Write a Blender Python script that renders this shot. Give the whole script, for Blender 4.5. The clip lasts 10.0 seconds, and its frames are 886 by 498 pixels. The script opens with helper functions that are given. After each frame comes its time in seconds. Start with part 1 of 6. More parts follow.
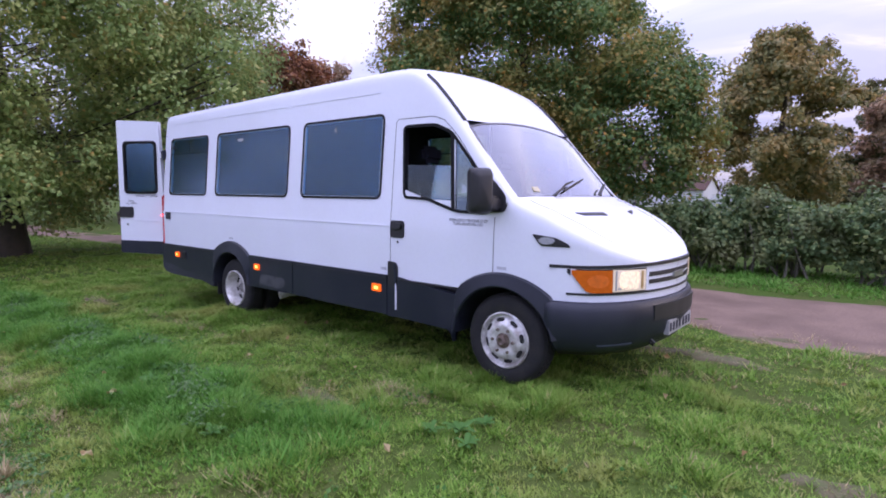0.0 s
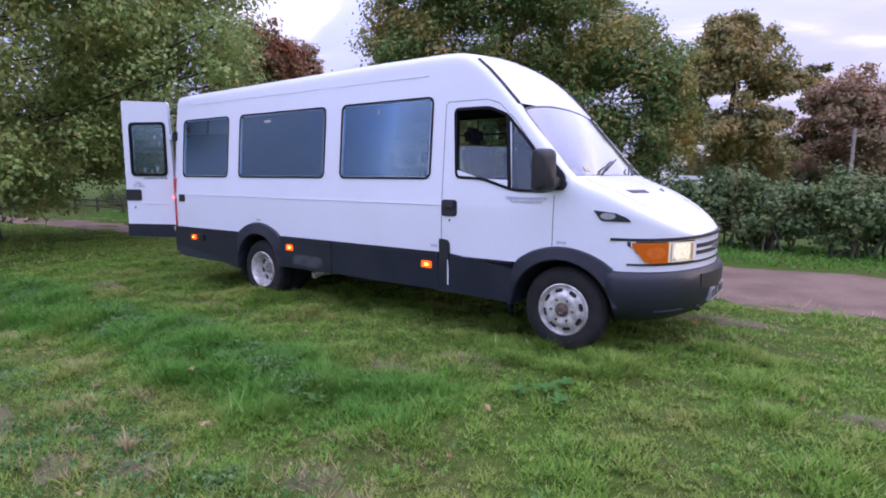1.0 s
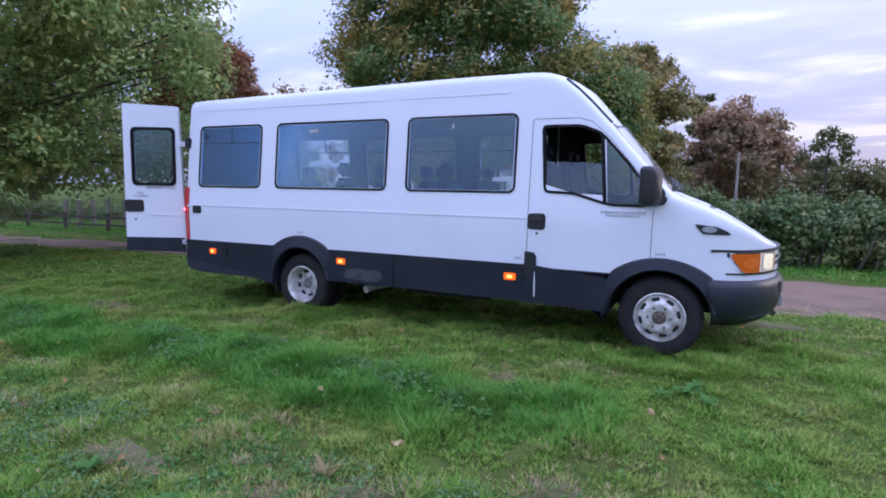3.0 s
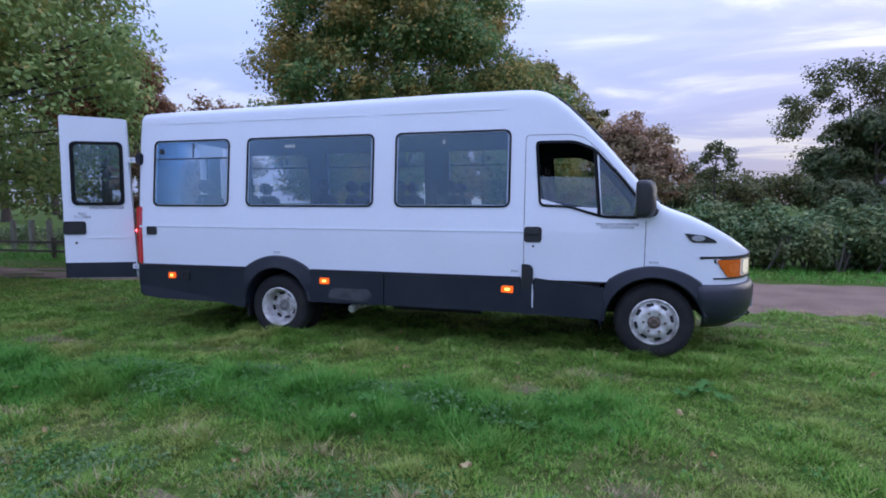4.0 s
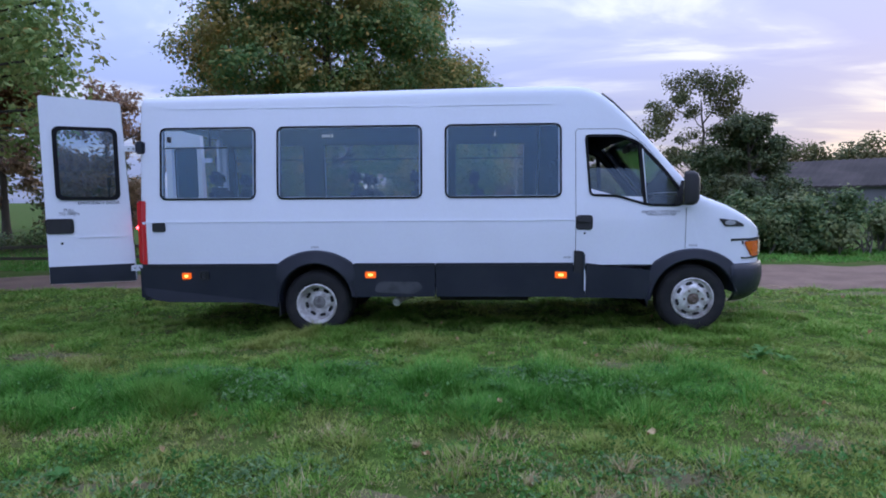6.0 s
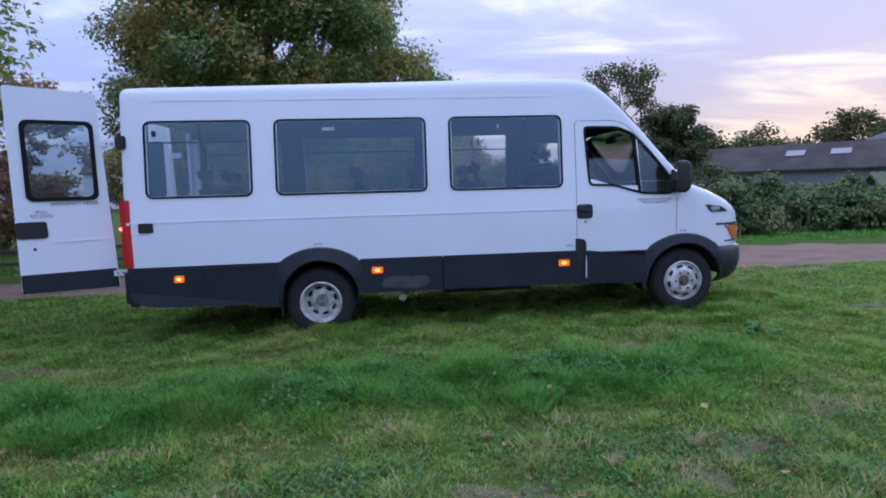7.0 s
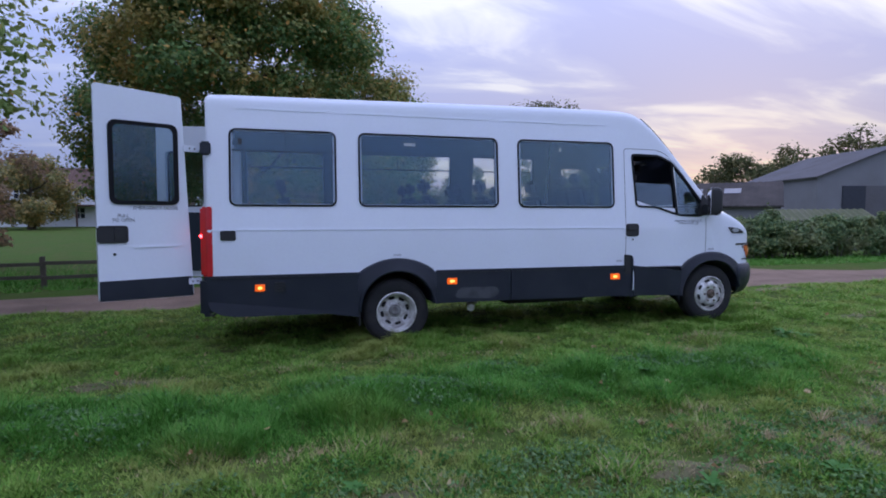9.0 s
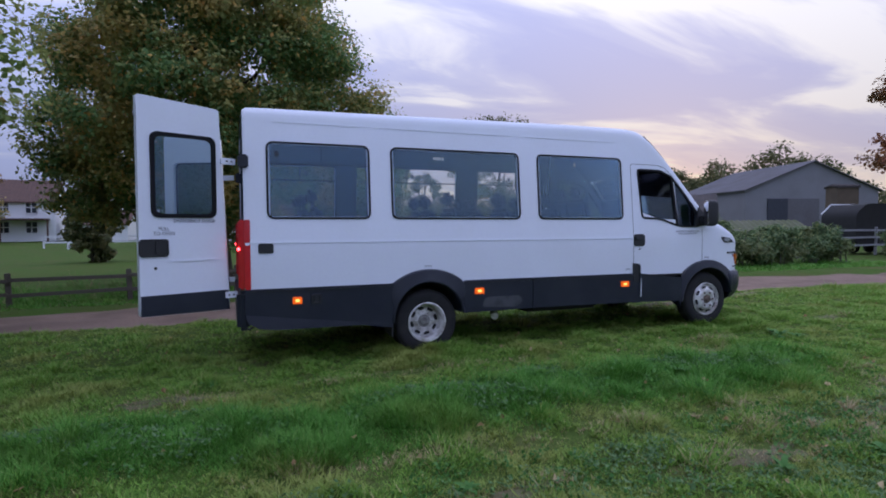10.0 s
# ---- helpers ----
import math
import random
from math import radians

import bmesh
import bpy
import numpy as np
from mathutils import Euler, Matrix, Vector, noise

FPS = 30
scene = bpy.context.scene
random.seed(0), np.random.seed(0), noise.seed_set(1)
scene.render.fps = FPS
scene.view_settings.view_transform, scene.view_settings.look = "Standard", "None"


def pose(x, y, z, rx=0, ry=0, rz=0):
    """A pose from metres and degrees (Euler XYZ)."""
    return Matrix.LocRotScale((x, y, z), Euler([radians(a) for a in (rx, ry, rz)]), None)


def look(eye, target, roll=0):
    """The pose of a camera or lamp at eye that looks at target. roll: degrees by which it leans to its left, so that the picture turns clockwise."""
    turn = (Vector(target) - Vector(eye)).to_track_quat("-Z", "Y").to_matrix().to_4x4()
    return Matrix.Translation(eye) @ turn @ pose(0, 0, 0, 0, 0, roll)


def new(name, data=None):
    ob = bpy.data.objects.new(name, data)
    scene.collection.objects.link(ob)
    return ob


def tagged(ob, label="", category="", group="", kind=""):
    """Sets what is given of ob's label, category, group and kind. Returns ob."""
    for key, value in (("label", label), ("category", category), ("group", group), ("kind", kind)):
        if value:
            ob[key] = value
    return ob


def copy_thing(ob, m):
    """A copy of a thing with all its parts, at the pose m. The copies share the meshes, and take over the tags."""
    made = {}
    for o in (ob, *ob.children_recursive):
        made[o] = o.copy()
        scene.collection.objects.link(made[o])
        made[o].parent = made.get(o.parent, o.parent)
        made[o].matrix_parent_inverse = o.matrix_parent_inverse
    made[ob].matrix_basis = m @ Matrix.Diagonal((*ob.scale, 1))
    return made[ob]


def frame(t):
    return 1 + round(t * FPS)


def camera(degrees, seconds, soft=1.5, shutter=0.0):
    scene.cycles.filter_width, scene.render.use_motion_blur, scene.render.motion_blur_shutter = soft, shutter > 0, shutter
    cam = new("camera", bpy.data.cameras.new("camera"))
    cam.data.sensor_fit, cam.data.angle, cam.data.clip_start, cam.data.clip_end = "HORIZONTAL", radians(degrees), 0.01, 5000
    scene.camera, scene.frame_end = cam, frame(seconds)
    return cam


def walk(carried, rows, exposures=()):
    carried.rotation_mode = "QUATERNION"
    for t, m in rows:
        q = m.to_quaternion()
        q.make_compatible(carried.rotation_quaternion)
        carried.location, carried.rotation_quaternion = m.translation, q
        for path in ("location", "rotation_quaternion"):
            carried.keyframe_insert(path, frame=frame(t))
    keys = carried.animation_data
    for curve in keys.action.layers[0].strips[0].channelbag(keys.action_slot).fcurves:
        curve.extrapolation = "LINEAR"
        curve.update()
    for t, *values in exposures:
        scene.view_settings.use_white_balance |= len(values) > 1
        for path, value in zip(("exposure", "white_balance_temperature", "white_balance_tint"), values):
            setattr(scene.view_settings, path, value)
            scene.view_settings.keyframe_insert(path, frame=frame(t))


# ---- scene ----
cam = camera(76.9, 10.0, 1.85)
PATH = [
    (0.0, (0.016, 0.127, 1.451), (-1.266, 1.649, 1.249), 0.5),
    (0.5, (-0.257, -0.207, 1.432), (-1.429, 1.397, 1.199), 0.1),
    (1.0, (-0.512, -0.596, 1.428), (-1.659, 1.021, 1.164), 0.2),
    (1.5, (-0.861, -0.84, 1.388), (-1.964, 0.809, 1.135), 0.5),
    (2.0, (-1.198, -1.107, 1.402), (-2.228, 0.589, 1.152), 1.4),
    (2.5, (-1.563, -1.331, 1.402), (-2.527, 0.405, 1.163), 1.6),
    (4.0, (-2.78, -1.79, 1.427), (-3.318, 0.129, 1.263), 0.1),
    (4.5, (-3.227, -1.947, 1.433), (-3.633, 0.005, 1.269), 0.5),
    (5.0, (-3.684, -2.079, 1.36), (-3.993, -0.11, 1.196), 0.1),
    (6.5, (-5.014, -2.164, 1.386), (-4.972, -0.174, 1.196), -0.9),
    (7.0, (-5.454, -2.142, 1.4), (-5.261, -0.162, 1.188), -1.6),
    (7.5, (-5.921, -2.192, 1.378), (-5.547, -0.24, 1.156), -1.3),
    (8.0, (-6.333, -2.117, 1.347), (-5.912, -0.171, 1.16), -0.8),
    (8.5, (-6.77, -2.144, 1.314), (-6.318, -0.202, 1.161), -0.3),
    (9.0, (-7.201, -2.142, 1.283), (-6.683, -0.213, 1.168), 0.0),
    (9.5, (-7.632, -2.086, 1.276), (-6.996, -0.19, 1.227), 0.0),
    (10.0, (-8.125, -2.029, 1.279), (-7.412, -0.162, 1.208), -0.3),
]
walk(cam, [(t, look(eye, target, roll)) for t, eye, target, roll in PATH],
     [(0.0, 0.5, 6600, 23), (2.5, 0.45, 6120, 17), (4.0, 0.15, 5780, 10), (6.5, 0.06, 5780, 8), (8.0, -0.02, 5780, 8), (10.0, -0.27, 6150, 10)])


# ---- world and sun ----
def make_world():
    w = bpy.data.worlds.new("dusk_sky")
    scene.world = w
    w.use_nodes = True
    nt = w.node_tree
    nt.nodes.clear()
    N, L = nt.nodes.new, nt.links.new
    out, bg = N("ShaderNodeOutputWorld"), N("ShaderNodeBackground")
    tc, sep = N("ShaderNodeTexCoord"), N("ShaderNodeSeparateXYZ")
    L(tc.outputs["Generated"], sep.inputs[0])
    sky = N("ShaderNodeTexSky")
    sky.sky_type, sky.sun_disc = "NISHITA", False
    sky.sun_elevation, sky.sun_rotation = radians(3.0), radians(SUN_AZ)
    skyl = N("ShaderNodeVectorMath")
    skyl.operation = "SCALE"
    skyl.inputs["Scale"].default_value = 0.12
    L(sky.outputs[0], skyl.inputs[0])

    def math_node(op, a, b=None, c=None):
        m = N("ShaderNodeMath")
        m.operation = op
        for i, v in enumerate((a, b, c)):
            if v is None:
                continue
            if isinstance(v, (int, float)):
                m.inputs[i].default_value = v
            else:
                L(v, m.inputs[i])
        return m.outputs[0]

    up = math_node("MAXIMUM", sep.outputs["Z"], 0.0)
    # cloud sheet seen in perspective
    den = math_node("ADD", up, 0.16)
    comb = N("ShaderNodeCombineXYZ")
    L(math_node("DIVIDE", sep.outputs["X"], den), comb.inputs[0])
    L(math_node("DIVIDE", sep.outputs["Y"], den), comb.inputs[1])
    comb.inputs[2].default_value = 8.2
    mp = N("ShaderNodeMapping")
    mp.inputs["Rotation"].default_value = (0, 0, radians(28))
    mp.inputs["Scale"].default_value = (0.5, 1.0, 1)
    L(comb.outputs[0], mp.inputs[0])
    n1 = N("ShaderNodeTexNoise")
    n1.inputs["Scale"].default_value, n1.inputs["Detail"].default_value, n1.inputs["Roughness"].default_value = 1.9, 7, 0.52
    n1.inputs["Distortion"].default_value = 0.5
    L(mp.outputs[0], n1.inputs["Vector"])
    cr = N("ShaderNodeValToRGB")
    e = cr.color_ramp.elements
    e[0].position, e[0].color = 0.43, (0, 0, 0, 1)
    e[1].position, e[1].color = 0.60, (1, 1, 1, 1)
    mid = e.new(0.505)
    mid.color = (0.18, 0.18, 0.18, 1)
    L(n1.outputs[0], cr.inputs[0])
    # warm light low over the place where the sun went down
    sun_dir = (math.sin(radians(SUN_AZ)), math.cos(radians(SUN_AZ)), 0.05)
    dot = N("ShaderNodeVectorMath")
    dot.operation = "DOT_PRODUCT"
    dot.inputs[1].default_value = sun_dir
    L(tc.outputs["Generated"], dot.inputs[0])
    near = math_node("POWER", math_node("MAXIMUM", dot.outputs["Value"], 0.0), 5.0)
    low = math_node("POWER", math_node("SUBTRACT", 1.0, math_node("MINIMUM", up, 1.0)), 7.0)
    side = math_node("POWER", math_node("MAXIMUM", math_node("MULTIPLY_ADD", dot.outputs["Value"], 0.5, 0.5), 0.0), 6.0)

    def blend(f, a, b):
        k = N("ShaderNodeMix")
        k.data_type = "RGBA"
        L(f, k.inputs["Factor"])
        for key, v in (("A", a), ("B", b)):
            if isinstance(v, tuple):
                k.inputs[key].default_value = (*v, 1)
            else:
                L(v, k.inputs[key])
        return k.outputs["Result"]

    # cloud bellies and lit edges, both warmer towards the sunset
    belly = blend(side, (0.40, 0.46, 0.77), (0.43, 0.43, 0.66))
    edge = blend(side, (0.61, 0.635, 0.83), (0.81, 0.77, 0.79))
    cloud = blend(cr.outputs[0], belly, edge)
    warm_f = math_node("MULTIPLY", math_node("MULTIPLY", near, low), math_node("MULTIPLY_ADD", cr.outputs[0], 0.35, 0.55))
    warm = N("ShaderNodeMix")
    warm.data_type = "RGBA"
    L(warm_f, warm.inputs["Factor"])
    L(cloud, warm.inputs["A"])
    warm.inputs["B"].default_value = (1.0, 0.84, 0.74, 1)
    # overcast sky: brighter overhead than at the horizon
    gain = math_node("MULTIPLY_ADD", up, SKY_TOP, 1.0)
    lit = N("ShaderNodeVectorMath")
    lit.operation = "SCALE"
    L(warm.outputs["Result"], lit.inputs[0])
    L(gain, lit.inputs["Scale"])
    add = N("ShaderNodeMix")
    add.data_type = "RGBA"
    add.inputs["Factor"].default_value = 0.14
    L(lit.outputs[0], add.inputs["A"])
    L(skyl.outputs[0], add.inputs["B"])
    L(add.outputs["Result"], bg.inputs["Color"])
    bg.inputs["Strength"].default_value = SKY_STRENGTH
    L(bg.outputs[0], out.inputs["Surface"])


SUN_AZ, SKY_TOP, SKY_STRENGTH = 42.0, 3.8, 0.76
make_world()
sun = new("sun", bpy.data.lights.new("sun", "SUN"))
sun.data.energy, sun.data.angle, sun.data.color = 0.5, radians(14), (1.0, 0.88, 0.78)
sun.matrix_world = look((40 * math.sin(radians(SUN_AZ)), 40 * math.cos(radians(SUN_AZ)), 5.0), (0, 0, 0))


# ---- materials ----
def material(name, base, rough=0.6, metal=0.0, vary=0.0, scale=4.0, fine=0.0, fine_scale=60.0, bump=0.0, tint=None, coat=0.0,
             island=None, random_amount=0.0, emit=None, emit_strength=0.0, spec=0.5):
    """A surface with broad stains (vary, towards tint), fine grain and relief."""
    m = bpy.data.materials.new(name)
    m.use_nodes = True
    nt = m.node_tree
    N, L = nt.nodes.new, nt.links.new
    b = nt.nodes["Principled BSDF"]
    b.inputs["Roughness"].default_value, b.inputs["Metallic"].default_value = rough, metal
    b.inputs["Coat Weight"].default_value = coat
    b.inputs["Coat Roughness"].default_value = 0.08
    b.inputs["Specular IOR Level"].default_value = spec
    tc = N("ShaderNodeTexCoord")
    col = N("ShaderNodeRGB")
    col.outputs[0].default_value = (*base, 1)
    cur = col.outputs[0]

    def mix(fac, a, bcol):
        k = N("ShaderNodeMix")
        k.data_type = "RGBA"
        if isinstance(fac, float):
            k.inputs["Factor"].default_value = fac
        else:
            L(fac, k.inputs["Factor"])
        L(a, k.inputs["A"])
        if isinstance(bcol, tuple):
            k.inputs["B"].default_value = (*bcol, 1)
        else:
            L(bcol, k.inputs["B"])
        return k.outputs["Result"]

    def ramp(src, lo, hi, top):
        r = N("ShaderNodeMapRange")
        r.inputs["From Min"].default_value, r.inputs["From Max"].default_value = lo, hi
        r.inputs["To Max"].default_value = top
        L(src, r.inputs["Value"])
        return r.outputs["Result"]

    if island:
        geo = N("ShaderNodeNewGeometry")
        cr = N("ShaderNodeValToRGB")
        els = cr.color_ramp.elements
        while len(els) < len(island):
            els.new(0.5)
        for el, (p, c) in zip(els, island):
            el.position, el.color = p, (*c, 1)
        L(geo.outputs["Random Per Island"], cr.inputs[0])
        cur = cr.outputs[0]
    if random_amount:
        info = N("ShaderNodeObjectInfo")
        hsv = N("ShaderNodeHueSaturation")
        addv = N("ShaderNodeMath")
        addv.inputs[1].default_value = 1 - random_amount
        L(ramp(info.outputs["Random"], 0, 1, 2 * random_amount), addv.inputs[0])
        L(addv.outputs[0], hsv.inputs["Value"])
        L(cur, hsv.inputs["Color"])
        cur = hsv.outputs[0]
    if vary:
        n = N("ShaderNodeTexNoise")
        n.inputs["Scale"].default_value, n.inputs["Detail"].default_value = scale, 5
        L(tc.outputs["Object"], n.inputs["Vector"])
        cur = mix(ramp(n.outputs[0], 0.42, 0.68, vary), cur, tint or tuple(c * 0.5 for c in base))
    if fine or bump:
        f = N("ShaderNodeTexNoise")
        f.inputs["Scale"].default_value, f.inputs["Detail"].default_value = fine_scale, 4
        L(tc.outputs["Object"], f.inputs["Vector"])
        if fine:
            cur = mix(ramp(f.outputs[0], 0.35, 0.7, fine), cur, tuple(c * 0.55 for c in base))
        if bump:
            bp = N("ShaderNodeBump")
            bp.inputs["Strength"].default_value, bp.inputs["Distance"].default_value = min(1.0, bump * 2), 0.02
            L(f.outputs[0], bp.inputs["Height"])
            L(bp.outputs[0], b.inputs["Normal"])
    L(cur, b.inputs["Base Color"])
    if emit:
        b.inputs["Emission Color"].default_value = (*emit, 1)
        b.inputs["Emission Strength"].default_value = emit_strength
    return m


def leaf_material(name, stops, patch=None, patch_amount=0.0, patch_scale=0.35, through_light=0.35, sheen=0.12):
    """Leaves: each one takes its own tone, patches of the crown turn to autumn colour; some light passes through."""
    m = material(name, (0.1, 0.15, 0.03), 0.6, island=stops, spec=sheen)
    nt = m.node_tree
    N, L = nt.nodes.new, nt.links.new
    b = nt.nodes["Principled BSDF"]
    src = b.inputs["Base Color"].links[0].from_socket
    if patch:
        tc, n, r, k = N("ShaderNodeTexCoord"), N("ShaderNodeTexNoise"), N("ShaderNodeMapRange"), N("ShaderNodeMix")
        n.inputs["Scale"].default_value, n.inputs["Detail"].default_value = patch_scale, 4
        L(tc.outputs["Object"], n.inputs["Vector"])
        r.inputs["From Min"].default_value, r.inputs["From Max"].default_value, r.inputs["To Max"].default_value = 0.48, 0.66, patch_amount
        L(n.outputs[0], r.inputs["Value"])
        k.data_type = "RGBA"
        L(r.outputs["Result"], k.inputs["Factor"])
        L(src, k.inputs["A"])
        k.inputs["B"].default_value = (*patch, 1)
        src = k.outputs["Result"]
        L(src, b.inputs["Base Color"])
    tr, add, dim = N("ShaderNodeBsdfTranslucent"), N("ShaderNodeAddShader"), N("ShaderNodeVectorMath")
    dim.operation = "SCALE"
    dim.inputs["Scale"].default_value = through_light * 1.5
    L(src, dim.inputs[0])
    L(dim.outputs[0], tr.inputs["Color"])
    L(b.outputs[0], add.inputs[0])
    L(tr.outputs[0], add.inputs[1])
    L(add.outputs[0], nt.nodes["Material Output"].inputs["Surface"])
    return m


def glass_material(name, tint, gloss=0.03, boost=1.0, mirror_gain=1.9, cast=(0.76, 0.92, 1.0)):
    """A thin pane: what lies behind is dimmed by the tint, what lies before it is mirrored."""
    m = bpy.data.materials.new(name)
    m.use_nodes = True
    nt = m.node_tree
    nt.nodes.clear()
    N, L = nt.nodes.new, nt.links.new
    out, mx, tr, gl, fr = N("ShaderNodeOutputMaterial"), N("ShaderNodeMixShader"), N("ShaderNodeBsdfTransparent"), N("ShaderNodeBsdfGlossy"), N("ShaderNodeFresnel")
    tr.inputs["Color"].default_value = (*tint, 1)
    gl.inputs["Roughness"].default_value = gloss
    gl.inputs["Color"].default_value = (*[c * boost for c in cast], 1)
    fr.inputs["IOR"].default_value = 1.5
    mul = N("ShaderNodeMath")
    mul.operation = "MULTIPLY"
    mul.use_clamp = True
    mul.inputs[1].default_value = mirror_gain
    L(fr.outputs[0], mul.inputs[0])
    L(mul.outputs[0], mx.inputs[0])
    L(tr.outputs[0], mx.inputs[1])
    L(gl.outputs[0], mx.inputs[2])
    L(mx.outputs[0], out.inputs["Surface"])
    return m


PAINT = material("white_van_paint", (0.75, 0.775, 0.86), 0.36, vary=0.16, scale=1.3, tint=(0.60, 0.60, 0.61), fine=0.05, fine_scale=35, coat=0.22)
# near-black blue-grey: the shade inside the cabin is put into this colour
LINING = material("darkened_grey_lining", (0.022, 0.034, 0.050), 0.8, vary=0.2, scale=3)
CLAD = material("dark_grey_textured_plastic", (0.010, 0.013, 0.025), 0.38, vary=0.8, scale=2.2, tint=(0.024, 0.027, 0.040), fine=0.3, fine_scale=180, bump=0.08, spec=0.46)
BLACK = material("black_plastic", (0.018, 0.018, 0.021), 0.5, vary=0.3, scale=9, fine=0.2, fine_scale=120)
SEAM = material("dark_panel_gap", (0.11, 0.11, 0.13), 0.9, vary=0.2, scale=20)
RUBBER = material("black_window_rubber", (0.006, 0.006, 0.008), 0.6, spec=0.2, vary=0.3, scale=20)
TYRE = material("dusty_tyre_rubber", (0.011, 0.011, 0.013), 0.85, vary=0.6, scale=9, tint=(0.028, 0.026, 0.024), fine=0.3, fine_scale=90, bump=0.15)
RIM = material("worn_silver_steel_rim", (0.74, 0.73, 0.72), 0.38, 0.30, vary=0.8, scale=13, tint=(0.17, 0.13, 0.10), fine=0.3, fine_scale=70)
HUB = material("dusty_grey_hub", (0.30, 0.29, 0.28), 0.6, 0.2, vary=0.9, scale=24, tint=(0.10, 0.09, 0.085), fine=0.3, fine_scale=90)
RUST = material("rusty_hub", (0.11, 0.075, 0.055), 0.85, vary=0.6, scale=30, tint=(0.26, 0.22, 0.19), bump=0.2, fine_scale=120)
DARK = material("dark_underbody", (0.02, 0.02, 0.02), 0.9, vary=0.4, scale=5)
AMBER = material("amber_lens", (0.66, 0.125, 0.008), 0.2, vary=0.4, scale=40, coat=0.5, tint=(0.45, 0.07, 0.005))
AMBER_LIT = material("lit_amber_lens", (0.75, 0.14, 0.01), 0.3, emit=(1.0, 0.12, 0.005), emit_strength=0.7, vary=0.2, scale=60)
AMBER_BULB = material("lit_amber_bulb", (1.0, 0.5, 0.12), 0.3, emit=(1.0, 0.45, 0.08), emit_strength=2.2)
RED = material("red_lens", (0.55, 0.012, 0.02), 0.22, vary=0.3, scale=25, coat=0.6, tint=(0.35, 0.005, 0.01))
RED_LIT = material("lit_red_lens", (0.9, 0.05, 0.05), 0.3, emit=(1.0, 0.04, 0.05), emit_strength=15.0)
CLEAR = material("clear_lamp_lens", (0.36, 0.37, 0.40), 0.1, vary=0.3, scale=40, coat=0.8)
LAMP_LIT = material("lit_headlamp", (0.62, 0.57, 0.50), 0.25, emit=(1.0, 0.78, 0.50), emit_strength=0.22, tint=(0.35, 0.30, 0.24), vary=0.3, scale=30, coat=0.5)
CHROME = material("dull_bright_metal", (0.62, 0.62, 0.64), 0.3, 0.9, vary=0.3, scale=20)
INK = material("grey_lettering", (0.025, 0.025, 0.045), 0.8, vary=0.2, scale=40)
PLATE = material("plate_white", (0.36, 0.36, 0.37), 0.4, vary=0.2, scale=15)
TINTED = glass_material("tinted_glass", (0.95, 0.97, 0.98), 0.13, 1.0, 1.9, (0.58, 0.82, 1.0))
SCREEN = glass_material("dusty_windscreen_glass", (0.72, 0.73, 0.74), 0.10, 1.0, 3.0, (0.90, 0.92, 0.96))
DARKTINT = glass_material("dark_tinted_glass", (0.74, 0.80, 0.83), 0.13, 1.0, 1.9, (0.58, 0.82, 1.0))
SEAL = material("grey_rubber_seal", (0.16, 0.16, 0.18), 0.7, vary=0.4, scale=12)
CABGLASS = glass_material("clear_cab_glass", (0.90, 0.92, 0.92), 0.015, 1.0, 1.7)
SEATCLOTH = material("dark_blue_seat_cloth", (0.030, 0.034, 0.055), 0.9, vary=0.4, scale=14, fine=0.3, fine_scale=200)
VINYL = material("dark_grey_dashboard", (0.04, 0.04, 0.045), 0.7, vary=0.3, scale=12)
BARK = material("grey_brown_bark", (0.075, 0.058, 0.045), 0.95, vary=0.6, scale=6, tint=(0.04, 0.045, 0.03), fine=0.4, fine_scale=30, bump=0.4)
OAK = leaf_material("green_oak_leaves", [(0.0, (0.128, 0.192, 0.064)), (0.35, (0.172, 0.242, 0.080)), (0.7, (0.214, 0.280, 0.094)), (0.95, (0.265, 0.292, 0.100)), (1.0, (0.40, 0.25, 0.085))], (0.30, 0.25, 0.085), 0.5, 0.8, 0.34, 0.15)
MAPLE = leaf_material("turning_maple_leaves", [(0.0, (0.050, 0.096, 0.030)), (0.4, (0.076, 0.138, 0.042)), (0.72, (0.110, 0.166, 0.050)), (0.93, (0.195, 0.188, 0.056)), (1.0, (0.38, 0.20, 0.05))], (0.36, 0.20, 0.056), 0.50, 0.7, 0.44, 0.16)
OLIVE = leaf_material("olive_autumn_leaves", [(0.0, (0.080, 0.090, 0.034)), (0.5, (0.145, 0.145, 0.055)), (0.85, (0.215, 0.175, 0.062)), (1.0, (0.30, 0.19, 0.06))], (0.29, 0.18, 0.06), 0.45, 0.6, 0.45, 0.25)
ORANGE = leaf_material("dark_red_autumn_leaves", [(0.0, (0.085, 0.038, 0.026)), (0.5, (0.170, 0.066, 0.036)), (1.0, (0.270, 0.120, 0.045))], (0.085, 0.080, 0.034), 0.6, 0.5)
COPPER = leaf_material("copper_red_leaves", [(0.0, (0.130, 0.094, 0.065)), (0.5, (0.221, 0.140, 0.094)), (1.0, (0.312, 0.208, 0.120))], (0.169, 0.163, 0.085), 0.6, 0.3, 0.4)
HEDGE = leaf_material("dark_green_hedge_leaves", [(0.0, (0.046, 0.082, 0.032)), (0.45, (0.072, 0.118, 0.045)), (0.8, (0.110, 0.155, 0.058)), (1.0, (0.195, 0.215, 0.080))], (0.165, 0.145, 0.062), 0.5, 1.3, 0.3, 0.2)
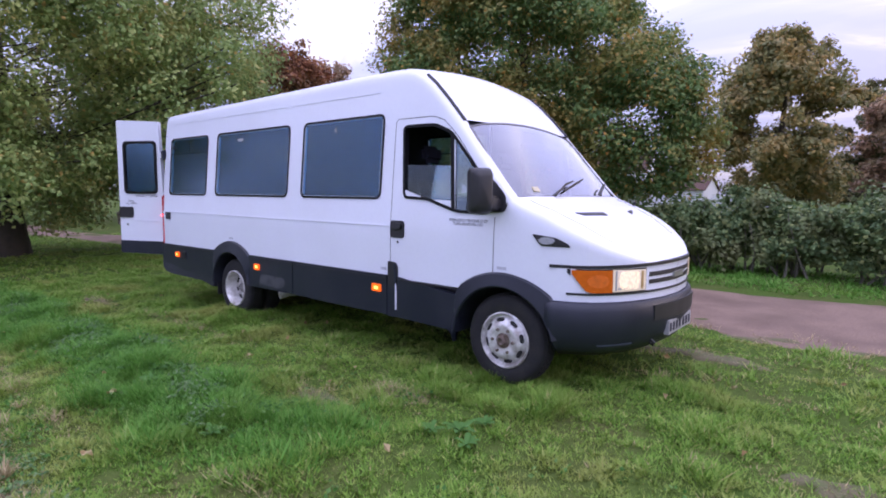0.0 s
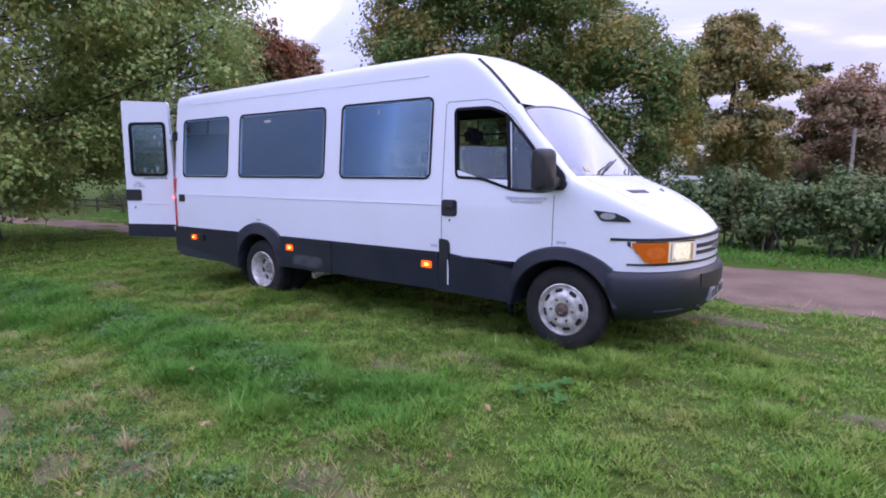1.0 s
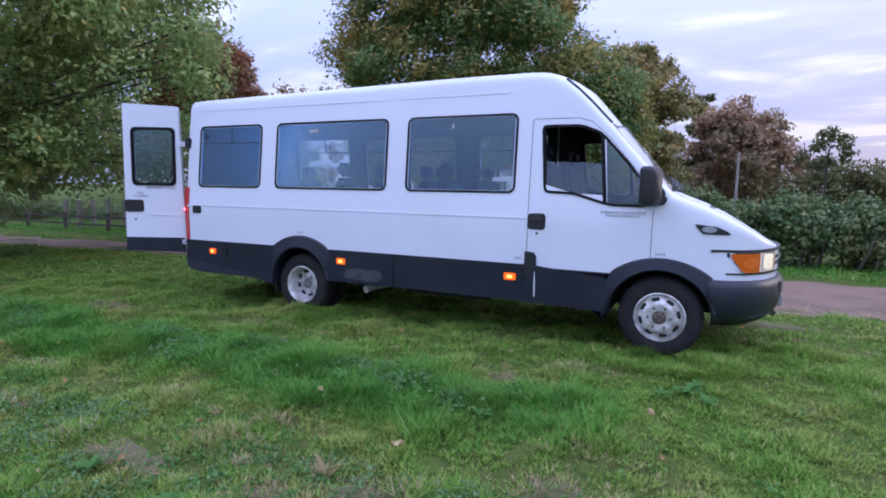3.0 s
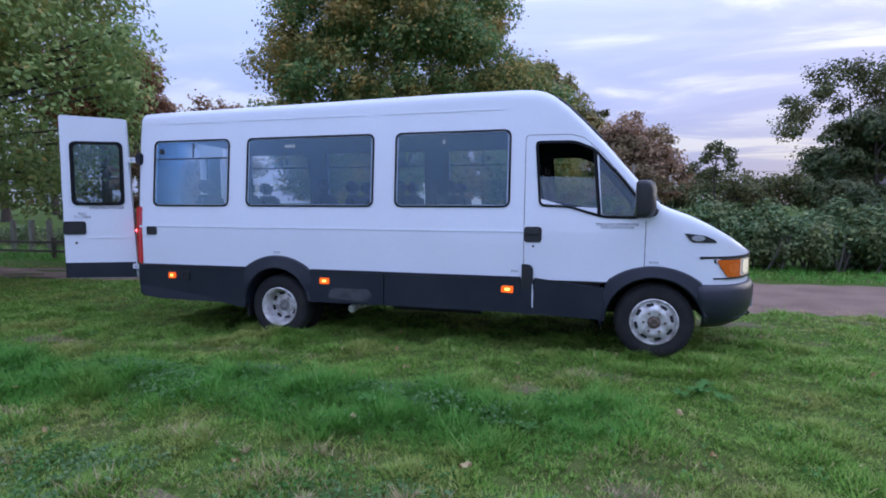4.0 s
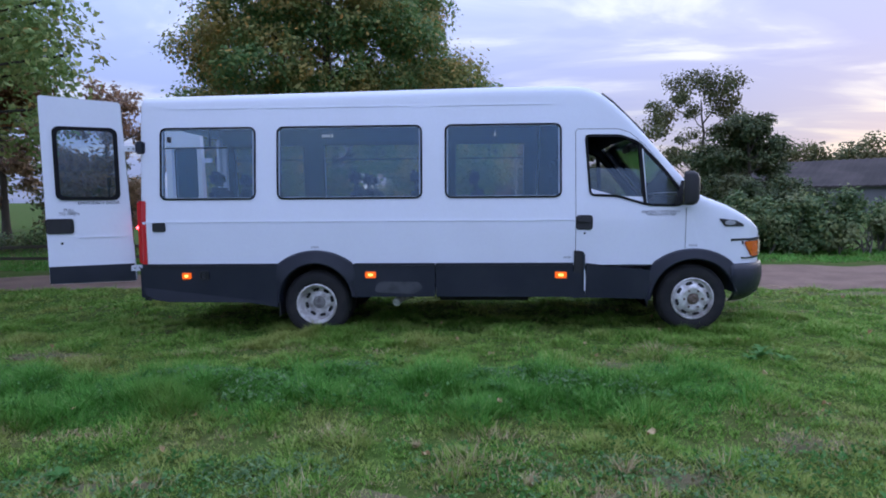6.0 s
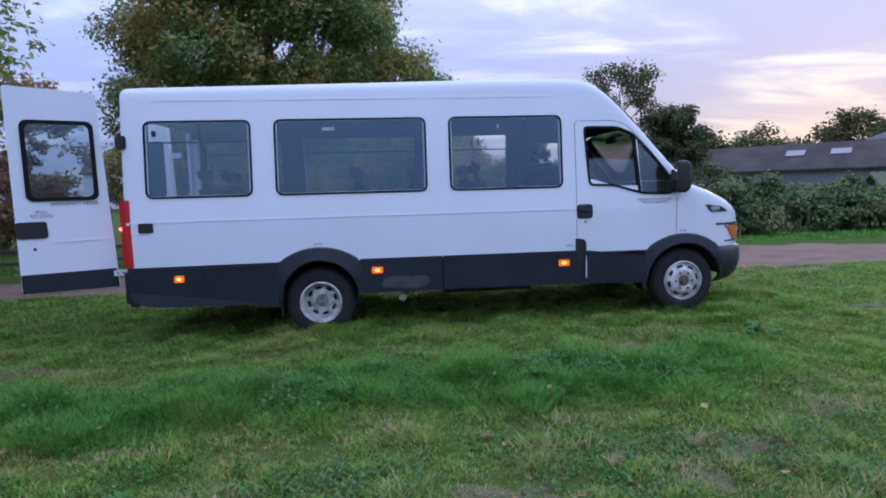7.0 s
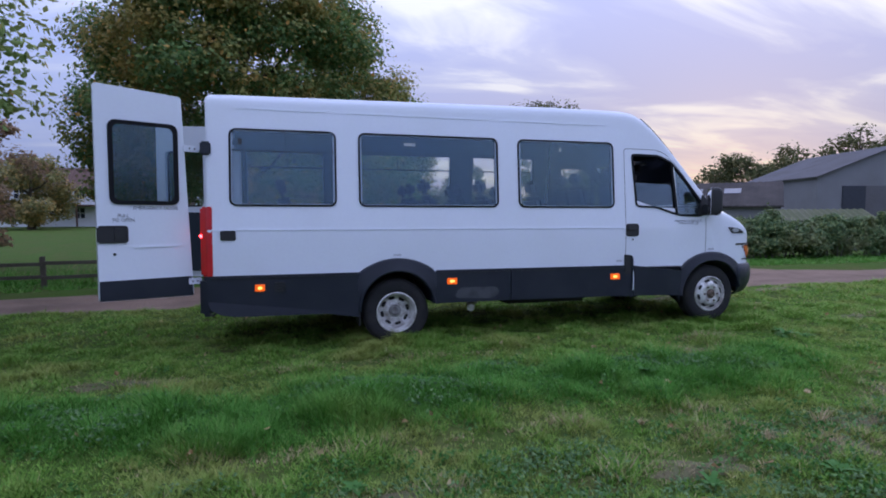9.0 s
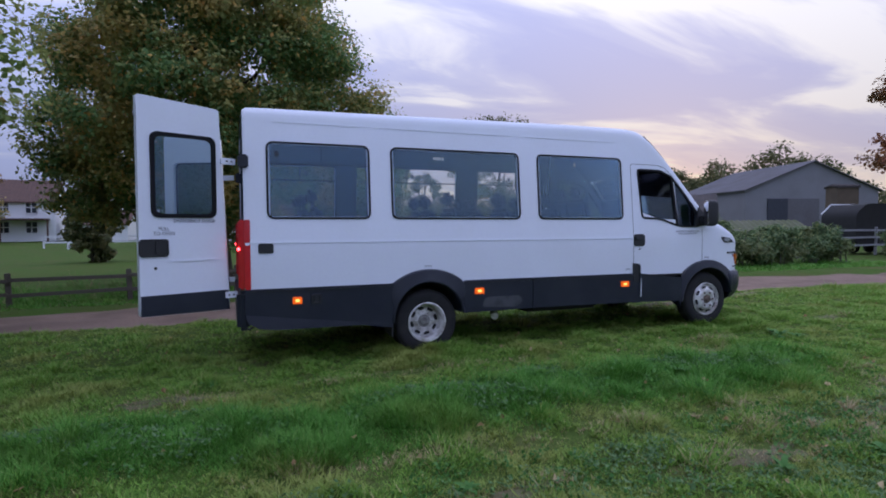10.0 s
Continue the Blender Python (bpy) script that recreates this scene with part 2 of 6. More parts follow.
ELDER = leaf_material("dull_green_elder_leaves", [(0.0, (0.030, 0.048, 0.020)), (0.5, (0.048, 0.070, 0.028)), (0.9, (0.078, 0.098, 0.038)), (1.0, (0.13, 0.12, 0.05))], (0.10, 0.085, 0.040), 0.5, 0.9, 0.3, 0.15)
FARGREEN = leaf_material("dark_far_leaves", [(0.0, (0.040, 0.052, 0.022)), (0.6, (0.076, 0.088, 0.034)), (1.0, (0.130, 0.118, 0.048))], (0.12, 0.080, 0.034), 0.4, 0.3)
GRASS = leaf_material("lawn_grass", [(0.0, (0.072, 0.146, 0.022)), (0.5, (0.118, 0.218, 0.034)), (0.85, (0.164, 0.268, 0.048)), (0.96, (0.235, 0.268, 0.078)), (1.0, (0.34, 0.28, 0.14))], (0.225, 0.226, 0.066), 0.64, 1.3, 0.33)
LONGGRASS = leaf_material("long_green_grass", [(0.0, (0.040, 0.122, 0.015)), (0.5, (0.070, 0.184, 0.026)), (0.9, (0.106, 0.240, 0.044)), (1.0, (0.18, 0.265, 0.075))], (0.118, 0.186, 0.032), 0.6, 1.3, 0.33)
PALEWEED = leaf_material("grey_green_weed_leaves", [(0.0, (0.052, 0.105, 0.038)), (0.6, (0.088, 0.152, 0.060)), (1.0, (0.140, 0.205, 0.090))])
WEED = leaf_material("clover_leaves", [(0.0, (0.036, 0.105, 0.022)), (0.6, (0.070, 0.160, 0.038)), (1.0, (0.125, 0.215, 0.070))])
FALLEN = leaf_material("fallen_brown_leaves", [(0.0, (0.16, 0.10, 0.05)), (0.5, (0.28, 0.18, 0.09)), (0.9, (0.36, 0.28, 0.16)), (1.0, (0.30, 0.16, 0.07))])
STRAW = leaf_material("dead_grass_stalks", [(0.0, (0.18, 0.14, 0.07)), (1.0, (0.36, 0.29, 0.17))])


# ---- builders ----
from functools import lru_cache

ROOTS = {}


def thing(name, m, label, category, group="", kind=""):
    ob = new(name)
    ob.empty_display_size = 0.2
    ob.matrix_basis = m
    ROOTS[ob] = m
    return tagged(ob, label, category, group, kind)


def mesh_from(name, bm, mats, smooth=40):
    me = bpy.data.meshes.new(name)
    bmesh.ops.recalc_face_normals(bm, faces=bm.faces)
    bm.to_mesh(me)
    bm.free()
    for m in mats if isinstance(mats, (list, tuple)) else [mats]:
        me.materials.append(m)
    if smooth:
        me.polygons.foreach_set("use_smooth", [True] * len(me.polygons))
        me.set_sharp_from_angle(angle=radians(smooth))
    return me


def part(name, bm, material_, parent, label="", world=False, smooth=40):
    """Links a bmesh as one mesh under a thing or under a part. world: it was drawn in world coordinates."""
    if world:
        root = parent
        while root.parent:
            root = root.parent
        bm.transform(ROOTS[root].inverted())
    ob = new(name, mesh_from(name, bm, material_, smooth))
    ob.parent = parent
    if label:
        ob["label"] = label
    return ob


def setting(name, bm, mats, label, category, smooth=40):
    return tagged(new(name, mesh_from(name, bm, mats, smooth)), label, category, kind="structure")


def box(bm, x0, x1, y0, y1, z0, z1, bevel=0.0, m=None):
    r = bmesh.ops.create_cube(bm, size=1)
    mat = Matrix.LocRotScale(((x0 + x1) / 2, (y0 + y1) / 2, (z0 + z1) / 2), None, (x1 - x0, y1 - y0, z1 - z0))
    bmesh.ops.transform(bm, matrix=(m or Matrix()) @ mat, verts=r["verts"])
    if bevel:
        es = {e for v in r["verts"] for e in v.link_edges}
        bmesh.ops.bevel(bm, geom=list(es), offset=bevel, segments=2, affect="EDGES")
    return bm


def tube(bm, pts, radii, n=8, cap=True):
    """A round bar through the points, with a radius for each or one for all."""
    pts = [Vector(p) for p in pts]
    if isinstance(radii, (int, float)):
        radii = [radii] * len(pts)
    rings = []
    for i, p in enumerate(pts):
        d = (pts[min(i + 1, len(pts) - 1)] - pts[max(i - 1, 0)]).normalized()
        a = d.orthogonal().normalized() if i == 0 else (ref - d * ref.dot(d)).normalized()
        ref = a
        b = d.cross(a)
        rings.append([bm.verts.new(p + radii[i] * (math.cos(2 * math.pi * k / n) * a + math.sin(2 * math.pi * k / n) * b)) for k in range(n)])
    for r0, r1 in zip(rings, rings[1:]):
        for k in range(n):
            bm.faces.new((r0[k], r0[(k + 1) % n], r1[(k + 1) % n], r1[k]))
    if cap:
        bm.faces.new(rings[0][::-1])
        bm.faces.new(rings[-1])
    return bm


def lathe(bm, profile, n, m, closed=False, back=True):
    """Turns (radius, along) about the z axis of m."""
    rings = []
    for r, h in profile:
        rings.append([bm.verts.new(m @ Vector((r * math.cos(2 * math.pi * k / n), r * math.sin(2 * math.pi * k / n), h))) for k in range(n)])
    pairs = list(zip(rings, rings[1:])) + ([(rings[-1], rings[0])] if closed else [])
    for r0, r1 in pairs:
        for k in range(n):
            bm.faces.new((r0[k], r0[(k + 1) % n], r1[(k + 1) % n], r1[k]))
    if not closed:
        for ring in (rings[0], rings[-1]) if back else (rings[-1],):
            bm.faces.new(ring)
    return bm


def rounded(x0, x1, z0, z1, r, n=6):
    pts = []
    for cx, cz, a0 in ((x1 - r, z1 - r, 0), (x0 + r, z1 - r, 90), (x0 + r, z0 + r, 180), (x1 - r, z0 + r, 270)):
        for k in range(n + 1):
            a = radians(a0 + 90 * k / n)
            pts.append((cx + r * math.cos(a), cz + r * math.sin(a)))
    return pts


def round_corners(poly, r, n=5):
    """The outline with its corners rounded."""
    out = []
    for i, p in enumerate(poly):
        p, a, b = Vector(p), Vector(poly[i - 1]), Vector(poly[(i + 1) % len(poly)])
        da, db = (a - p), (b - p)
        k = min(r, da.length * 0.45, db.length * 0.45)
        s, e = p + da.normalized() * k, p + db.normalized() * k
        for j in range(n + 1):
            t = j / n
            q = s * (1 - t) ** 2 + p * 2 * t * (1 - t) + e * t * t
            out.append((q.x, q.y))
    return out


def inset(poly, d):
    """The outline moved inwards by d."""
    area = sum(poly[i - 1][0] * p[1] - p[0] * poly[i - 1][1] for i, p in enumerate(poly))
    s = 1 if area > 0 else -1
    out = []
    for i, p in enumerate(poly):
        a, p, b = Vector(poly[i - 1]), Vector(p), Vector(poly[(i + 1) % len(poly)])
        t = (b - a)
        t = t.normalized() if t.length > 1e-6 else Vector((1, 0))
        out.append((p.x - s * t.y * d, p.y + s * t.x * d))
    return out


def slab(bm, outline, put, lift=0.0, depth=0.01):
    """A plate of the outline, its outer face lifted off a surface: put(u, v, lift) gives the place."""
    top = [bm.verts.new(put(u, v, lift)) for u, v in outline]
    low = [bm.verts.new(put(u, v, lift - depth)) for u, v in outline]
    f = [bm.faces.new(top), bm.faces.new(low[::-1])]
    for i in range(len(top)):
        j = (i + 1) % len(top)
        bm.faces.new((top[i], top[j], low[j], low[i]))
    bmesh.ops.triangulate(bm, faces=f)
    return bm


def band(bm, outer, inner, put, lift=0.0, depth=0.01):
    """A frame between two outlines of as many points."""
    rows = [[bm.verts.new(put(u, v, h)) for u, v in o] for o, h in ((outer, lift - depth), (outer, lift), (inner, lift), (inner, lift - depth))]
    n = len(outer)
    for a, b in zip(rows, rows[1:] + rows[:1]):
        for i in range(n):
            j = (i + 1) % n
            bm.faces.new((a[i], a[j], b[j], b[i]))
    return bm


def lettering(name, text, size, put, parent, material_, label=""):
    """Raised letters in the built-in font, laid on a surface."""
    cu = bpy.data.curves.new(name, "FONT")
    cu.body, cu.size, cu.align_x, cu.space_line = text, size, "CENTER", 0.95
    tmp = new(name, cu)
    me = bpy.data.meshes.new_from_object(tmp.evaluated_get(bpy.context.evaluated_depsgraph_get()))
    bpy.data.objects.remove(tmp)
    bm = bmesh.new()
    bm.from_mesh(me)
    bpy.data.meshes.remove(me)
    for v in bm.verts:
        v.co = put(v.co.x, v.co.y, 0.003)
    return part(name, bm, material_, parent, label, world=True, smooth=0)


# ---- ground ----
def hummocks(x, y):
    """Small unevenness of the turf."""
    out = np.zeros_like(x)
    for k in range(9):
        a, f = 2.4 * k + 0.3, 6.0 + 2.3 * k
        out = out + np.sin(f * (x * math.cos(a) + y * math.sin(a)) + 1.7 * k) * 0.011 * 8 / (f + 4)
    return out


def ground_z(x, y):
    x, y = np.asarray(x, float), np.asarray(y, float)
    z = 0.012 * np.clip(x + 2.3, -22, 0) - 0.05 * np.clip(3.5 - y, 0, 7)
    z = z + 0.02 * np.sin(1.3 * x + 0.7 * y) * np.exp(-((y - 1.0) / 4) ** 2) * 0.6 + 0.012 * np.sin(2.9 * x - 1.7 * y) + hummocks(x, y) * np.exp(-((x + 4) / 9) ** 4 - ((y - 3) / 5) ** 4)
    # bank of longer grass before the van
    z = z + 0.06 * np.exp(-((y - 2.0) / 0.45) ** 2) * np.clip((-1.5 - x) / 1.5, 0, 1)
    # shallow beds under the wheels
    for wx, wd in ((-2.275, -0.015), (-6.165, -0.032)):
        z = z - wd * np.exp(-((x - wx) / 0.5) ** 2 - ((np.abs(y - 4.55) - 0.85) / 0.5) ** 2)
    # worn hollow of the track
    mid, half = track_mid(x), track_half(x)
    z = z - 0.05 * np.clip(1 - np.abs(y - mid) / (half + 0.3), 0, 0.35) / 0.35
    far = np.clip((np.hypot(x + 4, y - 4) - 30) / 60, 0, 1)
    return z * (1 - far) + 0.35 * far


def track_mid(x):
    return np.interp(np.asarray(x, float), (-45, -20, -11, -1, 2, 5, 7, 14, 45), (6.2, 7.6, 8.25, 8.1, 7.95, 7.7, 7.5, 7.2, 6.8))


def track_half(x):
    return np.interp(np.asarray(x, float), (-20, -11, -4, -1, 2, 5, 7, 14), (0.95, 1.15, 1.5, 1.75, 1.6, 1.4, 1.25, 1.2))


def grid_mesh(name, xs, ys, zf, mats):
    X, Y = np.meshgrid(xs, ys, indexing="ij")
    co = np.stack([X, Y, zf(X, Y)], -1).reshape(-1, 3)
    nx, ny = len(xs), len(ys)
    i = (np.arange(nx - 1)[:, None] * ny + np.arange(ny - 1)[None]).ravel()
    quads = np.stack([i, i + ny, i + ny + 1, i + 1], -1)
    return quick_mesh(name, co, quads, mats, smooth=True)


def quick_mesh(name, co, faces, mats, smooth=False):
    """A mesh straight from arrays of corners and equal faces."""
    me = bpy.data.meshes.new(name)
    k = faces.shape[1]
    me.vertices.add(len(co))
    me.vertices.foreach_set("co", np.ascontiguousarray(co, np.float32).ravel())
    me.loops.add(faces.size)
    me.loops.foreach_set("vertex_index", np.ascontiguousarray(faces, np.int32).ravel())
    me.polygons.add(len(faces))
    me.polygons.foreach_set("loop_start", np.arange(len(faces), dtype=np.int32) * k)
    me.polygons.foreach_set("use_smooth", np.full(len(faces), smooth))
    me.update(calc_edges=True)
    me.materials.append(mats)
    return me


def soil_material():
    m = material("earth_under_grass", (0.066, 0.115, 0.022), 0.95, vary=0.8, scale=1.1, tint=(0.105, 0.100, 0.038), fine=0.55, fine_scale=28, bump=0.4, spec=0.05)
    return m


def gravel_material():
    return material("worn_gravel_track", (0.250, 0.175, 0.136), 0.95, vary=0.8, scale=1.3, tint=(0.140, 0.100, 0.076), fine=0.6, fine_scale=45, bump=0.35, spec=0.1)


def spaced(edges):
    out = []
    for a, b, s in edges:
        out += list(np.arange(a, b - s * 0.3, s))
    return np.array(out + [edges[-1][1]])


xs = spaced([(-1500, -200, 160), (-200, -40, 16), (-40, -14, 1.5), (-14, 8, 0.14), (8, 40, 2), (40, 200, 16), (200, 1500, 160)])
ys = spaced([(-900, -100, 130), (-100, -8, 9), (-8, -1, 0.5), (-1, 12, 0.14), (12, 40, 2), (40, 200, 16), (200, 1500, 160)])
ground = tagged(new("ground", grid_mesh("ground", xs, ys, ground_z, soil_material())), "uneven mown lawn with bare and bushy patches", "ground", kind="structure")


def build_track():
    rng = np.random.default_rng(4)
    X = np.arange(-45, 46, 0.25)
    V = np.linspace(-1, 1, 15)
    wob = np.convolve(rng.normal(0, 0.5, len(X) + 8), np.ones(9) / 9, "valid")
    wob2 = np.convolve(rng.normal(0, 0.35, len(X) + 8), np.ones(9) / 9, "valid")
    mid, half = track_mid(X), track_half(X)
    Y = mid[:, None] + V[None] * half[:, None] + np.where(V < 0, wob[:, None], wob2[:, None]) * np.abs(V)[None] ** 3
    XX = np.repeat(X[:, None], len(V), 1)
    Z = ground_z(XX, Y) + 0.014 - 0.02 * np.abs(V)[None] ** 6 + 0.012 * np.sin(9 * V)[None] * np.sin(0.7 * X)[:, None]
    co = np.stack([XX, Y, Z], -1).reshape(-1, 3)
    ny = len(V)
    i = (np.arange(len(X) - 1)[:, None] * ny + np.arange(ny - 1)[None]).ravel()
    me = quick_mesh("track", co, np.stack([i, i + ny, i + ny + 1, i + 1], -1), gravel_material(), True)
    tagged(new("track", me), "pinkish brown gravel track beside the lawn", "track", kind="structure")


build_track()


# ---- foliage ----
def leaf_mesh(name, centres, size, mat, rng, droop=0.4, slim=0.62, bend=0.25, facing=None):
    """Many small pointed leaves, each a bent pair of triangles."""
    n = len(centres)
    d = rng.normal(size=(n, 3))
    d[:, 2] -= droop
    d /= np.linalg.norm(d, axis=1)[:, None]
    # blades turn their faces outwards and to the sky
    face = rng.normal(size=(n, 3)) if facing is None else facing + np.array([0, 0, 0.55]) + 0.42 * rng.normal(size=(n, 3))
    face /= np.linalg.norm(face, axis=1)[:, None] + 1e-9
    d -= face * (0.8 * np.sum(d * face, axis=1))[:, None]
    d /= np.linalg.norm(d, axis=1)[:, None] + 1e-9
    s = np.cross(d, face)
    s /= np.linalg.norm(s, axis=1)[:, None] + 1e-9
    nn = np.cross(d, s)
    L = size * rng.uniform(0.6, 1.35, n)[:, None]
    W = L * slim * 0.5
    tip, back = centres + d * L * 0.5, centres - d * L * 0.5
    a = centres + s * W + nn * L * bend * 0.3
    b = centres - s * W + nn * L * bend * 0.3
    co = np.stack([back, a, tip, b], 1).reshape(-1, 3)
    i = np.arange(n) * 4
    f = np.concatenate([np.stack([i, i + 1, i + 2], -1), np.stack([i, i + 2, i + 3], -1)])
    return quick_mesh(name, co, f, mat)


def crown_points(rng, n, clumps, spray=(0.42, 0.75), fringe=0.28):
    """Leaf places in small flattened sprays that fill the clumps (x, y, z, r, flatness)."""
    c = np.array(clumps)
    per = 11
    m = len(c) * per
    own = np.repeat(np.arange(len(c)), per)
    u = rng.normal(size=(m, 3))
    u /= np.linalg.norm(u, axis=1)[:, None]
    out = (c[own, 3] * rng.uniform(0.35, 0.92, m))[:, None]
    mid = c[own, :3] + u * out * np.stack([np.ones(m), np.ones(m), c[own, 4]], -1)
    mid[:, 2] -= 0.10 * c[own, 3] * rng.uniform(0, 1, m)
    r = c[own, 3] * rng.uniform(*spray, m)
    w = r ** 2
    k = rng.choice(m, n, p=w / w.sum())
    v = rng.normal(size=(n, 3))
    v /= np.linalg.norm(v, axis=1)[:, None]
    rad = r[k] * (rng.uniform(0.05, 1, n) ** 0.45) * (1 + fringe * np.minimum(np.abs(rng.normal(size=n)), 2.0) ** 1.5)
    p = mid[k] + v * rad[:, None] * np.array([1.0, 1.0, 0.72])
    return p, 0.55 * v + 0.6 * u[k]


def tree(name, x, y, height, spread, base, leaf, mat, count, seed, label, trunk_r=0.25, clumps=46, clump_r=0.27, flat=0.8, lean=0.0, squash=1.0, gaps=0.0, bark=None, boughs=(), belly=None, narrow=0.35):
    """Tapered trunk, forked limbs, twigs and a crown of many leaves in uneven clumps."""
    rng = np.random.default_rng(seed)
    z0 = float(ground_z(x, y)) - 0.05
    t = thing(name, pose(x, y, z0), label, "tree")
    bm = bmesh.new()
    top = height * 0.82
    spine = [(0.12 * math.sin(1.7 * k + seed) * k / 6 * spread * 0.25 + lean * k / 7, 0.1 * math.cos(2.1 * k + seed) * k / 6 * spread * 0.2, top * k / 7) for k in range(8)]
    tube(bm, spine, [trunk_r * (1.35 if k == 0 else 1 - 0.12 * k) for k in range(8)], 10)
    part("trunk", bm, bark or BARK, t)
    mid = (base + height) / 2
    half = (height - base) / 2
    cl = []
    tries = 0
    while len(cl) < clumps and tries < 6000:
        tries += 1
        v = rng.normal(size=3)
        v /= np.linalg.norm(v)
        r = rng.uniform(0.35, 1) ** 0.55
        p = np.array([v[0] * spread * r, v[1] * spread * r * squash, mid + v[2] * half * r])
        wide_at = mid if belly is None else belly
        taper = 1 - narrow * max(0.0, (p[2] - wide_at) / (height - wide_at))
        p[0] *= taper
        p[1] *= taper
        cr = spread * clump_r * rng.uniform(0.65, 1.25)
        if gaps and any(np.linalg.norm(p - np.array(q[:3])) < (cr + q[3]) * gaps for q in cl):
            continue
        cl.append((p[0] + lean * 0.7, p[1], p[2], cr, flat))
    cl += [(bx - x, by - y, bz - z0, br, flat) for bx, by, bz, br in boughs]
    for k, q in enumerate(cl[: 9 if clumps > 20 else 5] + cl[len(cl) - len(boughs):]):
        bm = bmesh.new()
        h0 = max(0.24 * height, base * 0.6, min(top * 0.8, q[2] - 0.35 * spread))
        i = min(6, int(h0 / top * 7))
        s = Vector(spine[i]).lerp(Vector(spine[i + 1]), min(1.0, h0 / top * 7 - i))
        e = Vector(q[:3])
        m1 = s.lerp(e, 0.45) + Vector((0, 0, -0.06 * spread))
        thin = 1.0 if k < 9 else 0.15
        tube(bm, [s, m1, e], [trunk_r * 0.32 * thin, trunk_r * 0.18 * thin, trunk_r * 0.05], 7)
        for j in range(3 if k < 9 else 0):
            a = m1.lerp(e, 0.3 + 0.3 * j)
            off = Vector(rng.normal(size=3)).normalized() * q[3] * 0.5
            tube(bm, [a, a.lerp(e, 0.5) + off * 0.6, e + off], [trunk_r * 0.12, trunk_r * 0.07, trunk_r * 0.03], 5)
        part("limb", bm, bark or BARK, t)
    pts, out = crown_points(rng, count, cl, (0.32, 0.60) if count > 100000 else (0.42, 0.72), 0.28 if count > 100000 else 0.14)
    keep = pts[:, 2] > base * 0.75
    crown = new("crown", leaf_mesh("crown", pts[keep], leaf, mat, rng, facing=0.8 * out[keep]))
    crown.parent = t
    return t


HEDGEWOOD = material("pale_grey_hedge_stems", (0.16, 0.145, 0.12), 0.95, vary=0.6, scale=9, tint=(0.08, 0.08, 0.05), fine=0.4, fine_scale=40)


def hedge(name, x0, x1, y0, y1, h, count, seed, label, leaf=0.095, leaves=None):
    rng = np.random.default_rng(seed)
    xm, ym = (x0 + x1) / 2, (y0 + y1) / 2
    zb = float(ground_z(xm, ym)) - 0.03
    t = thing(name, pose(xm, ym, zb), label, "hedge", "hedges along the track")
    bm = bmesh.new()
    def crest(u):
        return 0.84 + 0.10 * math.sin(2.1 * (u + xm) + seed) + 0.08 * math.sin(5.3 * (u + xm) + 2 * seed) + 0.05 * math.sin(11 * (u + xm))
    for k in range(int((x1 - x0) * 9)):
        a = Vector((rng.uniform(x0, x1) - xm, rng.uniform(-0.46, 0.3) * (y1 - y0), 0))
        b = a + Vector((rng.normal() * 0.2, rng.normal() * 0.25, h * rng.uniform(0.4, 0.72)))
        tube(bm, [a, a.lerp(b, 0.5) + Vector((rng.normal() * 0.1, rng.normal() * 0.1, 0)), b], [0.026, 0.018, 0.006], 5)
    tagged(part("woody_frame", bm, HEDGEWOOD, t), kind="stuff")
    clumps = []
    for k in range(int((x1 - x0) * 13)):
        cx = rng.uniform(x0 + 0.25, x1 - 0.25) - xm
        cz = h * crest(cx) * (rng.uniform(0.2, 0.86) + (0.16 * rng.uniform() if rng.uniform() < 0.3 else 0))
        cy = rng.uniform(y0, y1) - ym
        clumps.append((cx, cy * (0.9 if cz < h * 0.6 else 0.6), cz, rng.uniform(0.2, 0.40), 0.85))
    for k in range(int((x1 - x0) * 6)):
        u = rng.uniform(x0 + 0.1, x1 - 0.1) - xm
        if math.sin(4.1 * (u + xm) + seed) > -0.75:
            clumps.append((u, (y0 - ym) * rng.uniform(0.6, 1.0), h * crest(u) * rng.uniform(0.25, 0.7), rng.uniform(0.18, 0.34), 0.9))
    pts, out = crown_points(rng, count, clumps)
    keep = pts[:, 2] > 0.08
    f = new("foliage", leaf_mesh("foliage", pts[keep], leaf, leaves or HEDGE, rng, 0.2, facing=0.8 * out[keep]))
    f.parent = t
    return t


# ---- the minibus ----
YC = 4.55
van = thing("minibus", pose(-4.6, YC, 0), "long white high-roof minibus with grey cladding and open rear doors", "minibus")


def lerp_table(x, table):
    return float(np.interp(x, [a for a, _ in table], [b for _, b in table]))


HALF = [(0.3, 0.995), (1.15, 0.995), (1.38, 0.976), (2.13, 0.912), (2.36, 0.885)]
EDGE = [(-8.0, 2.445), (-7.97, 2.468), (-7.8, 2.475), (-6.0, 2.50), (-4.3, 2.525), (-3.6, 2.525), (-3.45, 2.520), (-3.38, 2.512), (-3.3, 2.490), (-3.2, 2.438), (-3.09, 2.350), (-2.95, 2.212), (-2.773, 2.022), (-2.66, 1.89), (-2.44, 1.635), (-2.30, 1.475)]
CROWN = [(-3.6, 0.05), (-3.38, 0.055), (-3.3, 0.060), (-3.2, 0.064), (-3.09, 0.078), (-2.95, 0.048), (-2.85, 0.025), (-2.773, 0.012), (-2.3, 0.02)]
SHOULDER = [(-3.4, 0.167), (-3.1, 0.15), (-2.75, 0.10), (-2.3, 0.06)]
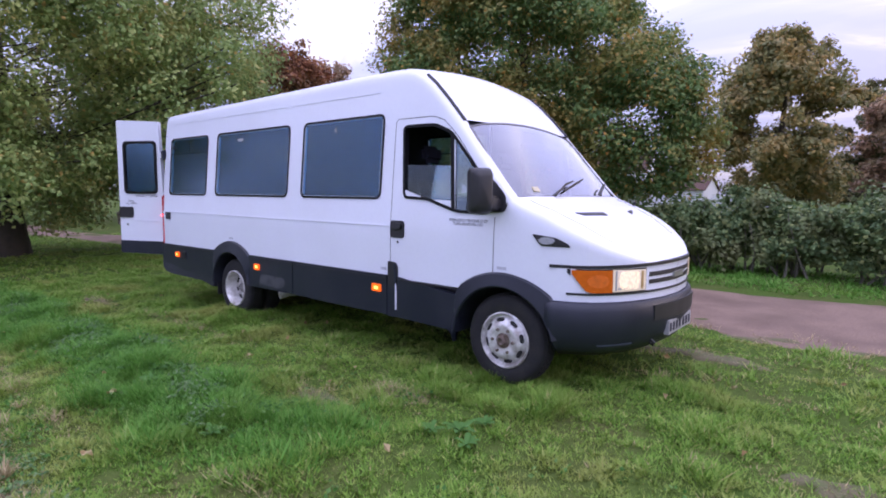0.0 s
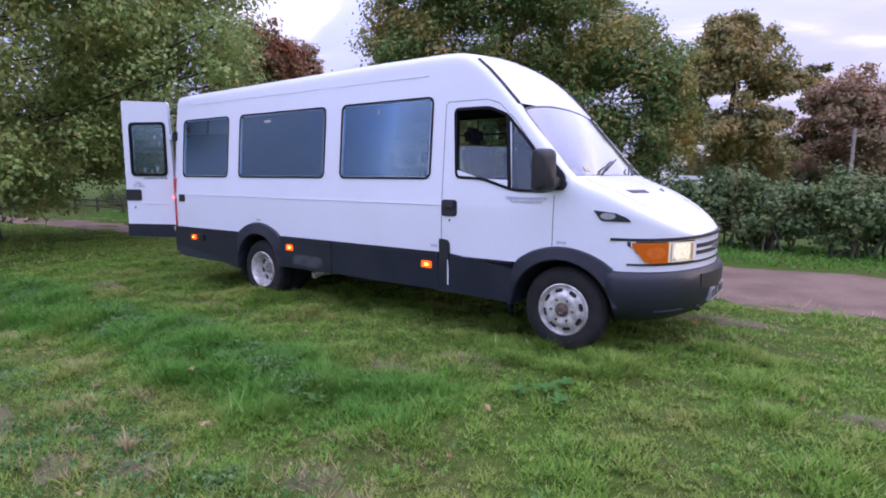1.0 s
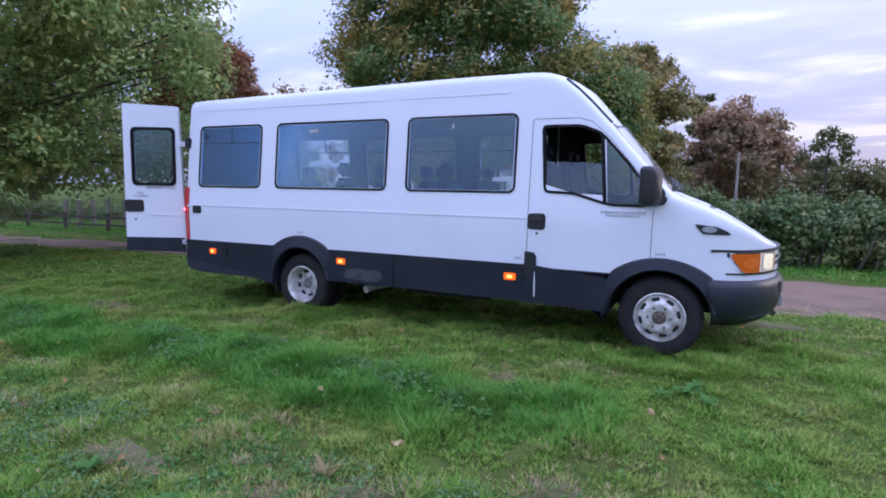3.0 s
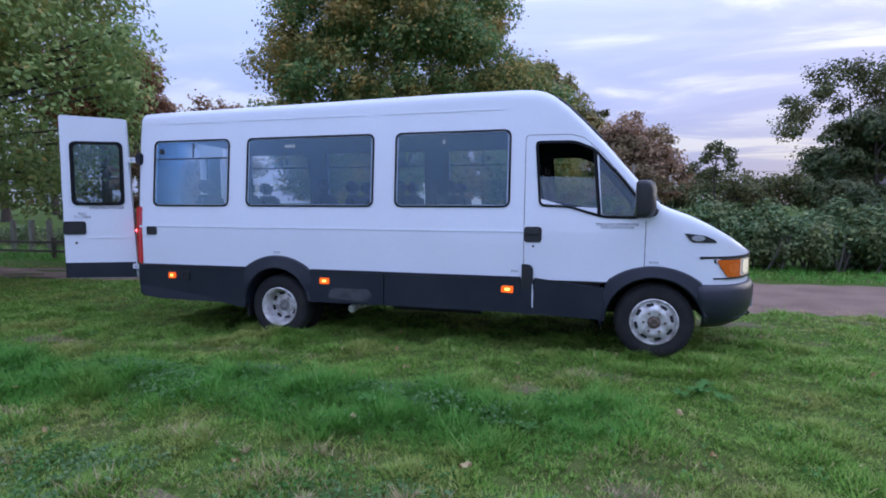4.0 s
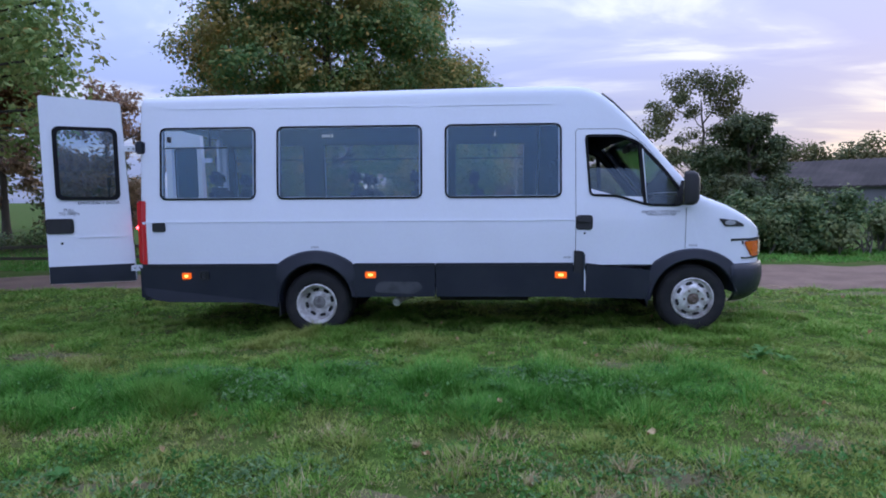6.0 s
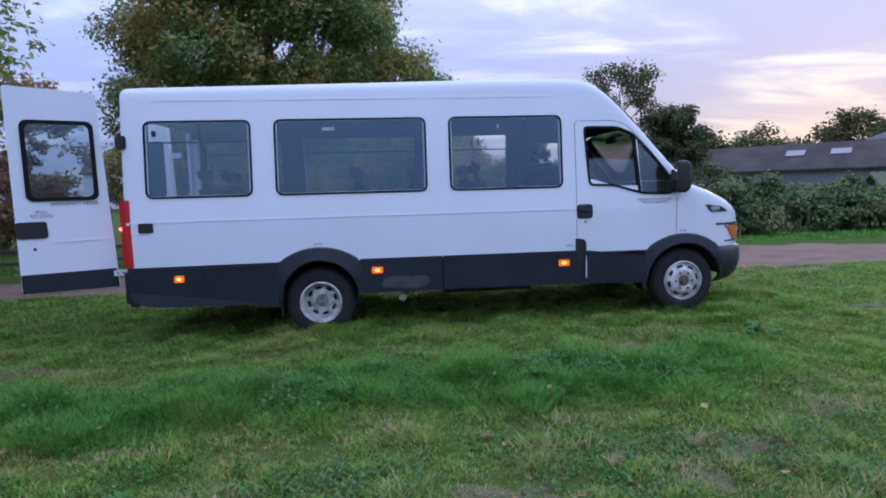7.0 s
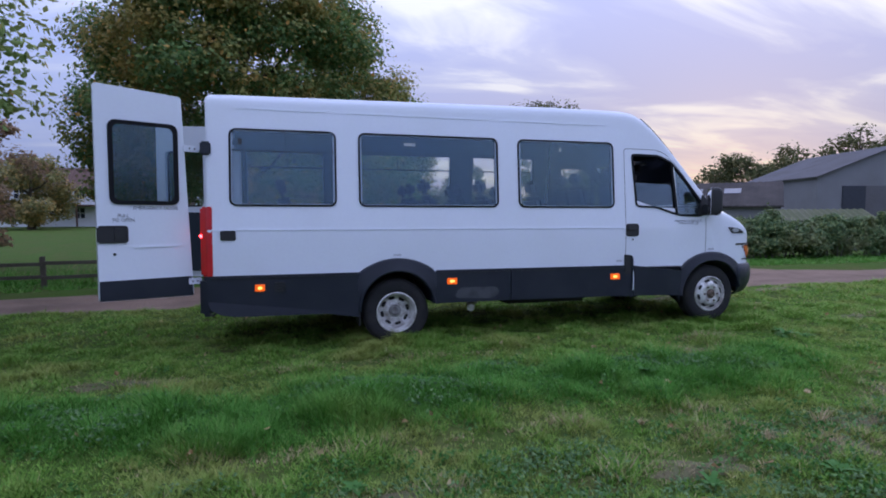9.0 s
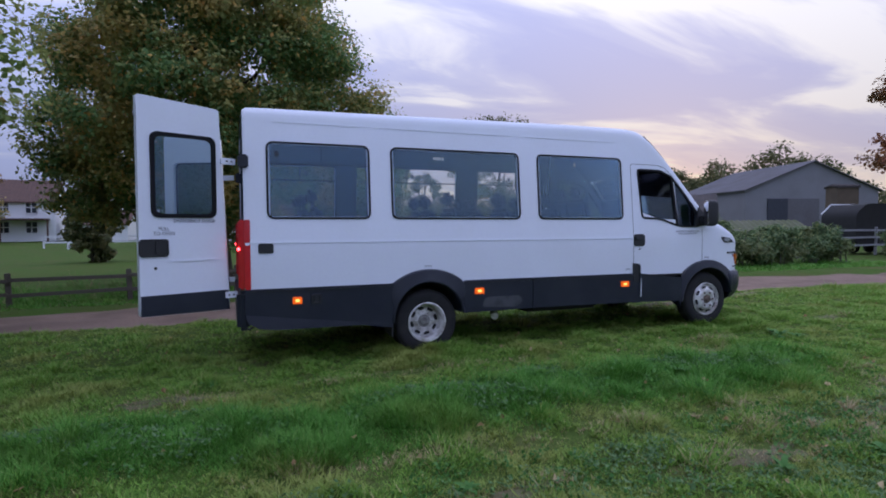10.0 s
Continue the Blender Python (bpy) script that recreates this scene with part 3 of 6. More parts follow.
TOP = [(-2.24, 1.435), (-2.17, 1.40), (-1.976, 1.325), (-1.80, 1.235), (-1.667, 1.155), (-1.535, 1.07), (-1.456, 1.015), (-1.394, 0.975), (-1.345, 0.945)]
WIDE = [(-8.0, 0.985), (-7.98, 0.995), (-7.93, 1.0), (-2.15, 1.0), (-2.05, 0.990), (-1.95, 0.978), (-1.85, 0.962), (-1.76, 0.935), (-1.67, 0.885), (-1.59, 0.81), (-1.52, 0.715), (-1.46, 0.60), (-1.41, 0.46), (-1.375, 0.32), (-1.355, 0.18), (-1.345, 0.002)]
CORNER = [(0.880, 0.30), (0.874, 0.55), (0.862, 0.76), (0.84, 0.91), (0.79, 1.0)]
SIDE_Z = [0.70, 0.78, 0.90, 1.02, 1.15, 1.165, 1.41, 1.75, 2.115, 2.25, 2.36]
WINDOWS = [(-7.79, -6.77), (-6.55, -5.035), (-4.805, -3.615)]
FAR_WINDOWS = [(-7.79, -6.77), (-6.55, -5.035), (-4.76, -3.78)]
WIN_Z = (1.385, 2.14)


def half_width(z):
    return lerp_table(z, HALF)


def section(x):
    """Half outline of the body at x, from the sill up over the shoulder to the middle of the roof or bonnet."""
    w = lerp_table(x, WIDE)
    if x > -2.29:
        t = lerp_table(x, TOP)
        low, high = 0.70, 0.70 + 1.66 * (t - 0.70) / 1.965
        edge, crown = high + 0.86 * (t - high), 0.14 * (t - high)
        side = [0.70 + (z - 0.70) * (high - 0.70) / 1.66 for z in SIDE_Z]
    else:
        edge, crown = lerp_table(x, EDGE), lerp_table(x, CROWN)
        high = edge - lerp_table(x, SHOULDER)
        if edge > 2.43:
            side = [z if z <= 2.12 else 2.12 + (z - 2.12) * (high - 2.12) / 0.24 for z in SIDE_Z]
        else:
            side = [z if z <= 1.165 else 1.165 + (z - 1.165) * (high - 1.165) / 1.195 for z in SIDE_Z]
    pts = [(half_width(z) * w, z) for z in side]
    ys = pts[-1][0] / 0.885
    pts += [(y * ys, high + f * (edge - high)) for y, f in CORNER]
    pts += [(y * ys, edge + f * crown) for y, f in ((0.55, 0.52), (0.28, 0.87), (0.0, 1.0))]
    return pts


@lru_cache(maxsize=None)
def side_curve(x):
    pts = section(x)
    return [p[0] for p in pts], [p[1] for p in pts]


def on_side(s):
    """Places on the van's side: s -1 the driver's side, 1 the other."""
    def put(x, z, lift):
        ys, zs = side_curve(round(x, 3))
        y = float(np.interp(z, zs, ys)) if z > 0.70 else half_width(z) * lerp_table(x, WIDE)
        return Vector((x, YC + s * (y + lift), z))
    return put


near_side = on_side(-1)


def cut_polygon(bm, poly, test):
    """Cuts a convex hole, given in x and z, out of the faces that pass the test."""
    area = sum(poly[i - 1][0] * p[1] - p[0] * poly[i - 1][1] for i, p in enumerate(poly))
    if area < 0:
        poly = poly[::-1]
    n = len(poly)
    x0, x1 = min(p[0] for p in poly) - 0.02, max(p[0] for p in poly) + 0.02
    z0, z1 = min(p[1] for p in poly) - 0.02, max(p[1] for p in poly) + 0.02

    def in_range(f):
        xs_ = [v.co.x for v in f.verts]
        zs_ = [v.co.z for v in f.verts]
        return max(xs_) > x0 and min(xs_) < x1 and max(zs_) > z0 and min(zs_) < z1 and test(f)

    for i in range(n):
        a, b = poly[i], poly[(i + 1) % n]
        nrm = Vector((b[1] - a[1], 0, -(b[0] - a[0]))).normalized()
        fs = [f for f in bm.faces if in_range(f)]
        geom = list({v for f in fs for v in f.verts}) + list({e for f in fs for e in f.edges}) + fs
        bmesh.ops.bisect_plane(bm, geom=geom, dist=1e-5, plane_co=(a[0], 0, a[1]), plane_no=nrm)

    def inside(c):
        return all((b[0] - a[0]) * (c.z - a[1]) - (b[1] - a[1]) * (c.x - a[0]) > 0 for a, b in zip(poly, poly[1:] + poly[:1]))

    bmesh.ops.delete(bm, geom=[f for f in bm.faces if test(f) and inside(f.calc_center_median())], context="FACES")


def circle(cx, cz, r, n=28, a0=0, a1=360):
    return [(cx + r * math.cos(radians(a0 + (a1 - a0) * k / n)), cz + r * math.sin(radians(a0 + (a1 - a0) * k / n))) for k in range(n)]


AXLE_F, AXLE_R = (-2.28, 0.345), (-6.165, 0.284)
ARCH_F, ARCH_R = (-2.292, 0.325, 0.428), (-6.157, 0.335, 0.382)
DOOR_WIN = [(-3.375, 2.01), (-3.02, 2.005), (-2.845, 1.935), (-2.62, 1.69), (-2.405, 1.42), (-2.40, 1.32), (-2.46, 1.295), (-2.74, 1.300), (-2.90, 1.345), (-3.06, 1.395), (-3.33, 1.405)]


def build_shell():
    st = sorted({-7.0, -5.9, -4.3, -3.55, *[a for a, _ in EDGE], *[a for a, _ in TOP], *[a for a, _ in WIDE], -3.2, -2.98, -2.78, -2.55, -2.36,
                 *[v for a, b in WINDOWS + FAR_WINDOWS for v in (a + 0.035, b - 0.035)]})
    bm = bmesh.new()
    rows = []
    for x in st:
        half = section(x)
        ring = [bm.verts.new((x, YC - y, z)) for y, z in half] + [bm.verts.new((x, YC + y, z)) for y, z in half[-2::-1]]
        rows.append(ring)
    n = len(rows[0])
    for i in range(len(st) - 1):
        for j in range(n - 1):
            zc = (SIDE_Z + [9] * 20)[min(j, n - 2 - j)]
            panes = WINDOWS if j < n / 2 else FAR_WINDOWS
            hole = any(a + 0.03 < (st[i] + st[i + 1]) / 2 < b - 0.03 for a, b in panes) and 1.40 < zc < 2.1
            if not hole:
                bm.faces.new((rows[i][j], rows[i][j + 1], rows[i + 1][j + 1], rows[i + 1][j]))
    bmesh.ops.recalc_face_normals(bm, faces=bm.faces)
    side = lambda f: abs(f.normal.y) > 0.6
    for cx, cz, r in (ARCH_F, ARCH_R):
        cut_polygon(bm, circle(cx, cz, r + 0.025), side)
    cut_polygon(bm, inset([(-3.375, 2.01), (-3.02, 2.005), (-2.845, 1.935), (-2.80, 1.32), (-3.06, 1.395), (-3.33, 1.405)][::1], 0.0), side)
    cut_polygon(bm, [(-2.80, 1.88), (-2.62, 1.675), (-2.42, 1.43), (-2.42, 1.31), (-2.76, 1.31)], side)
    glass = [f for f in bm.faces if f.normal.x > 0.3 and f.normal.z > 0.3 and -2.80 < f.calc_center_median().x < -2.25 and abs(f.calc_center_median().y - YC) < 0.80]
    bmesh.ops.delete(bm, geom=glass, context="FACES")
    bmesh.ops.recalc_face_normals(bm, faces=bm.faces)
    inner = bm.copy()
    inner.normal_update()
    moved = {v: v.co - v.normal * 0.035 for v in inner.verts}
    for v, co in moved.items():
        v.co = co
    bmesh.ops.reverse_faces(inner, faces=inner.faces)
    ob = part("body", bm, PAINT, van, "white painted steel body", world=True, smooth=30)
    part("lining", inner, LINING, van, "grey inner lining coloured dark for the dim cabin", world=True, smooth=30)
    return ob


body = build_shell()


LABEL = material("pale_sticker", (0.45, 0.47, 0.50), 0.6, vary=0.2, scale=60)


def side_windows(s):
    put = on_side(s)
    for k, (a, b) in enumerate(WINDOWS if s < 0 else FAR_WINDOWS):
        o = rounded(a, b, *WIN_Z, 0.07)
        bm = bmesh.new()
        slab(bm, inset(o, 0.012), put, 0.004, 0.006)
        win = part("window", bm, TINTED, van, "dark tinted side window", world=True, smooth=0)
        bm = bmesh.new()
        band(bm, o, inset(o, 0.019), put, 0.007, 0.05)
        part("window_rubber", bm, RUBBER, win, world=True)
        if s < 0 and k > 0:
            bm = bmesh.new()
            if k == 1:
                slab(bm, rounded(-6.075, -5.985, 2.02, 2.05, 0.006), put, 0.0065, 0.002)
                slab(bm, rounded(-5.975, -5.955, 2.015, 2.055, 0.006), put, 0.0065, 0.002)
            else:
                slab(bm, round_corners([(-4.305, 2.015), (-4.275, 2.015), (-4.29, 2.07)], 0.008), put, 0.0065, 0.002)
            part("window_label", bm, LABEL, win, "small pale sticker on the glass", world=True, smooth=0)
        if k == 0 or s > 0:
            half = 0.54 if k == 0 else (b - a) * 0.5
            bm = bmesh.new()
            slab(bm, [(a + 0.03, 1.92), (b - 0.03, 1.92), (b - 0.03, 1.934), (a + 0.03, 1.934)], put, 0.003, 0.010)
            slab(bm, [(a + half - 0.015, 1.94), (a + half, 1.94), (a + half - 0.004, 2.11), (a + half - 0.015, 2.11)], put, 0.003, 0.010)
            part("hopper_bar", bm, RUBBER, win, world=True)
            bm = bmesh.new()
            ca = a + 0.085 if s < 0 else a + half + 0.06
            slab(bm, rounded(ca, ca + 0.035, 1.985, 2.045, 0.012), put, 0.018, 0.02)
            part("hopper_catch", bm, BLACK, win, world=True)


side_windows(-1)
side_windows(1)


def cab_windows(s):
    put = on_side(s)
    o = round_corners(DOOR_WIN, 0.05)
    bm = bmesh.new()
    band(bm, inset(o, -0.010), inset(o, 0.014), put, 0.007, 0.05)
    frame_ = part("door_window_rubber", bm, RUBBER, van, world=True)
    bm = bmesh.new()
    slab(bm, [(-2.852, 1.935), (-2.818, 1.905), (-2.765, 1.305), (-2.80, 1.315)], put, 0.006, 0.03)
    part("divider_bar", bm, RUBBER, frame_, world=True)
    bm = bmesh.new()
    if s < 0:
        # half-lowered driver's window
        slab(bm, [(-3.37, 1.375), (-3.06, 1.365), (-2.79, 1.28), (-2.825, 1.665), (-3.375, 1.685)], put, -0.012, 0.005)
    else:
        slab(bm, [(-3.35, 1.41), (-3.06, 1.40), (-2.80, 1.325), (-2.85, 1.92), (-3.02, 1.995), (-3.37, 2.0)], put, -0.012, 0.005)
    part("window", bm, CABGLASS, van, "half-lowered driver's window" if s < 0 else "cab door window", world=True, smooth=0)
    bm = bmesh.new()
    slab(bm, [(-2.82, 1.895), (-2.63, 1.68), (-2.415, 1.425), (-2.41, 1.315), (-2.77, 1.31)], put, -0.004, 0.005)
    part("quarter_window", bm, CABGLASS, van, world=True, smooth=0)


cab_windows(-1)
cab_windows(1)


def windscreen():
    def at(u, v, lift=0.0):
        # u across -1..1, v from base to top
        x = -2.235 - 0.53 * v - 0.03 * u * u * (1 - 1.6 * v)
        z = 1.415 + (0.645 - 0.075 * u * u) * v
        half = 0.945 - 0.075 * v
        n = Vector((0.78, 0, 0.62))
        return Vector((x + 0.012, YC + u * half * 0.975, z)) + n * (lift - 0.014 * u ** 6)
    bm = bmesh.new()
    g = [[bm.verts.new(at(-0.98 + 1.96 * i / 12, 0.02 + 0.96 * j / 6, 0.004)) for j in range(7)] for i in range(13)]
    for i in range(12):
        for j in range(6):
            bm.faces.new((g[i][j], g[i + 1][j], g[i + 1][j + 1], g[i][j + 1]))
    screen = part("windscreen", bm, SCREEN, van, "large raked windscreen", world=True, smooth=60)
    o = [(-1 + 2 * i / 12, 0) for i in range(13)] + [(1, j / 6) for j in range(1, 7)] + [(1 - 2 * i / 12, 1) for i in range(1, 13)] + [(-1, 1 - j / 6) for j in range(1, 6)]
    inn = [(u * 0.97, 0.02 + v * 0.96) for u, v in o]
    bm = bmesh.new()
    band(bm, o, inn, lambda u, v, h: at(u, v, h), 0.008, 0.02)
    part("windscreen_rubber", bm, SEAL, screen, "thin grey windscreen seal", world=True)
    # small pale yellow quad just off the glass, low on the driver's side
    bm = bmesh.new()
    bm.faces.new([bm.verts.new(at(u, v, 0.008)) for u, v in ((-0.66, 0.075), (-0.56, 0.07), (-0.56, 0.13), (-0.66, 0.135))])
    part("windscreen_sticker", bm, material("pale_yellow_patch", (0.56, 0.50, 0.34), 0.6, vary=0.2, scale=40), screen, "small pale yellow patch at the foot of the glass", world=True, smooth=0)
    for u0, u1, v1 in ((-0.42, 0.38, 0.22), (0.50, 0.95, 0.20)):
        bm = bmesh.new()
        tube(bm, [at(u0, 0.0, 0.03), at((u0 * 2 + u1) / 3, v1 * 0.55, 0.055), at(u1 * 0.6 + u0 * 0.4, v1 * 0.8, 0.045)], [0.013, 0.010, 0.007], 6)
        tube(bm, [at(u0 * 0.72 + u1 * 0.28, v1 * 0.30, 0.022), at(u1, v1 * 1.08, 0.022)], 0.009, 6)
        part("wiper", bm, BLACK, van, "black windscreen wiper", world=True)
    # black drip strips from the high roof down to the screen
    for s in (-1, 1):
        bm = bmesh.new()
        pts = []
        for k in range(9):
            x = -3.20 + 0.425 * k / 8
            sec = section(x)
            y, z = (0.5 * (p + q) for p, q in zip(sec[len(SIDE_Z) + 3], sec[len(SIDE_Z) + 4]))
            pts.append((x, YC + s * (y - 0.004), z + 0.004))
        tube(bm, pts, 0.018, 6)
        part("drip_strip", bm, BLACK, van, "black drip strip on the roof front", world=True)


windscreen()


def strips():
    """Panel gaps, mouldings, handles and lamps on both sides."""
    for s in (-1, 1):
        put = on_side(s)
        def line(name, pts, w=0.006, lift=0.0012, m=SEAM):
            bm = bmesh.new()
            path = [Vector(pts[0])]
            for a, b in zip(pts, pts[1:]):
                k = max(1, int((Vector(b) - Vector(a)).length / 0.1))
                path += [Vector(a).lerp(Vector(b), (i + 1) / k) for i in range(k)]
            rows = []
            for i, p in enumerate(path):
                d = (path[min(i + 1, len(path) - 1)] - path[max(i - 1, 0)]).normalized() * w / 2
                rows.append([bm.verts.new(put(p.x + e * -d.y, p.y + e * d.x, h)) for e, h in ((1, lift - 0.004), (1, lift), (-1, lift), (-1, lift - 0.004))])
            for a, b in zip(rows, rows[1:]):
                for i in range(4):
                    bm.faces.new((a[i], a[(i + 1) % 4], b[(i + 1) % 4], b[i]))
            return part(name, bm, m, van, world=True, smooth=0)
        line("door_gap", [(-3.475, 0.73), (-3.475, 2.05), (-3.45, 2.075), (-3.05, 2.072), (-2.93, 2.035)])
        line("door_gap", [(-2.93, 2.035), (-2.78, 1.90), (-2.42, 1.47)], 0.005)
        line("wing_gap", [(-2.375, 1.27), (-2.38, 0.85)])
        for a, b in ((-7.72, -6.85), (-6.7, -5.15), (-4.95, -3.7)):
            line("roof_moulding", [(a, 2.335), (b, 2.335)], 0.012, 0.004, PAINT)
        line("belt_moulding", [(-7.95, 1.158), (-3.49, 1.158)], 0.012, 0.005, PAINT)
        bm = bmesh.new()
        slab(bm, rounded(-3.475, -3.305, 1.055, 1.205, 0.035), put, 0.006, 0.02)
        h = part("door_handle", bm, BLACK, van, "black recessed door handle", world=True)
        bm = bmesh.new()
        slab(bm, rounded(-3.455, -3.335, 1.135, 1.185, 0.02), put, 0.024, 0.02)
        part("grip", bm, BLACK, h, world=True)
        bm = bmesh.new()
        slab(bm, circle(-3.385, 1.02, 0.011, 12), put, 0.004, 0.006)
        part("door_lock", bm, BLACK, van, world=True)
        bm = bmesh.new()
        slab(bm, rounded(-7.875, -7.735, 1.055, 1.15, 0.018), put, 0.008, 0.02)
        part("rear_door_stay_cover", bm, BLACK, van, "small black rectangular plate behind the last window", world=True)
        bm = bmesh.new()
        slab(bm, [(-3.49, 0.62), (-3.38, 0.62), (-3.38, 0.80), (-3.40, 0.835), (-3.44, 0.845), (-3.49, 0.845)], put, 0.020, 0.03)
        flap = part("filler_recess", bm, BLACK, van, "black recess at the door's lower corner", world=True)
        bm = bmesh.new()
        tube(bm, [put(-3.405, 0.83, 0.025), put(-3.392, 0.7, 0.027), put(-3.40, 0.45, 0.03)], 0.006, 6)
        part("edge_strip", bm, LINING, flap, world=True)
        # wing repeater
        bm = bmesh.new()

        rows = []
        for k in range(13):
            f = k / 12
            u = -2.042 + 0.267 * f
            top_z = lerp_table(u, [(-2.042, 1.162), (-1.875, 1.144), (-1.797, 1.108), (-1.775, 1.086)])
            low_z = lerp_table(u, [(-2.042, 1.154), (-1.985, 1.082), (-1.775, 1.080)])
            rows.append([bm.verts.new(put(u + sh, z_, h)) for z_, h, sh in ((top_z, -0.004, 0), (top_z, 0.008, 0), ((top_z + low_z) / 2, 0.010, 0), (low_z, 0.008, 0), (low_z, -0.004, 0))])
        for a, b in zip(rows, rows[1:]):
            for i in range(4):
                bm.faces.new((a[i], a[i + 1], b[i + 1], b[i]))
        rep = part("wing_repeater", bm, BLACK, van, "black wing vent with a clear repeater lamp", world=True)
        bm = bmesh.new()
        slab(bm, [(x, z) for x, z in [(-1.935 + 0.058 * math.cos(a * math.pi / 8), 1.120 + 0.026 * math.sin(a * math.pi / 8)) for a in range(16)]], put, 0.020, 0.012)
        part("lens", bm, CLEAR, rep, world=True)
        # side marker lamps on the cladding
        for x, z, w in ((-7.52, 0.592, 0.045), (-5.577, 0.602, 0.055), (-3.625, 0.598, 0.058)):
            bm = bmesh.new()
            slab(bm, rounded(x - w, x + w, z - 0.033, z + 0.033, 0.012), put, 0.034, 0.02)
            mk = part("side_marker", bm, AMBER_LIT, van, "lit amber side marker lamp", world=True)
            bm = bmesh.new()
            slab(bm, rounded(x - w * 0.45, x + w * 0.45, z - 0.014, z + 0.014, 0.008), put, 0.036, 0.01)
            part("bulb", bm, AMBER_BULB, mk, world=True, smooth=0)
        if s < 0:
            bm = bmesh.new()
            band(bm, rounded(-7.385, -7.285, 0.55, 0.645, 0.02), rounded(-7.368, -7.302, 0.567, 0.628, 0.016), put, 0.034, 0.02)
            slab(bm, circle(-7.335, 0.597, 0.026, 16), put, 0.032, 0.012)
            part("filler_cap", bm, BLACK, van, "black filler cap in the rear panel", world=True)
        # tail lamp, round the rear corner
        bm = bmesh.new()
        o = rounded(-8.0, -7.945, 0.712, 1.38, 0.02)
        slab(bm, o, put, 0.012, 0.05)
        box(bm, -8.055, -7.985, YC + s * 0.90 - 0.075, YC + s * 0.90 + 0.075, 0.712, 1.38, 0.018)
        tail = part("tail_lamp", bm, RED, van, "tall red tail lamp", world=True)
        bm = bmesh.new()
        bmesh.ops.create_uvsphere(bm, u_segments=10, v_segments=8, radius=0.016, matrix=Matrix.Translation((-8.05, YC + s * 0.965, 1.10)))
        part("bulb", bm, RED_LIT, tail, world=True)


strips()


def cladding():
    """Dark lower panels, wheel-arch flares, bumpers."""
    for s in (-1, 1):
        put = on_side(s)
        def arch_cut(c, lo, hi):
            cx, cz, r = c
            pts = []
            for k in range(9):
                a = radians(lo + (hi - lo) * k / 8)
                pts.append((cx + (r + 0.03) * math.cos(a), cz + (r + 0.03) * math.sin(a)))
            return pts
        panels = [
            ("rear_panel", [(-8.0, 0.715), (-8.0, 0.47), (-7.97, 0.39), (-7.87, 0.335), (-7.72, 0.315), (-6.60, 0.31)] + arch_cut(ARCH_R, 190, 134) + [(-6.56, 0.72)]),
            ("sill_panel", [(-5.70, 0.37), (-4.91, 0.375), (-4.91, 0.722), (-5.74, 0.722)] + arch_cut(ARCH_R, 44, 4)),
            ("sill_panel", [(-4.90, 0.375), (-3.50, 0.37), (-3.50, 0.722), (-4.90, 0.722)]),
            ("door_panel", [(-3.37, 0.365), (-2.77, 0.35)] + arch_cut(ARCH_F, 188, 138) + [(-3.37, 0.718)]),
        ]
        for name, o in panels:
            bm = bmesh.new()
            slab(bm, o, put, 0.024, 0.05)
            p = part(name, bm, CLAD, van, "dark grey plastic lower side panel", world=True)
        bm = bmesh.new()
        slab(bm, rounded(-3.50, -3.372, 0.36, 0.64, 0.01), put, 0.018, 0.04)
        part("door_panel_end", bm, CLAD, van, world=True)
        if s < 0:
            bm = bmesh.new()
            slab(bm, [(-3.388, 0.43), (-3.377, 0.43), (-3.376, 0.56), (-3.384, 0.66), (-3.394, 0.66), (-3.387, 0.56)], put, 0.030, 0.010)
            part("edge_strip", bm, PAINT, van, "thin chipped white edge of the door step", world=True)
        bm = bmesh.new()
        for a, b in ((-7.97, -6.58), (-5.70, -3.5), (-3.36, -2.74)):
            slab(bm, [(a, 0.690), (b, 0.690), (b, 0.698), (a, 0.698)], put, 0.030, 0.01)
        part("panel_groove", bm, BLACK, van, world=True)
        for (cx, cz, r), lo, hi, crest in ((ARCH_F, 12, 178, 0.863), (ARCH_R, 6, 183, 0.857)):
            bm = bmesh.new()
            rows = []
            for k in range(31):
                a = radians(lo + (hi - lo) * k / 30)
                row = []
                # the flare's outer edge is a flatter arc that runs out into the side panels
                drop = cz - (crest - 0.652)
                arc = -drop * math.sin(a) + math.sqrt(0.652 ** 2 - (drop * math.cos(a)) ** 2)
                w = 0.045 + max(0.0, arc - r - 0.045) * min(1.0, max(0.0, (math.sin(a) - 0.35) / 0.35))
                for rr, lift in ((r + w, 0.004), (r + w - 0.012, 0.026), (r + 0.012, 0.046), (r, 0.038), (r - 0.01, -0.06), (r - 0.01, -0.68)):
                    row.append(bm.verts.new(put(cx + rr * math.cos(a), cz + rr * math.sin(a), lift)))
                rows.append(row)
            for a, b in zip(rows, rows[1:]):
                for i in range(len(a) - 1):
                    bm.faces.new((a[i], a[i + 1], b[i + 1], b[i]))
            part("wheel_arch", bm, CLAD, van, "dark grey wheel-arch flare", world=True)
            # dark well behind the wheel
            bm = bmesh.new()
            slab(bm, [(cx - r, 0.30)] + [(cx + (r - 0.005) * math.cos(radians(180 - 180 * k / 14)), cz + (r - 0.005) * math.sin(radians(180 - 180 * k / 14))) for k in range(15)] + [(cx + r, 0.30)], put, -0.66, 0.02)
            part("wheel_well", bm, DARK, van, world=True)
    # front bumper, wrapped round the nose
    def plan(x):
        return lerp_table(x, WIDE)
    sx = [-1.93, -1.87, -1.80, -1.73, -1.66, -1.59, -1.52, -1.46, -1.41, -1.375, -1.355, -1.346]
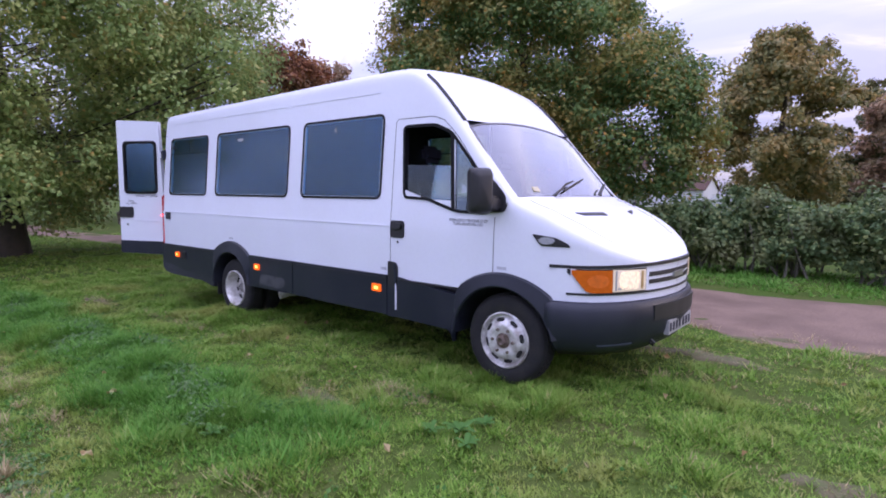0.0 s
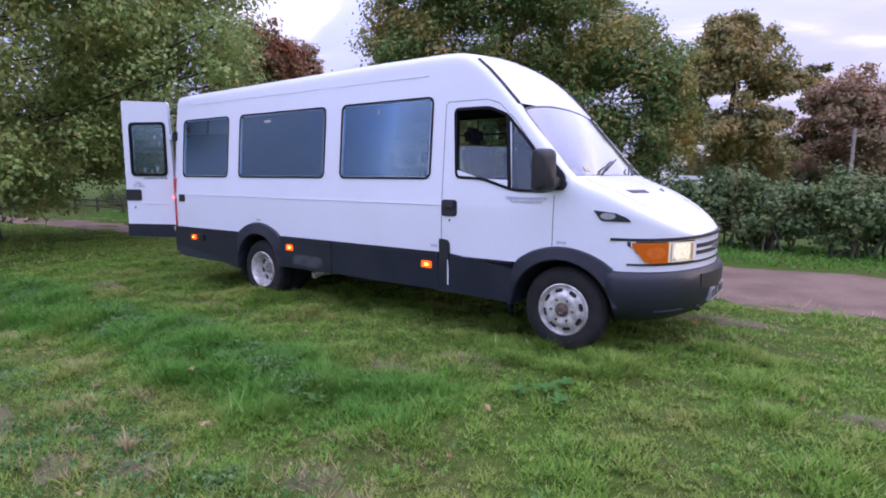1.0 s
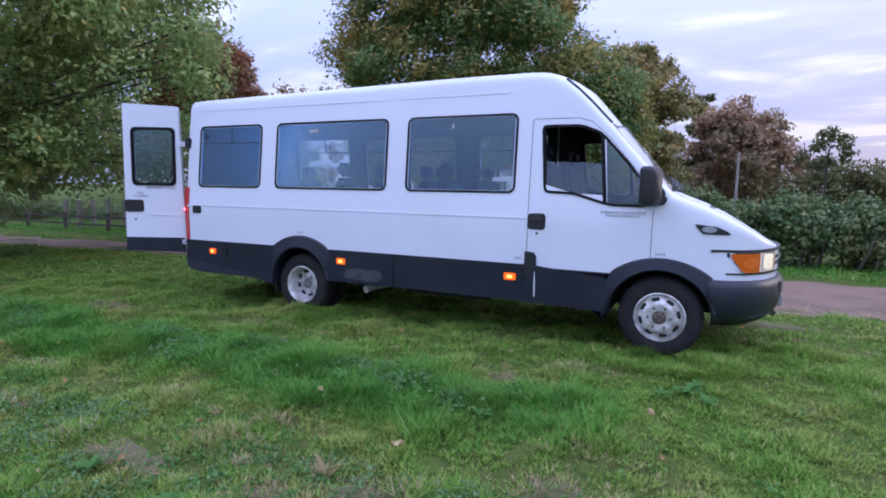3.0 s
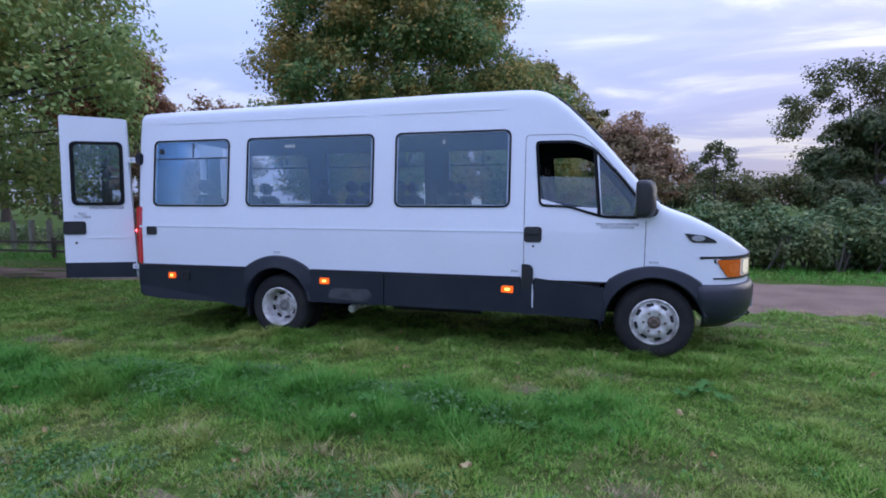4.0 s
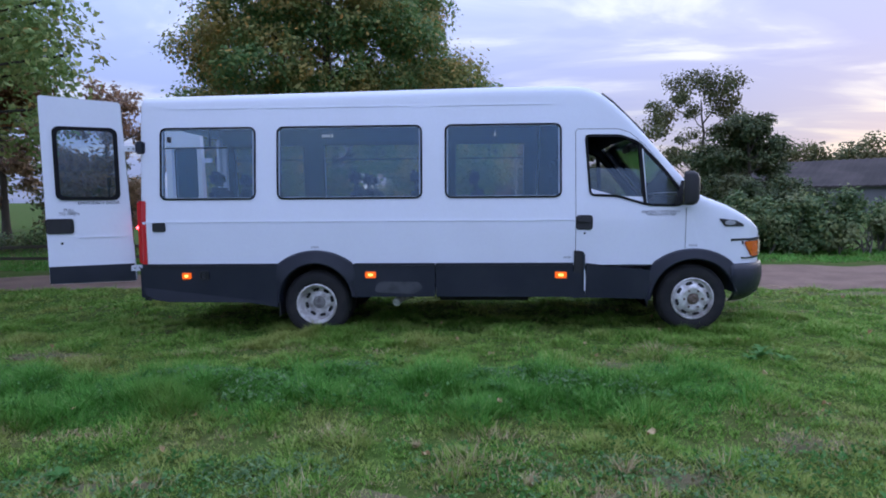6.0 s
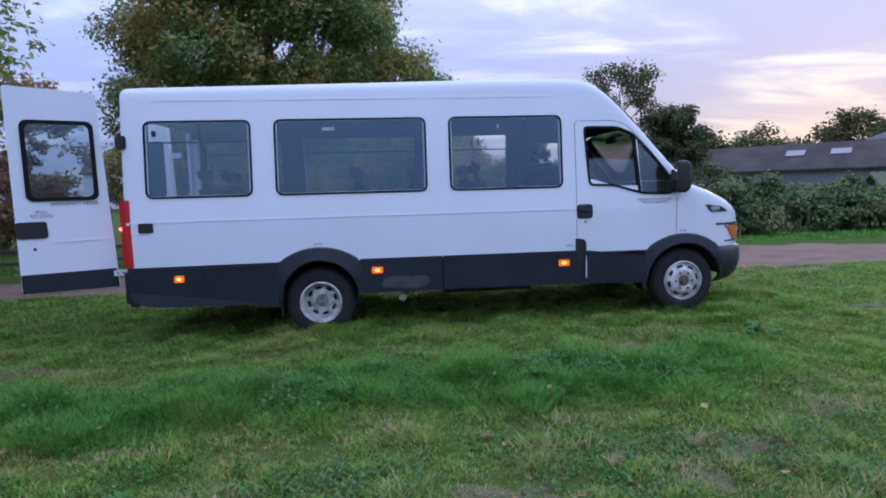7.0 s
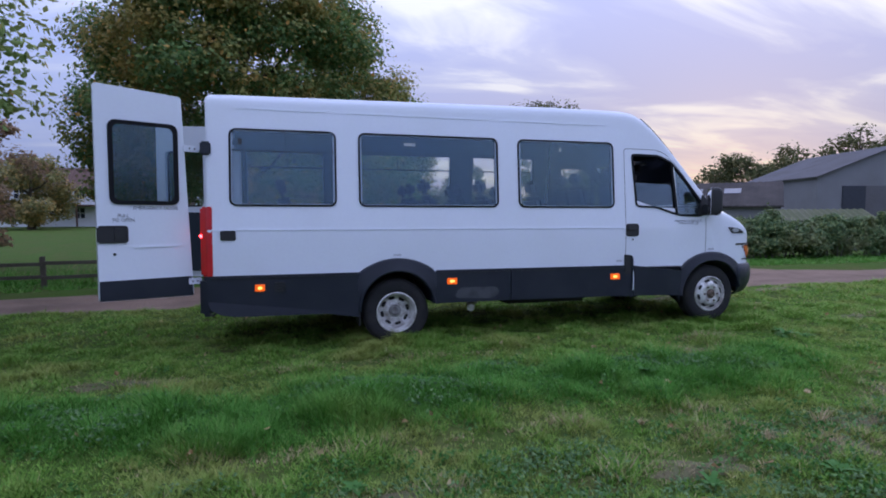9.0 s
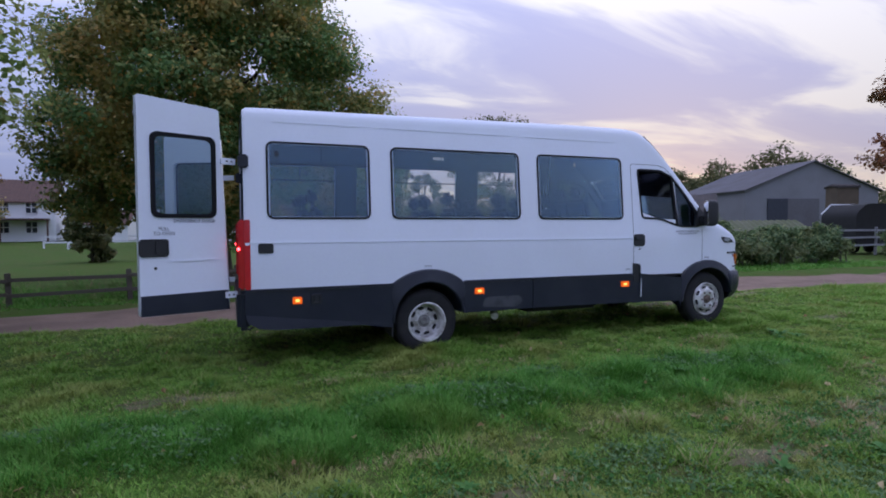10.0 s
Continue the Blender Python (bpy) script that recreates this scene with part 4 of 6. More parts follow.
    prof = [(0.705, 0.010), (0.69, 0.030), (0.64, 0.045), (0.55, 0.050), (0.46, 0.035), (0.39, 0.005), (0.345, -0.035), (0.30, -0.11)]
    bm = bmesh.new()
    ring = [(x, -plan(x)) for x in sx] + [(x, plan(x)) for x in sx[::-1]]
    cols = []
    for i, (x, w) in enumerate(ring):
        a, b = ring[max(0, i - 1)], ring[min(len(ring) - 1, i + 1)]
        t = Vector((b[0] - a[0], b[1] - a[1])).normalized()
        n = Vector((-t.y, t.x))
        if n.dot(Vector((x + 2.6, w))) < 0:
            n = -n
        col = []
        for z, o in prof:
            # the rear edge follows the round of the wheel arch
            back = ARCH_F[0] + math.sqrt(max(0.0, (ARCH_F[2] + 0.004) ** 2 - (z - ARCH_F[1]) ** 2))
            xx = max(x + n.x * o, back)
            col.append(bm.verts.new((xx, YC + w * 0.995 + n.y * o, z)))
        cols.append(col)
    for a, b in zip(cols, cols[1:]):
        for i in range(len(prof) - 1):
            bm.faces.new((a[i], a[i + 1], b[i + 1], b[i]))
    bmesh.ops.remove_doubles(bm, verts=bm.verts, dist=1e-4)
    bump = part("front_bumper", bm, CLAD, van, "dark grey plastic front bumper", world=True, smooth=60)
    bump.modifiers.new("thickness", "SOLIDIFY").thickness = 0.02
    # rear bumper and step
    bm = bmesh.new()
    box(bm, -8.075, -7.95, YC - 0.955, YC + 0.955, 0.315, 0.70, 0.035)
    rb = part("rear_bumper", bm, CLAD, van, "dark plastic rear step bumper", world=True)
    bm = bmesh.new()
    tube(bm, [(-7.99, YC - 0.93, 0.42), (-7.99, YC - 0.94, 0.34), (-7.96, YC - 0.95, 0.325), (-7.93, YC - 0.94, 0.35)], 0.012, 6)
    part("hook", bm, BLACK, rb, world=True)


cladding()
bm = bmesh.new()
slab(bm, round_corners([(-5.55, 0.42), (-5.12, 0.40), (-5.03, 0.47), (-5.08, 0.53), (-5.5, 0.53)], 0.06), near_side, 0.0252, 0.004)
part("scuff", bm, material("scuffed_plastic", (0.055, 0.058, 0.066), 0.6, vary=0.9, scale=7, tint=(0.02, 0.022, 0.03)), van, "pale scuff on the sill panel", world=True)


def nose():
    """Headlamps, grille bars and bonnet details, set on the curve of the nose."""
    # arc length along the nose from its middle: y offset -> x
    tab = sorted((w, x) for x, w in WIDE if x > -2.2)
    def at(w, z, lift):
        x = float(np.interp(abs(w), [a for a, _ in tab], [b for _, b in tab]))
        x2 = float(np.interp(abs(w) + 0.02, [a for a, _ in tab], [b for _, b in tab]))
        n = Vector((0.02, x - x2)).normalized()
        s = 1 if w > 0 else -1
        return Vector((x + n.x * lift, YC + w * 0.995 + s * n.y * lift, z))
    def plate(outline, lift, depth):
        """outline: top and bottom edge heights along w."""
        bm = bmesh.new()
        cols = []
        for w, z0, z1 in outline:
            cols.append([bm.verts.new(at(w, z1, lift)), bm.verts.new(at(w, z0, lift)), bm.verts.new(at(w, z0, lift - depth)), bm.verts.new(at(w, z1, lift - depth))])
        for a, b in zip(cols, cols[1:]):
            for i in range(4):
                bm.faces.new((a[i], a[(i + 1) % 4], b[(i + 1) % 4], b[i]))
        bm.faces.new(cols[0])
        bm.faces.new(cols[-1][::-1])
        return bm
    def run(a, b, f0, f1, n=8):
        return [(a + (b - a) * k / n, f0(k / n), f1(k / n)) for k in range(n + 1)]
    for s in (-1, 1):
        part("lamp_housing", plate(run(s * 0.945, s * 0.475, lambda t: 0.905 - 0.145 * min(1, t * 6), lambda t: 0.932), 0.004, 0.03), BLACK, van, world=True)
        ind = part("indicator", plate(run(s * 0.935, s * 0.755, lambda t: 0.90 - 0.13 * min(1, t * 3.6), lambda t: 0.926), 0.014, 0.03), AMBER, van, "orange front indicator lens", world=True, smooth=25)
        part("glow", plate(run(s * 0.885, s * 0.775, lambda t: 0.85 - 0.045 * math.sqrt(max(0.0, 1 - (2 * t - 1) ** 2)), lambda t: 0.85 + 0.045 * math.sqrt(max(0.0, 1 - (2 * t - 1) ** 2)), 14), 0.0155, 0.004), material("amber_inner", (0.74, 0.15, 0.012), 0.4, vary=0.4, scale=30), ind, world=True)
        head = part("headlamp", plate(run(s * 0.75, s * 0.49, lambda t: 0.775, lambda t: 0.928 - 0.006 * t), 0.014, 0.03), LAMP_LIT, van, "lit square headlamp", world=True, smooth=25)
        part("reflector", plate(run(s * 0.715, s * 0.55, lambda t: 0.85 - 0.062 * math.sqrt(max(0.0, 1 - (2 * t - 1) ** 8)), lambda t: 0.85 + 0.066 * math.sqrt(max(0.0, 1 - (2 * t - 1) ** 8)), 16), 0.017, 0.004), material("lit_reflector", (0.9, 0.8, 0.6), 0.2, emit=(1.0, 0.84, 0.58), emit_strength=0.35, vary=0.8, scale=38, tint=(0.5, 0.42, 0.3)), head, world=True)
        part("lamp_rib", plate(run(s * 0.738, s * 0.728, lambda t: 0.782, lambda t: 0.922, 2), 0.017, 0.006), CLEAR, head, world=True)
        part("lamp_rib", plate(run(s * 0.72, s * 0.60, lambda t: 0.788, lambda t: 0.80, 4), 0.017, 0.006), CLEAR, head, world=True)
        part("lamp_edge", plate(run(s * 0.535, s * 0.515, lambda t: 0.785, lambda t: 0.915, 2), 0.018, 0.006), material("amber_edge", (0.45, 0.30, 0.12), 0.4, vary=0.3, scale=40), head, world=True)
        part("nose_strip", plate(run(s * 0.972, s * 0.0, lambda t: 0.935 + 0.012 * t, lambda t: 0.957 + 0.012 * t, 16), 0.012, 0.03), BLACK, van, "black strip under the bonnet edge", world=True)
        part("nose_strip", plate(run(s * 0.945, s * 0.0, lambda t: 0.752, lambda t: 0.766, 16), 0.010, 0.02), BLACK, van, world=True)
    part("grille_slot", plate(run(-0.44, 0.44, lambda t: 0.865, lambda t: 0.897, 12), 0.006, 0.02), BLACK, van, world=True)
    part("grille_slot", plate(run(-0.44, 0.44, lambda t: 0.812, lambda t: 0.842, 12), 0.006, 0.02), BLACK, van, world=True)
    part("badge", plate(run(-0.10, 0.10, lambda t: 0.832, lambda t: 0.874, 6), 0.016, 0.02), CHROME, van, "plain bright oval badge", world=True)
    part("air_intake", plate(run(-0.43, 0.43, lambda t: 0.55, lambda t: 0.66, 16), 0.0525, 0.02), BLACK, van, "black air intake in the bumper", world=True)
    for s in (-1, 1):
        part("bumper_scuff", plate(run(s * 0.83, s * 0.60, lambda t: 0.392, lambda t: 0.412, 5), 0.012, 0.012), LINING, van, "pale scuffed strip under the bumper", world=True)
    bm = bmesh.new()
    box(bm, -1.345, -1.306, YC - 0.26, YC + 0.26, 0.415, 0.525, 0.004)
    pl = part("number_plate", bm, PLATE, van, "white plate with illegible dark marks", world=True)
    for k in range(7):
        bm = bmesh.new()
        y = YC - 0.22 + 0.068 * k + (0.02 if k > 3 else 0)
        box(bm, -1.307, -1.3035, y - 0.02, y + 0.02, 0.438, 0.502)
        part("plate_mark", bm, INK, pl, world=True, smooth=0)
    bm = bmesh.new()
    tube(bm, [(-1.47, YC - 0.39, 0.405), (-1.39, YC - 0.39, 0.395), (-1.365, YC - 0.38, 0.375), (-1.38, YC - 0.37, 0.355), (-1.405, YC - 0.37, 0.365)], 0.011, 6)
    part("towing_eye", bm, BLACK, van, world=True)
    # bonnet vents and gap
    def hood(x, y, lift):
        sec = section(x)
        ys = [p[0] for p in sec][::-1]
        zs = [p[1] for p in sec][::-1]
        return Vector((x + 0.4 * lift, YC + y, float(np.interp(abs(y), ys, zs)) + lift))
    for c, e in ((-0.28, 0.36), (0.28, 1.45)):
        bm = bmesh.new()
        o = [(-1.945, c * 1.95), (-1.905, c * 1.75), (-1.88, c * e), (-1.925, c * e)]
        slab(bm, o, lambda u, v, h: hood(u, v, h), 0.005, 0.012)
        part("bonnet_vent", bm, BLACK, van, "narrow black bonnet vent", world=True)
    for s in (-1, 1):
        bm = bmesh.new()
        pts = [hood(-2.20 + 0.60 * k / 12, s * (0.79 - 0.16 * (k / 12) ** 2), 0.0) for k in range(13)]
        tube(bm, pts, 0.0022, 5)
        part("bonnet_gap", bm, LINING, van, world=True)
    bm = bmesh.new()
    tube(bm, [hood(-2.05, 0.86, 0.0), hood(-2.05, 0.86, 0.035)], 0.012, 6)
    part("washer_jet", bm, BLACK, van, world=True)


nose()


def mirror(s):
    bm = bmesh.new()
    c = Vector((-2.395, YC + s * 1.15, 1.465))
    turn = Matrix.Translation(c) @ Matrix.Rotation(radians(s * 26), 4, "Z") @ Matrix.Translation(-c)
    o = round_corners([(-0.085, -0.165), (0.085, -0.165), (0.085, 0.165), (-0.085, 0.165)], 0.04, 4)
    rings = []
    for d, k in ((-0.055, 0.92), (-0.04, 1.0), (0.02, 1.0), (0.055, 0.88), (0.075, 0.6)):
        rings.append([bm.verts.new((c.x + d, c.y + s * u * k, c.z + v * k)) for u, v in o])
    for a, b in zip(rings, rings[1:]):
        for i in range(len(o)):
            j = (i + 1) % len(o)
            bm.faces.new((a[i], a[j], b[j], b[i]))
    bm.faces.new(rings[0])
    bm.faces.new(rings[-1][::-1])
    bm.transform(turn)
    ob = part("door_mirror", bm, BLACK, van, "large black door mirror", world=True, smooth=50)
    bm = bmesh.new()
    box(bm, c.x - 0.062, c.x - 0.056, c.y - 0.072, c.y + 0.072, c.z - 0.145, c.z + 0.145, 0.002)
    bm.transform(turn)
    part("mirror_glass", bm, material("mirror_silver", (0.85, 0.86, 0.88), 0.03, 1.0), ob, world=True)
    bm = bmesh.new()
    slab(bm, round_corners([(-2.49, 1.30), (-2.29, 1.31), (-2.265, 1.37), (-2.30, 1.44), (-2.42, 1.56)], 0.03), on_side(s), 0.012, 0.03)
    box(bm, -2.43, -2.32, min(YC + s * 1.12, YC + s * 0.95), max(YC + s * 1.12, YC + s * 0.95), 1.315, 1.43, 0.02)
    part("mirror_mount", bm, BLACK, ob, world=True)


mirror(-1)


def wheel(name, cx, cz, y_out, s, dual, label):
    """A tyre on a pierced steel rim. s: the way its outer face looks along y."""
    m = Matrix.Translation((cx, y_out, cz)) @ Matrix.Rotation(radians(90 if s < 0 else -90), 4, "X")
    R = 0.346
    bm = bmesh.new()
    lathe(bm, [(0.205, -0.02), (0.22, -0.008), (0.25, 0.0), (0.31, -0.004), (0.333, -0.018), (0.344, -0.042), (R, -0.065), (R, -0.15), (0.344, -0.172), (0.335, -0.19), (0.25, -0.20), (0.205, -0.185)], 48, m, closed=True)
    for k in range(48):
        a = 2 * math.pi * k / 48
        for h in (-0.055, -0.085, -0.115, -0.142):
            mm = m @ Matrix.Rotation(a + (0.03 if h > -0.1 else 0.09), 4, "Z") @ Matrix.Translation((R + 0.001, 0, h))
            box(bm, -0.006, 0.004, -0.016, 0.016, -0.011, 0.011, 0, mm)
    w = part(name, bm, TYRE, van, label, world=True, smooth=35)
    bm = bmesh.new()
    if dual:
        prof = [(0.214, -0.01), (0.214, 0.0), (0.205, 0.004), (0.200, -0.006), (0.186, -0.02), (0.178, -0.112), (0.170, -0.136), (0.158, -0.136), (0.146, -0.122), (0.10, -0.118), (0.085, -0.110), (0.0001, -0.110)]
    else:
        prof = [(0.214, -0.012), (0.214, 0.0), (0.205, 0.005), (0.200, -0.004), (0.190, -0.022), (0.184, -0.032), (0.172, -0.028), (0.150, 0.0), (0.125, 0.016), (0.10, 0.018), (0.085, 0.012), (0.0001, 0.012)]
    lathe(bm, prof, 48, m, back=False)
    rim = part("rim", bm, RIM, w, "worn silver steel rim with oval holes", world=True, smooth=50)
    flat = {False: (0.158, -0.004), True: (0.138, -0.1205)}[dual]
    for k in range(8):
        bm = bmesh.new()
        a = 2 * math.pi * (k + 0.3) / 8
        mm = m @ Matrix.Rotation(a, 4, "Z") @ Matrix.Translation((flat[0], 0, flat[1] + (0.0 if not dual else 0.001))) @ Matrix.Rotation(radians(35 if not dual else 0), 4, "Y")
        o = rounded(-0.0155, 0.0155, -0.033, 0.033, 0.015, 4)
        slab(bm, o, lambda u, v, h: mm @ Vector((u, v, h)), 0.004, 0.02)
        part("rim_hole", bm, DARK, rim, world=True)
    bm = bmesh.new()
    hz = 0.012 if not dual else -0.110
    hr = 0.80 if not dual else 0.92
    lathe(bm, [(hr * 0.075, hz - 0.004), (hr * 0.072, hz + 0.006), (hr * 0.052, hz + 0.007), (hr * 0.047, hz + 0.03), (hr * 0.03, hz + 0.036), (hr * 0.026, hz + 0.024), (0.0001, hz + 0.024)], 20, m)
    part("hub", bm, RUST if not dual else HUB, w, "rusty wheel hub" if not dual else "", world=True)
    for k in range(6):
        bm = bmesh.new()
        a = 2 * math.pi * k / 6
        lathe(bm, [(0.012, hz), (0.012, hz + 0.018), (0.008, hz + 0.024), (0.0001, hz + 0.024)], 6, m @ Matrix.Rotation(a, 4, "Z") @ Matrix.Translation((0.092, 0, 0)))
        part("wheel_nut", bm, RUST if not dual else RIM, w, world=True, smooth=0)


for s in (-1, 1):
    wheel("front_wheel", *AXLE_F, YC + s * 0.975, s, False, "front wheel with a dusty tyre")
    wheel("rear_wheel", *AXLE_R, YC + s * 0.965, s, True, "outer rear wheel with a deep-set rim")
    wheel("rear_wheel", *AXLE_R, YC + s * 0.72, s, True, "inner rear wheel of the twin pair")


def underbody():
    bm = bmesh.new()
    for a, b, h in ((-8.0, -6.60, 0.93), (-6.60, -5.70, 0.32), (-5.70, -2.75, 0.93), (-2.75, -1.7, 0.32)):
        box(bm, a, b, YC - h, YC + h, 0.50, 0.56)
    part("floor", bm, DARK, van, world=True)
    bm = bmesh.new()
    for s in (-1, 1):
        box(bm, -7.9, -1.5, YC + s * 0.42 - 0.04, YC + s * 0.42 + 0.04, 0.38, 0.50)
    for x, z in (AXLE_F, AXLE_R):
        tube(bm, [(x, YC - 0.8, z), (x, YC + 0.8, z)], 0.055, 10)
    tube(bm, [(-5.9, YC - 0.02, 0.33), (-2.6, YC, 0.42)], 0.04, 8)
    part("chassis", bm, DARK, van, world=True)
    bm = bmesh.new()
    box(bm, -4.9, -3.9, YC - 0.85, YC - 0.45, 0.30, 0.50, 0.03)
    part("fuel_tank", bm, DARK, van, world=True)
    bm = bmesh.new()
    tube(bm, [(-4.2, YC - 0.3, 0.36), (-5.1, YC - 0.45, 0.34), (-5.30, YC - 0.80, 0.315), (-5.33, YC - 0.90, 0.29)], 0.042, 12)
    part("exhaust_pipe", bm, RIM, van, "grey exhaust pipe under the sill", world=True)
    for s in (-1, 1):
        bm = bmesh.new()
        slab(bm, [(-6.56, 0.16), (-6.545, 0.16), (-6.545, 0.42), (-6.56, 0.42)], on_side(s), -0.02, 0.30)
        part("mud_flap", bm, BLACK, van, world=True)


underbody()


def rear_door(s):
    """A rear door swung open past the side. s: -1 the driver's side."""
    al = radians(25.5)
    d = Vector((-math.cos(al), s * math.sin(al), 0))
    n = Vector((math.sin(al) * 1.0, s * math.cos(al), 0))
    a = Vector((-8.081, YC + s * 0.857, 0))
    put = lambda u, v, lift: a + d * u + n * (lift) + Vector((0, 0, v))
    hole = rounded(0.195, 0.73, 1.41, 2.12, 0.06)
    outer = round_corners([(0.06, 0.525), (0.85, 0.535), (0.85, 2.44), (0.137, 2.405)], 0.03, 6)
    bm = bmesh.new()
    rows = []
    k = 28
    # outline points matched to the hole's by angle
    def ray_out(poly, c, ang):
        dx, dz = math.cos(ang), math.sin(ang)
        best = None
        for p, q in zip(poly, poly[1:] + poly[:1]):
            ex, ez = q[0] - p[0], q[1] - p[1]
            det = dx * -ez + dz * ex
            if abs(det) < 1e-9:
                continue
            t = ((p[0] - c[0]) * -ez + (p[1] - c[1]) * ex) / det
            w = (dx * (p[1] - c[1]) - dz * (p[0] - c[0])) / det
            if t > 0 and -1e-6 <= w <= 1 + 1e-6 and (best is None or t > best):
                best = t
        return (c[0] + dx * best, c[1] + dz * best)
    c = (0.4625, 1.765)
    angs = sorted({math.atan2(q[1] - c[1], q[0] - c[0]) for q in outer + hole})
    o1 = [ray_out(outer, c, t) for t in angs]
    h1 = [ray_out(hole, c, t) for t in angs]
    band(bm, o1, h1, put, 0.0, 0.055)
    door = part("rear_door", bm, PAINT, van, "open white rear door with a black window surround", world=True, smooth=30)
    bm = bmesh.new()
    slab(bm, [(0.07, 0.53), (0.845, 0.54), (0.845, 0.715), (0.08, 0.715)], put, 0.016, 0.02)
    part("lower_panel", bm, CLAD, door, "dark lower door panel", world=True)
    bm = bmesh.new()
    band(bm, rounded(0.175, 0.75, 1.392, 2.14, 0.065), rounded(0.214, 0.711, 1.428, 2.105, 0.055), put, 0.012, 0.02)
    part("window_surround", bm, RUBBER, door, world=True)
    bm = bmesh.new()
    slab(bm, rounded(0.20, 0.725, 1.415, 2.115, 0.05), put, 0.002, 0.006)
    part("window", bm, DARKTINT, door, "dark tinted rear door window", world=True, smooth=0)
    bm = bmesh.new()
    band(bm, rounded(0.61, 0.853, 1.05, 1.205, 0.03), rounded(0.624, 0.841, 1.062, 1.193, 0.025), put, 0.012, 0.02)
    slab(bm, rounded(0.615, 0.85, 1.055, 1.20, 0.028), put, 0.006, 0.01)
    slab(bm, rounded(0.63, 0.72, 1.075, 1.18, 0.02), put, 0.016, 0.01)
    part("handle", bm, BLACK, door, "black recessed door handle", world=True)
    bm = bmesh.new()
    slab(bm, round_corners([(0.18, 1.005), (0.57, 1.0), (0.57, 1.016), (0.18, 1.021)], 0.006), put, 0.006, 0.01)
    part("pressed_line", bm, PAINT, door, world=True)
    bm = bmesh.new()
    slab(bm, circle(0.722, 0.95, 0.013, 14), put, 0.006, 0.01)
    part("lock", bm, BLACK, door, world=True)
    for z in (1.93, 0.665):
        bm = bmesh.new()
        slab(bm, rounded(-0.01, 0.13 if z > 1 else 0.11, z - 0.03, z + 0.03, 0.01), put, 0.022, 0.025)
        hg = part("hinge", bm, PAINT, door, "white hinge plate", world=True)
        for u in (0.03, 0.075):
            bm = bmesh.new()
            slab(bm, circle(u, z, 0.008, 10), put, 0.026, 0.006)
            part("hinge_bolt", bm, BLACK, hg, world=True)
    bm = bmesh.new()
    box(bm, -8.045, -7.95, YC + s * 0.93 - 0.03, YC + s * 0.93 + 0.03, 1.87, 2.0, 0.015)
    part("hinge_cover", bm, CLAD, van, "dark hinge cover on the rear corner", world=True)
    if s < 0:
        flip = lambda cx, cz: (lambda u, v, lift: put(cx - u, cz + v, lift))
        lettering("door_writing", "EMERGENCY DOOR", 0.042, flip(0.375, 1.35), door, INK, "small dark capitals")
        lettering("door_writing", "PULL\nTO OPEN", 0.042, flip(0.645, 1.28), door, INK)
    bm = bmesh.new()
    slab(bm, rounded(0.08, 0.80, 0.60, 1.34, 0.03), put, -0.056, 0.01)
    part("inner_panel", bm, LINING, door, world=True)


rear_door(-1)
rear_door(1)
lettering("cab_door_writing", "EMERGENCY ENGINE STOP\nTURN IGNITION OFF", 0.031, lambda u, v, l: near_side(-2.625 + u, 1.225 + v, l), van, INK, "small grey lettering under the cab window")


def printed_mark(x, z, w):
    """A short row of tiny illegible printed bars."""
    bm = bmesh.new()
    n = 5
    for k in range(n):
        u = x - w / 2 + w * (k + 0.5) / n
        slab(bm, [(u - 0.34 * w / n, z - 0.011), (u + 0.30 * w / n, z - 0.011), (u + 0.30 * w / n, z + 0.011), (u - 0.34 * w / n, z + 0.011)], near_side, 0.002, 0.003)
    part("printed_mark", bm, FAINT, van, "tiny grey printed bars on the white paint", world=True, smooth=0)


FAINT = material("faint_grey_print", (0.40, 0.41, 0.46), 0.7, vary=0.3, scale=60)
for x, z, w in ((-6.16, 0.888, 0.085), (-2.30, 0.893, 0.085), (-3.56, 0.775, 0.075)):
    printed_mark(x, z, w)


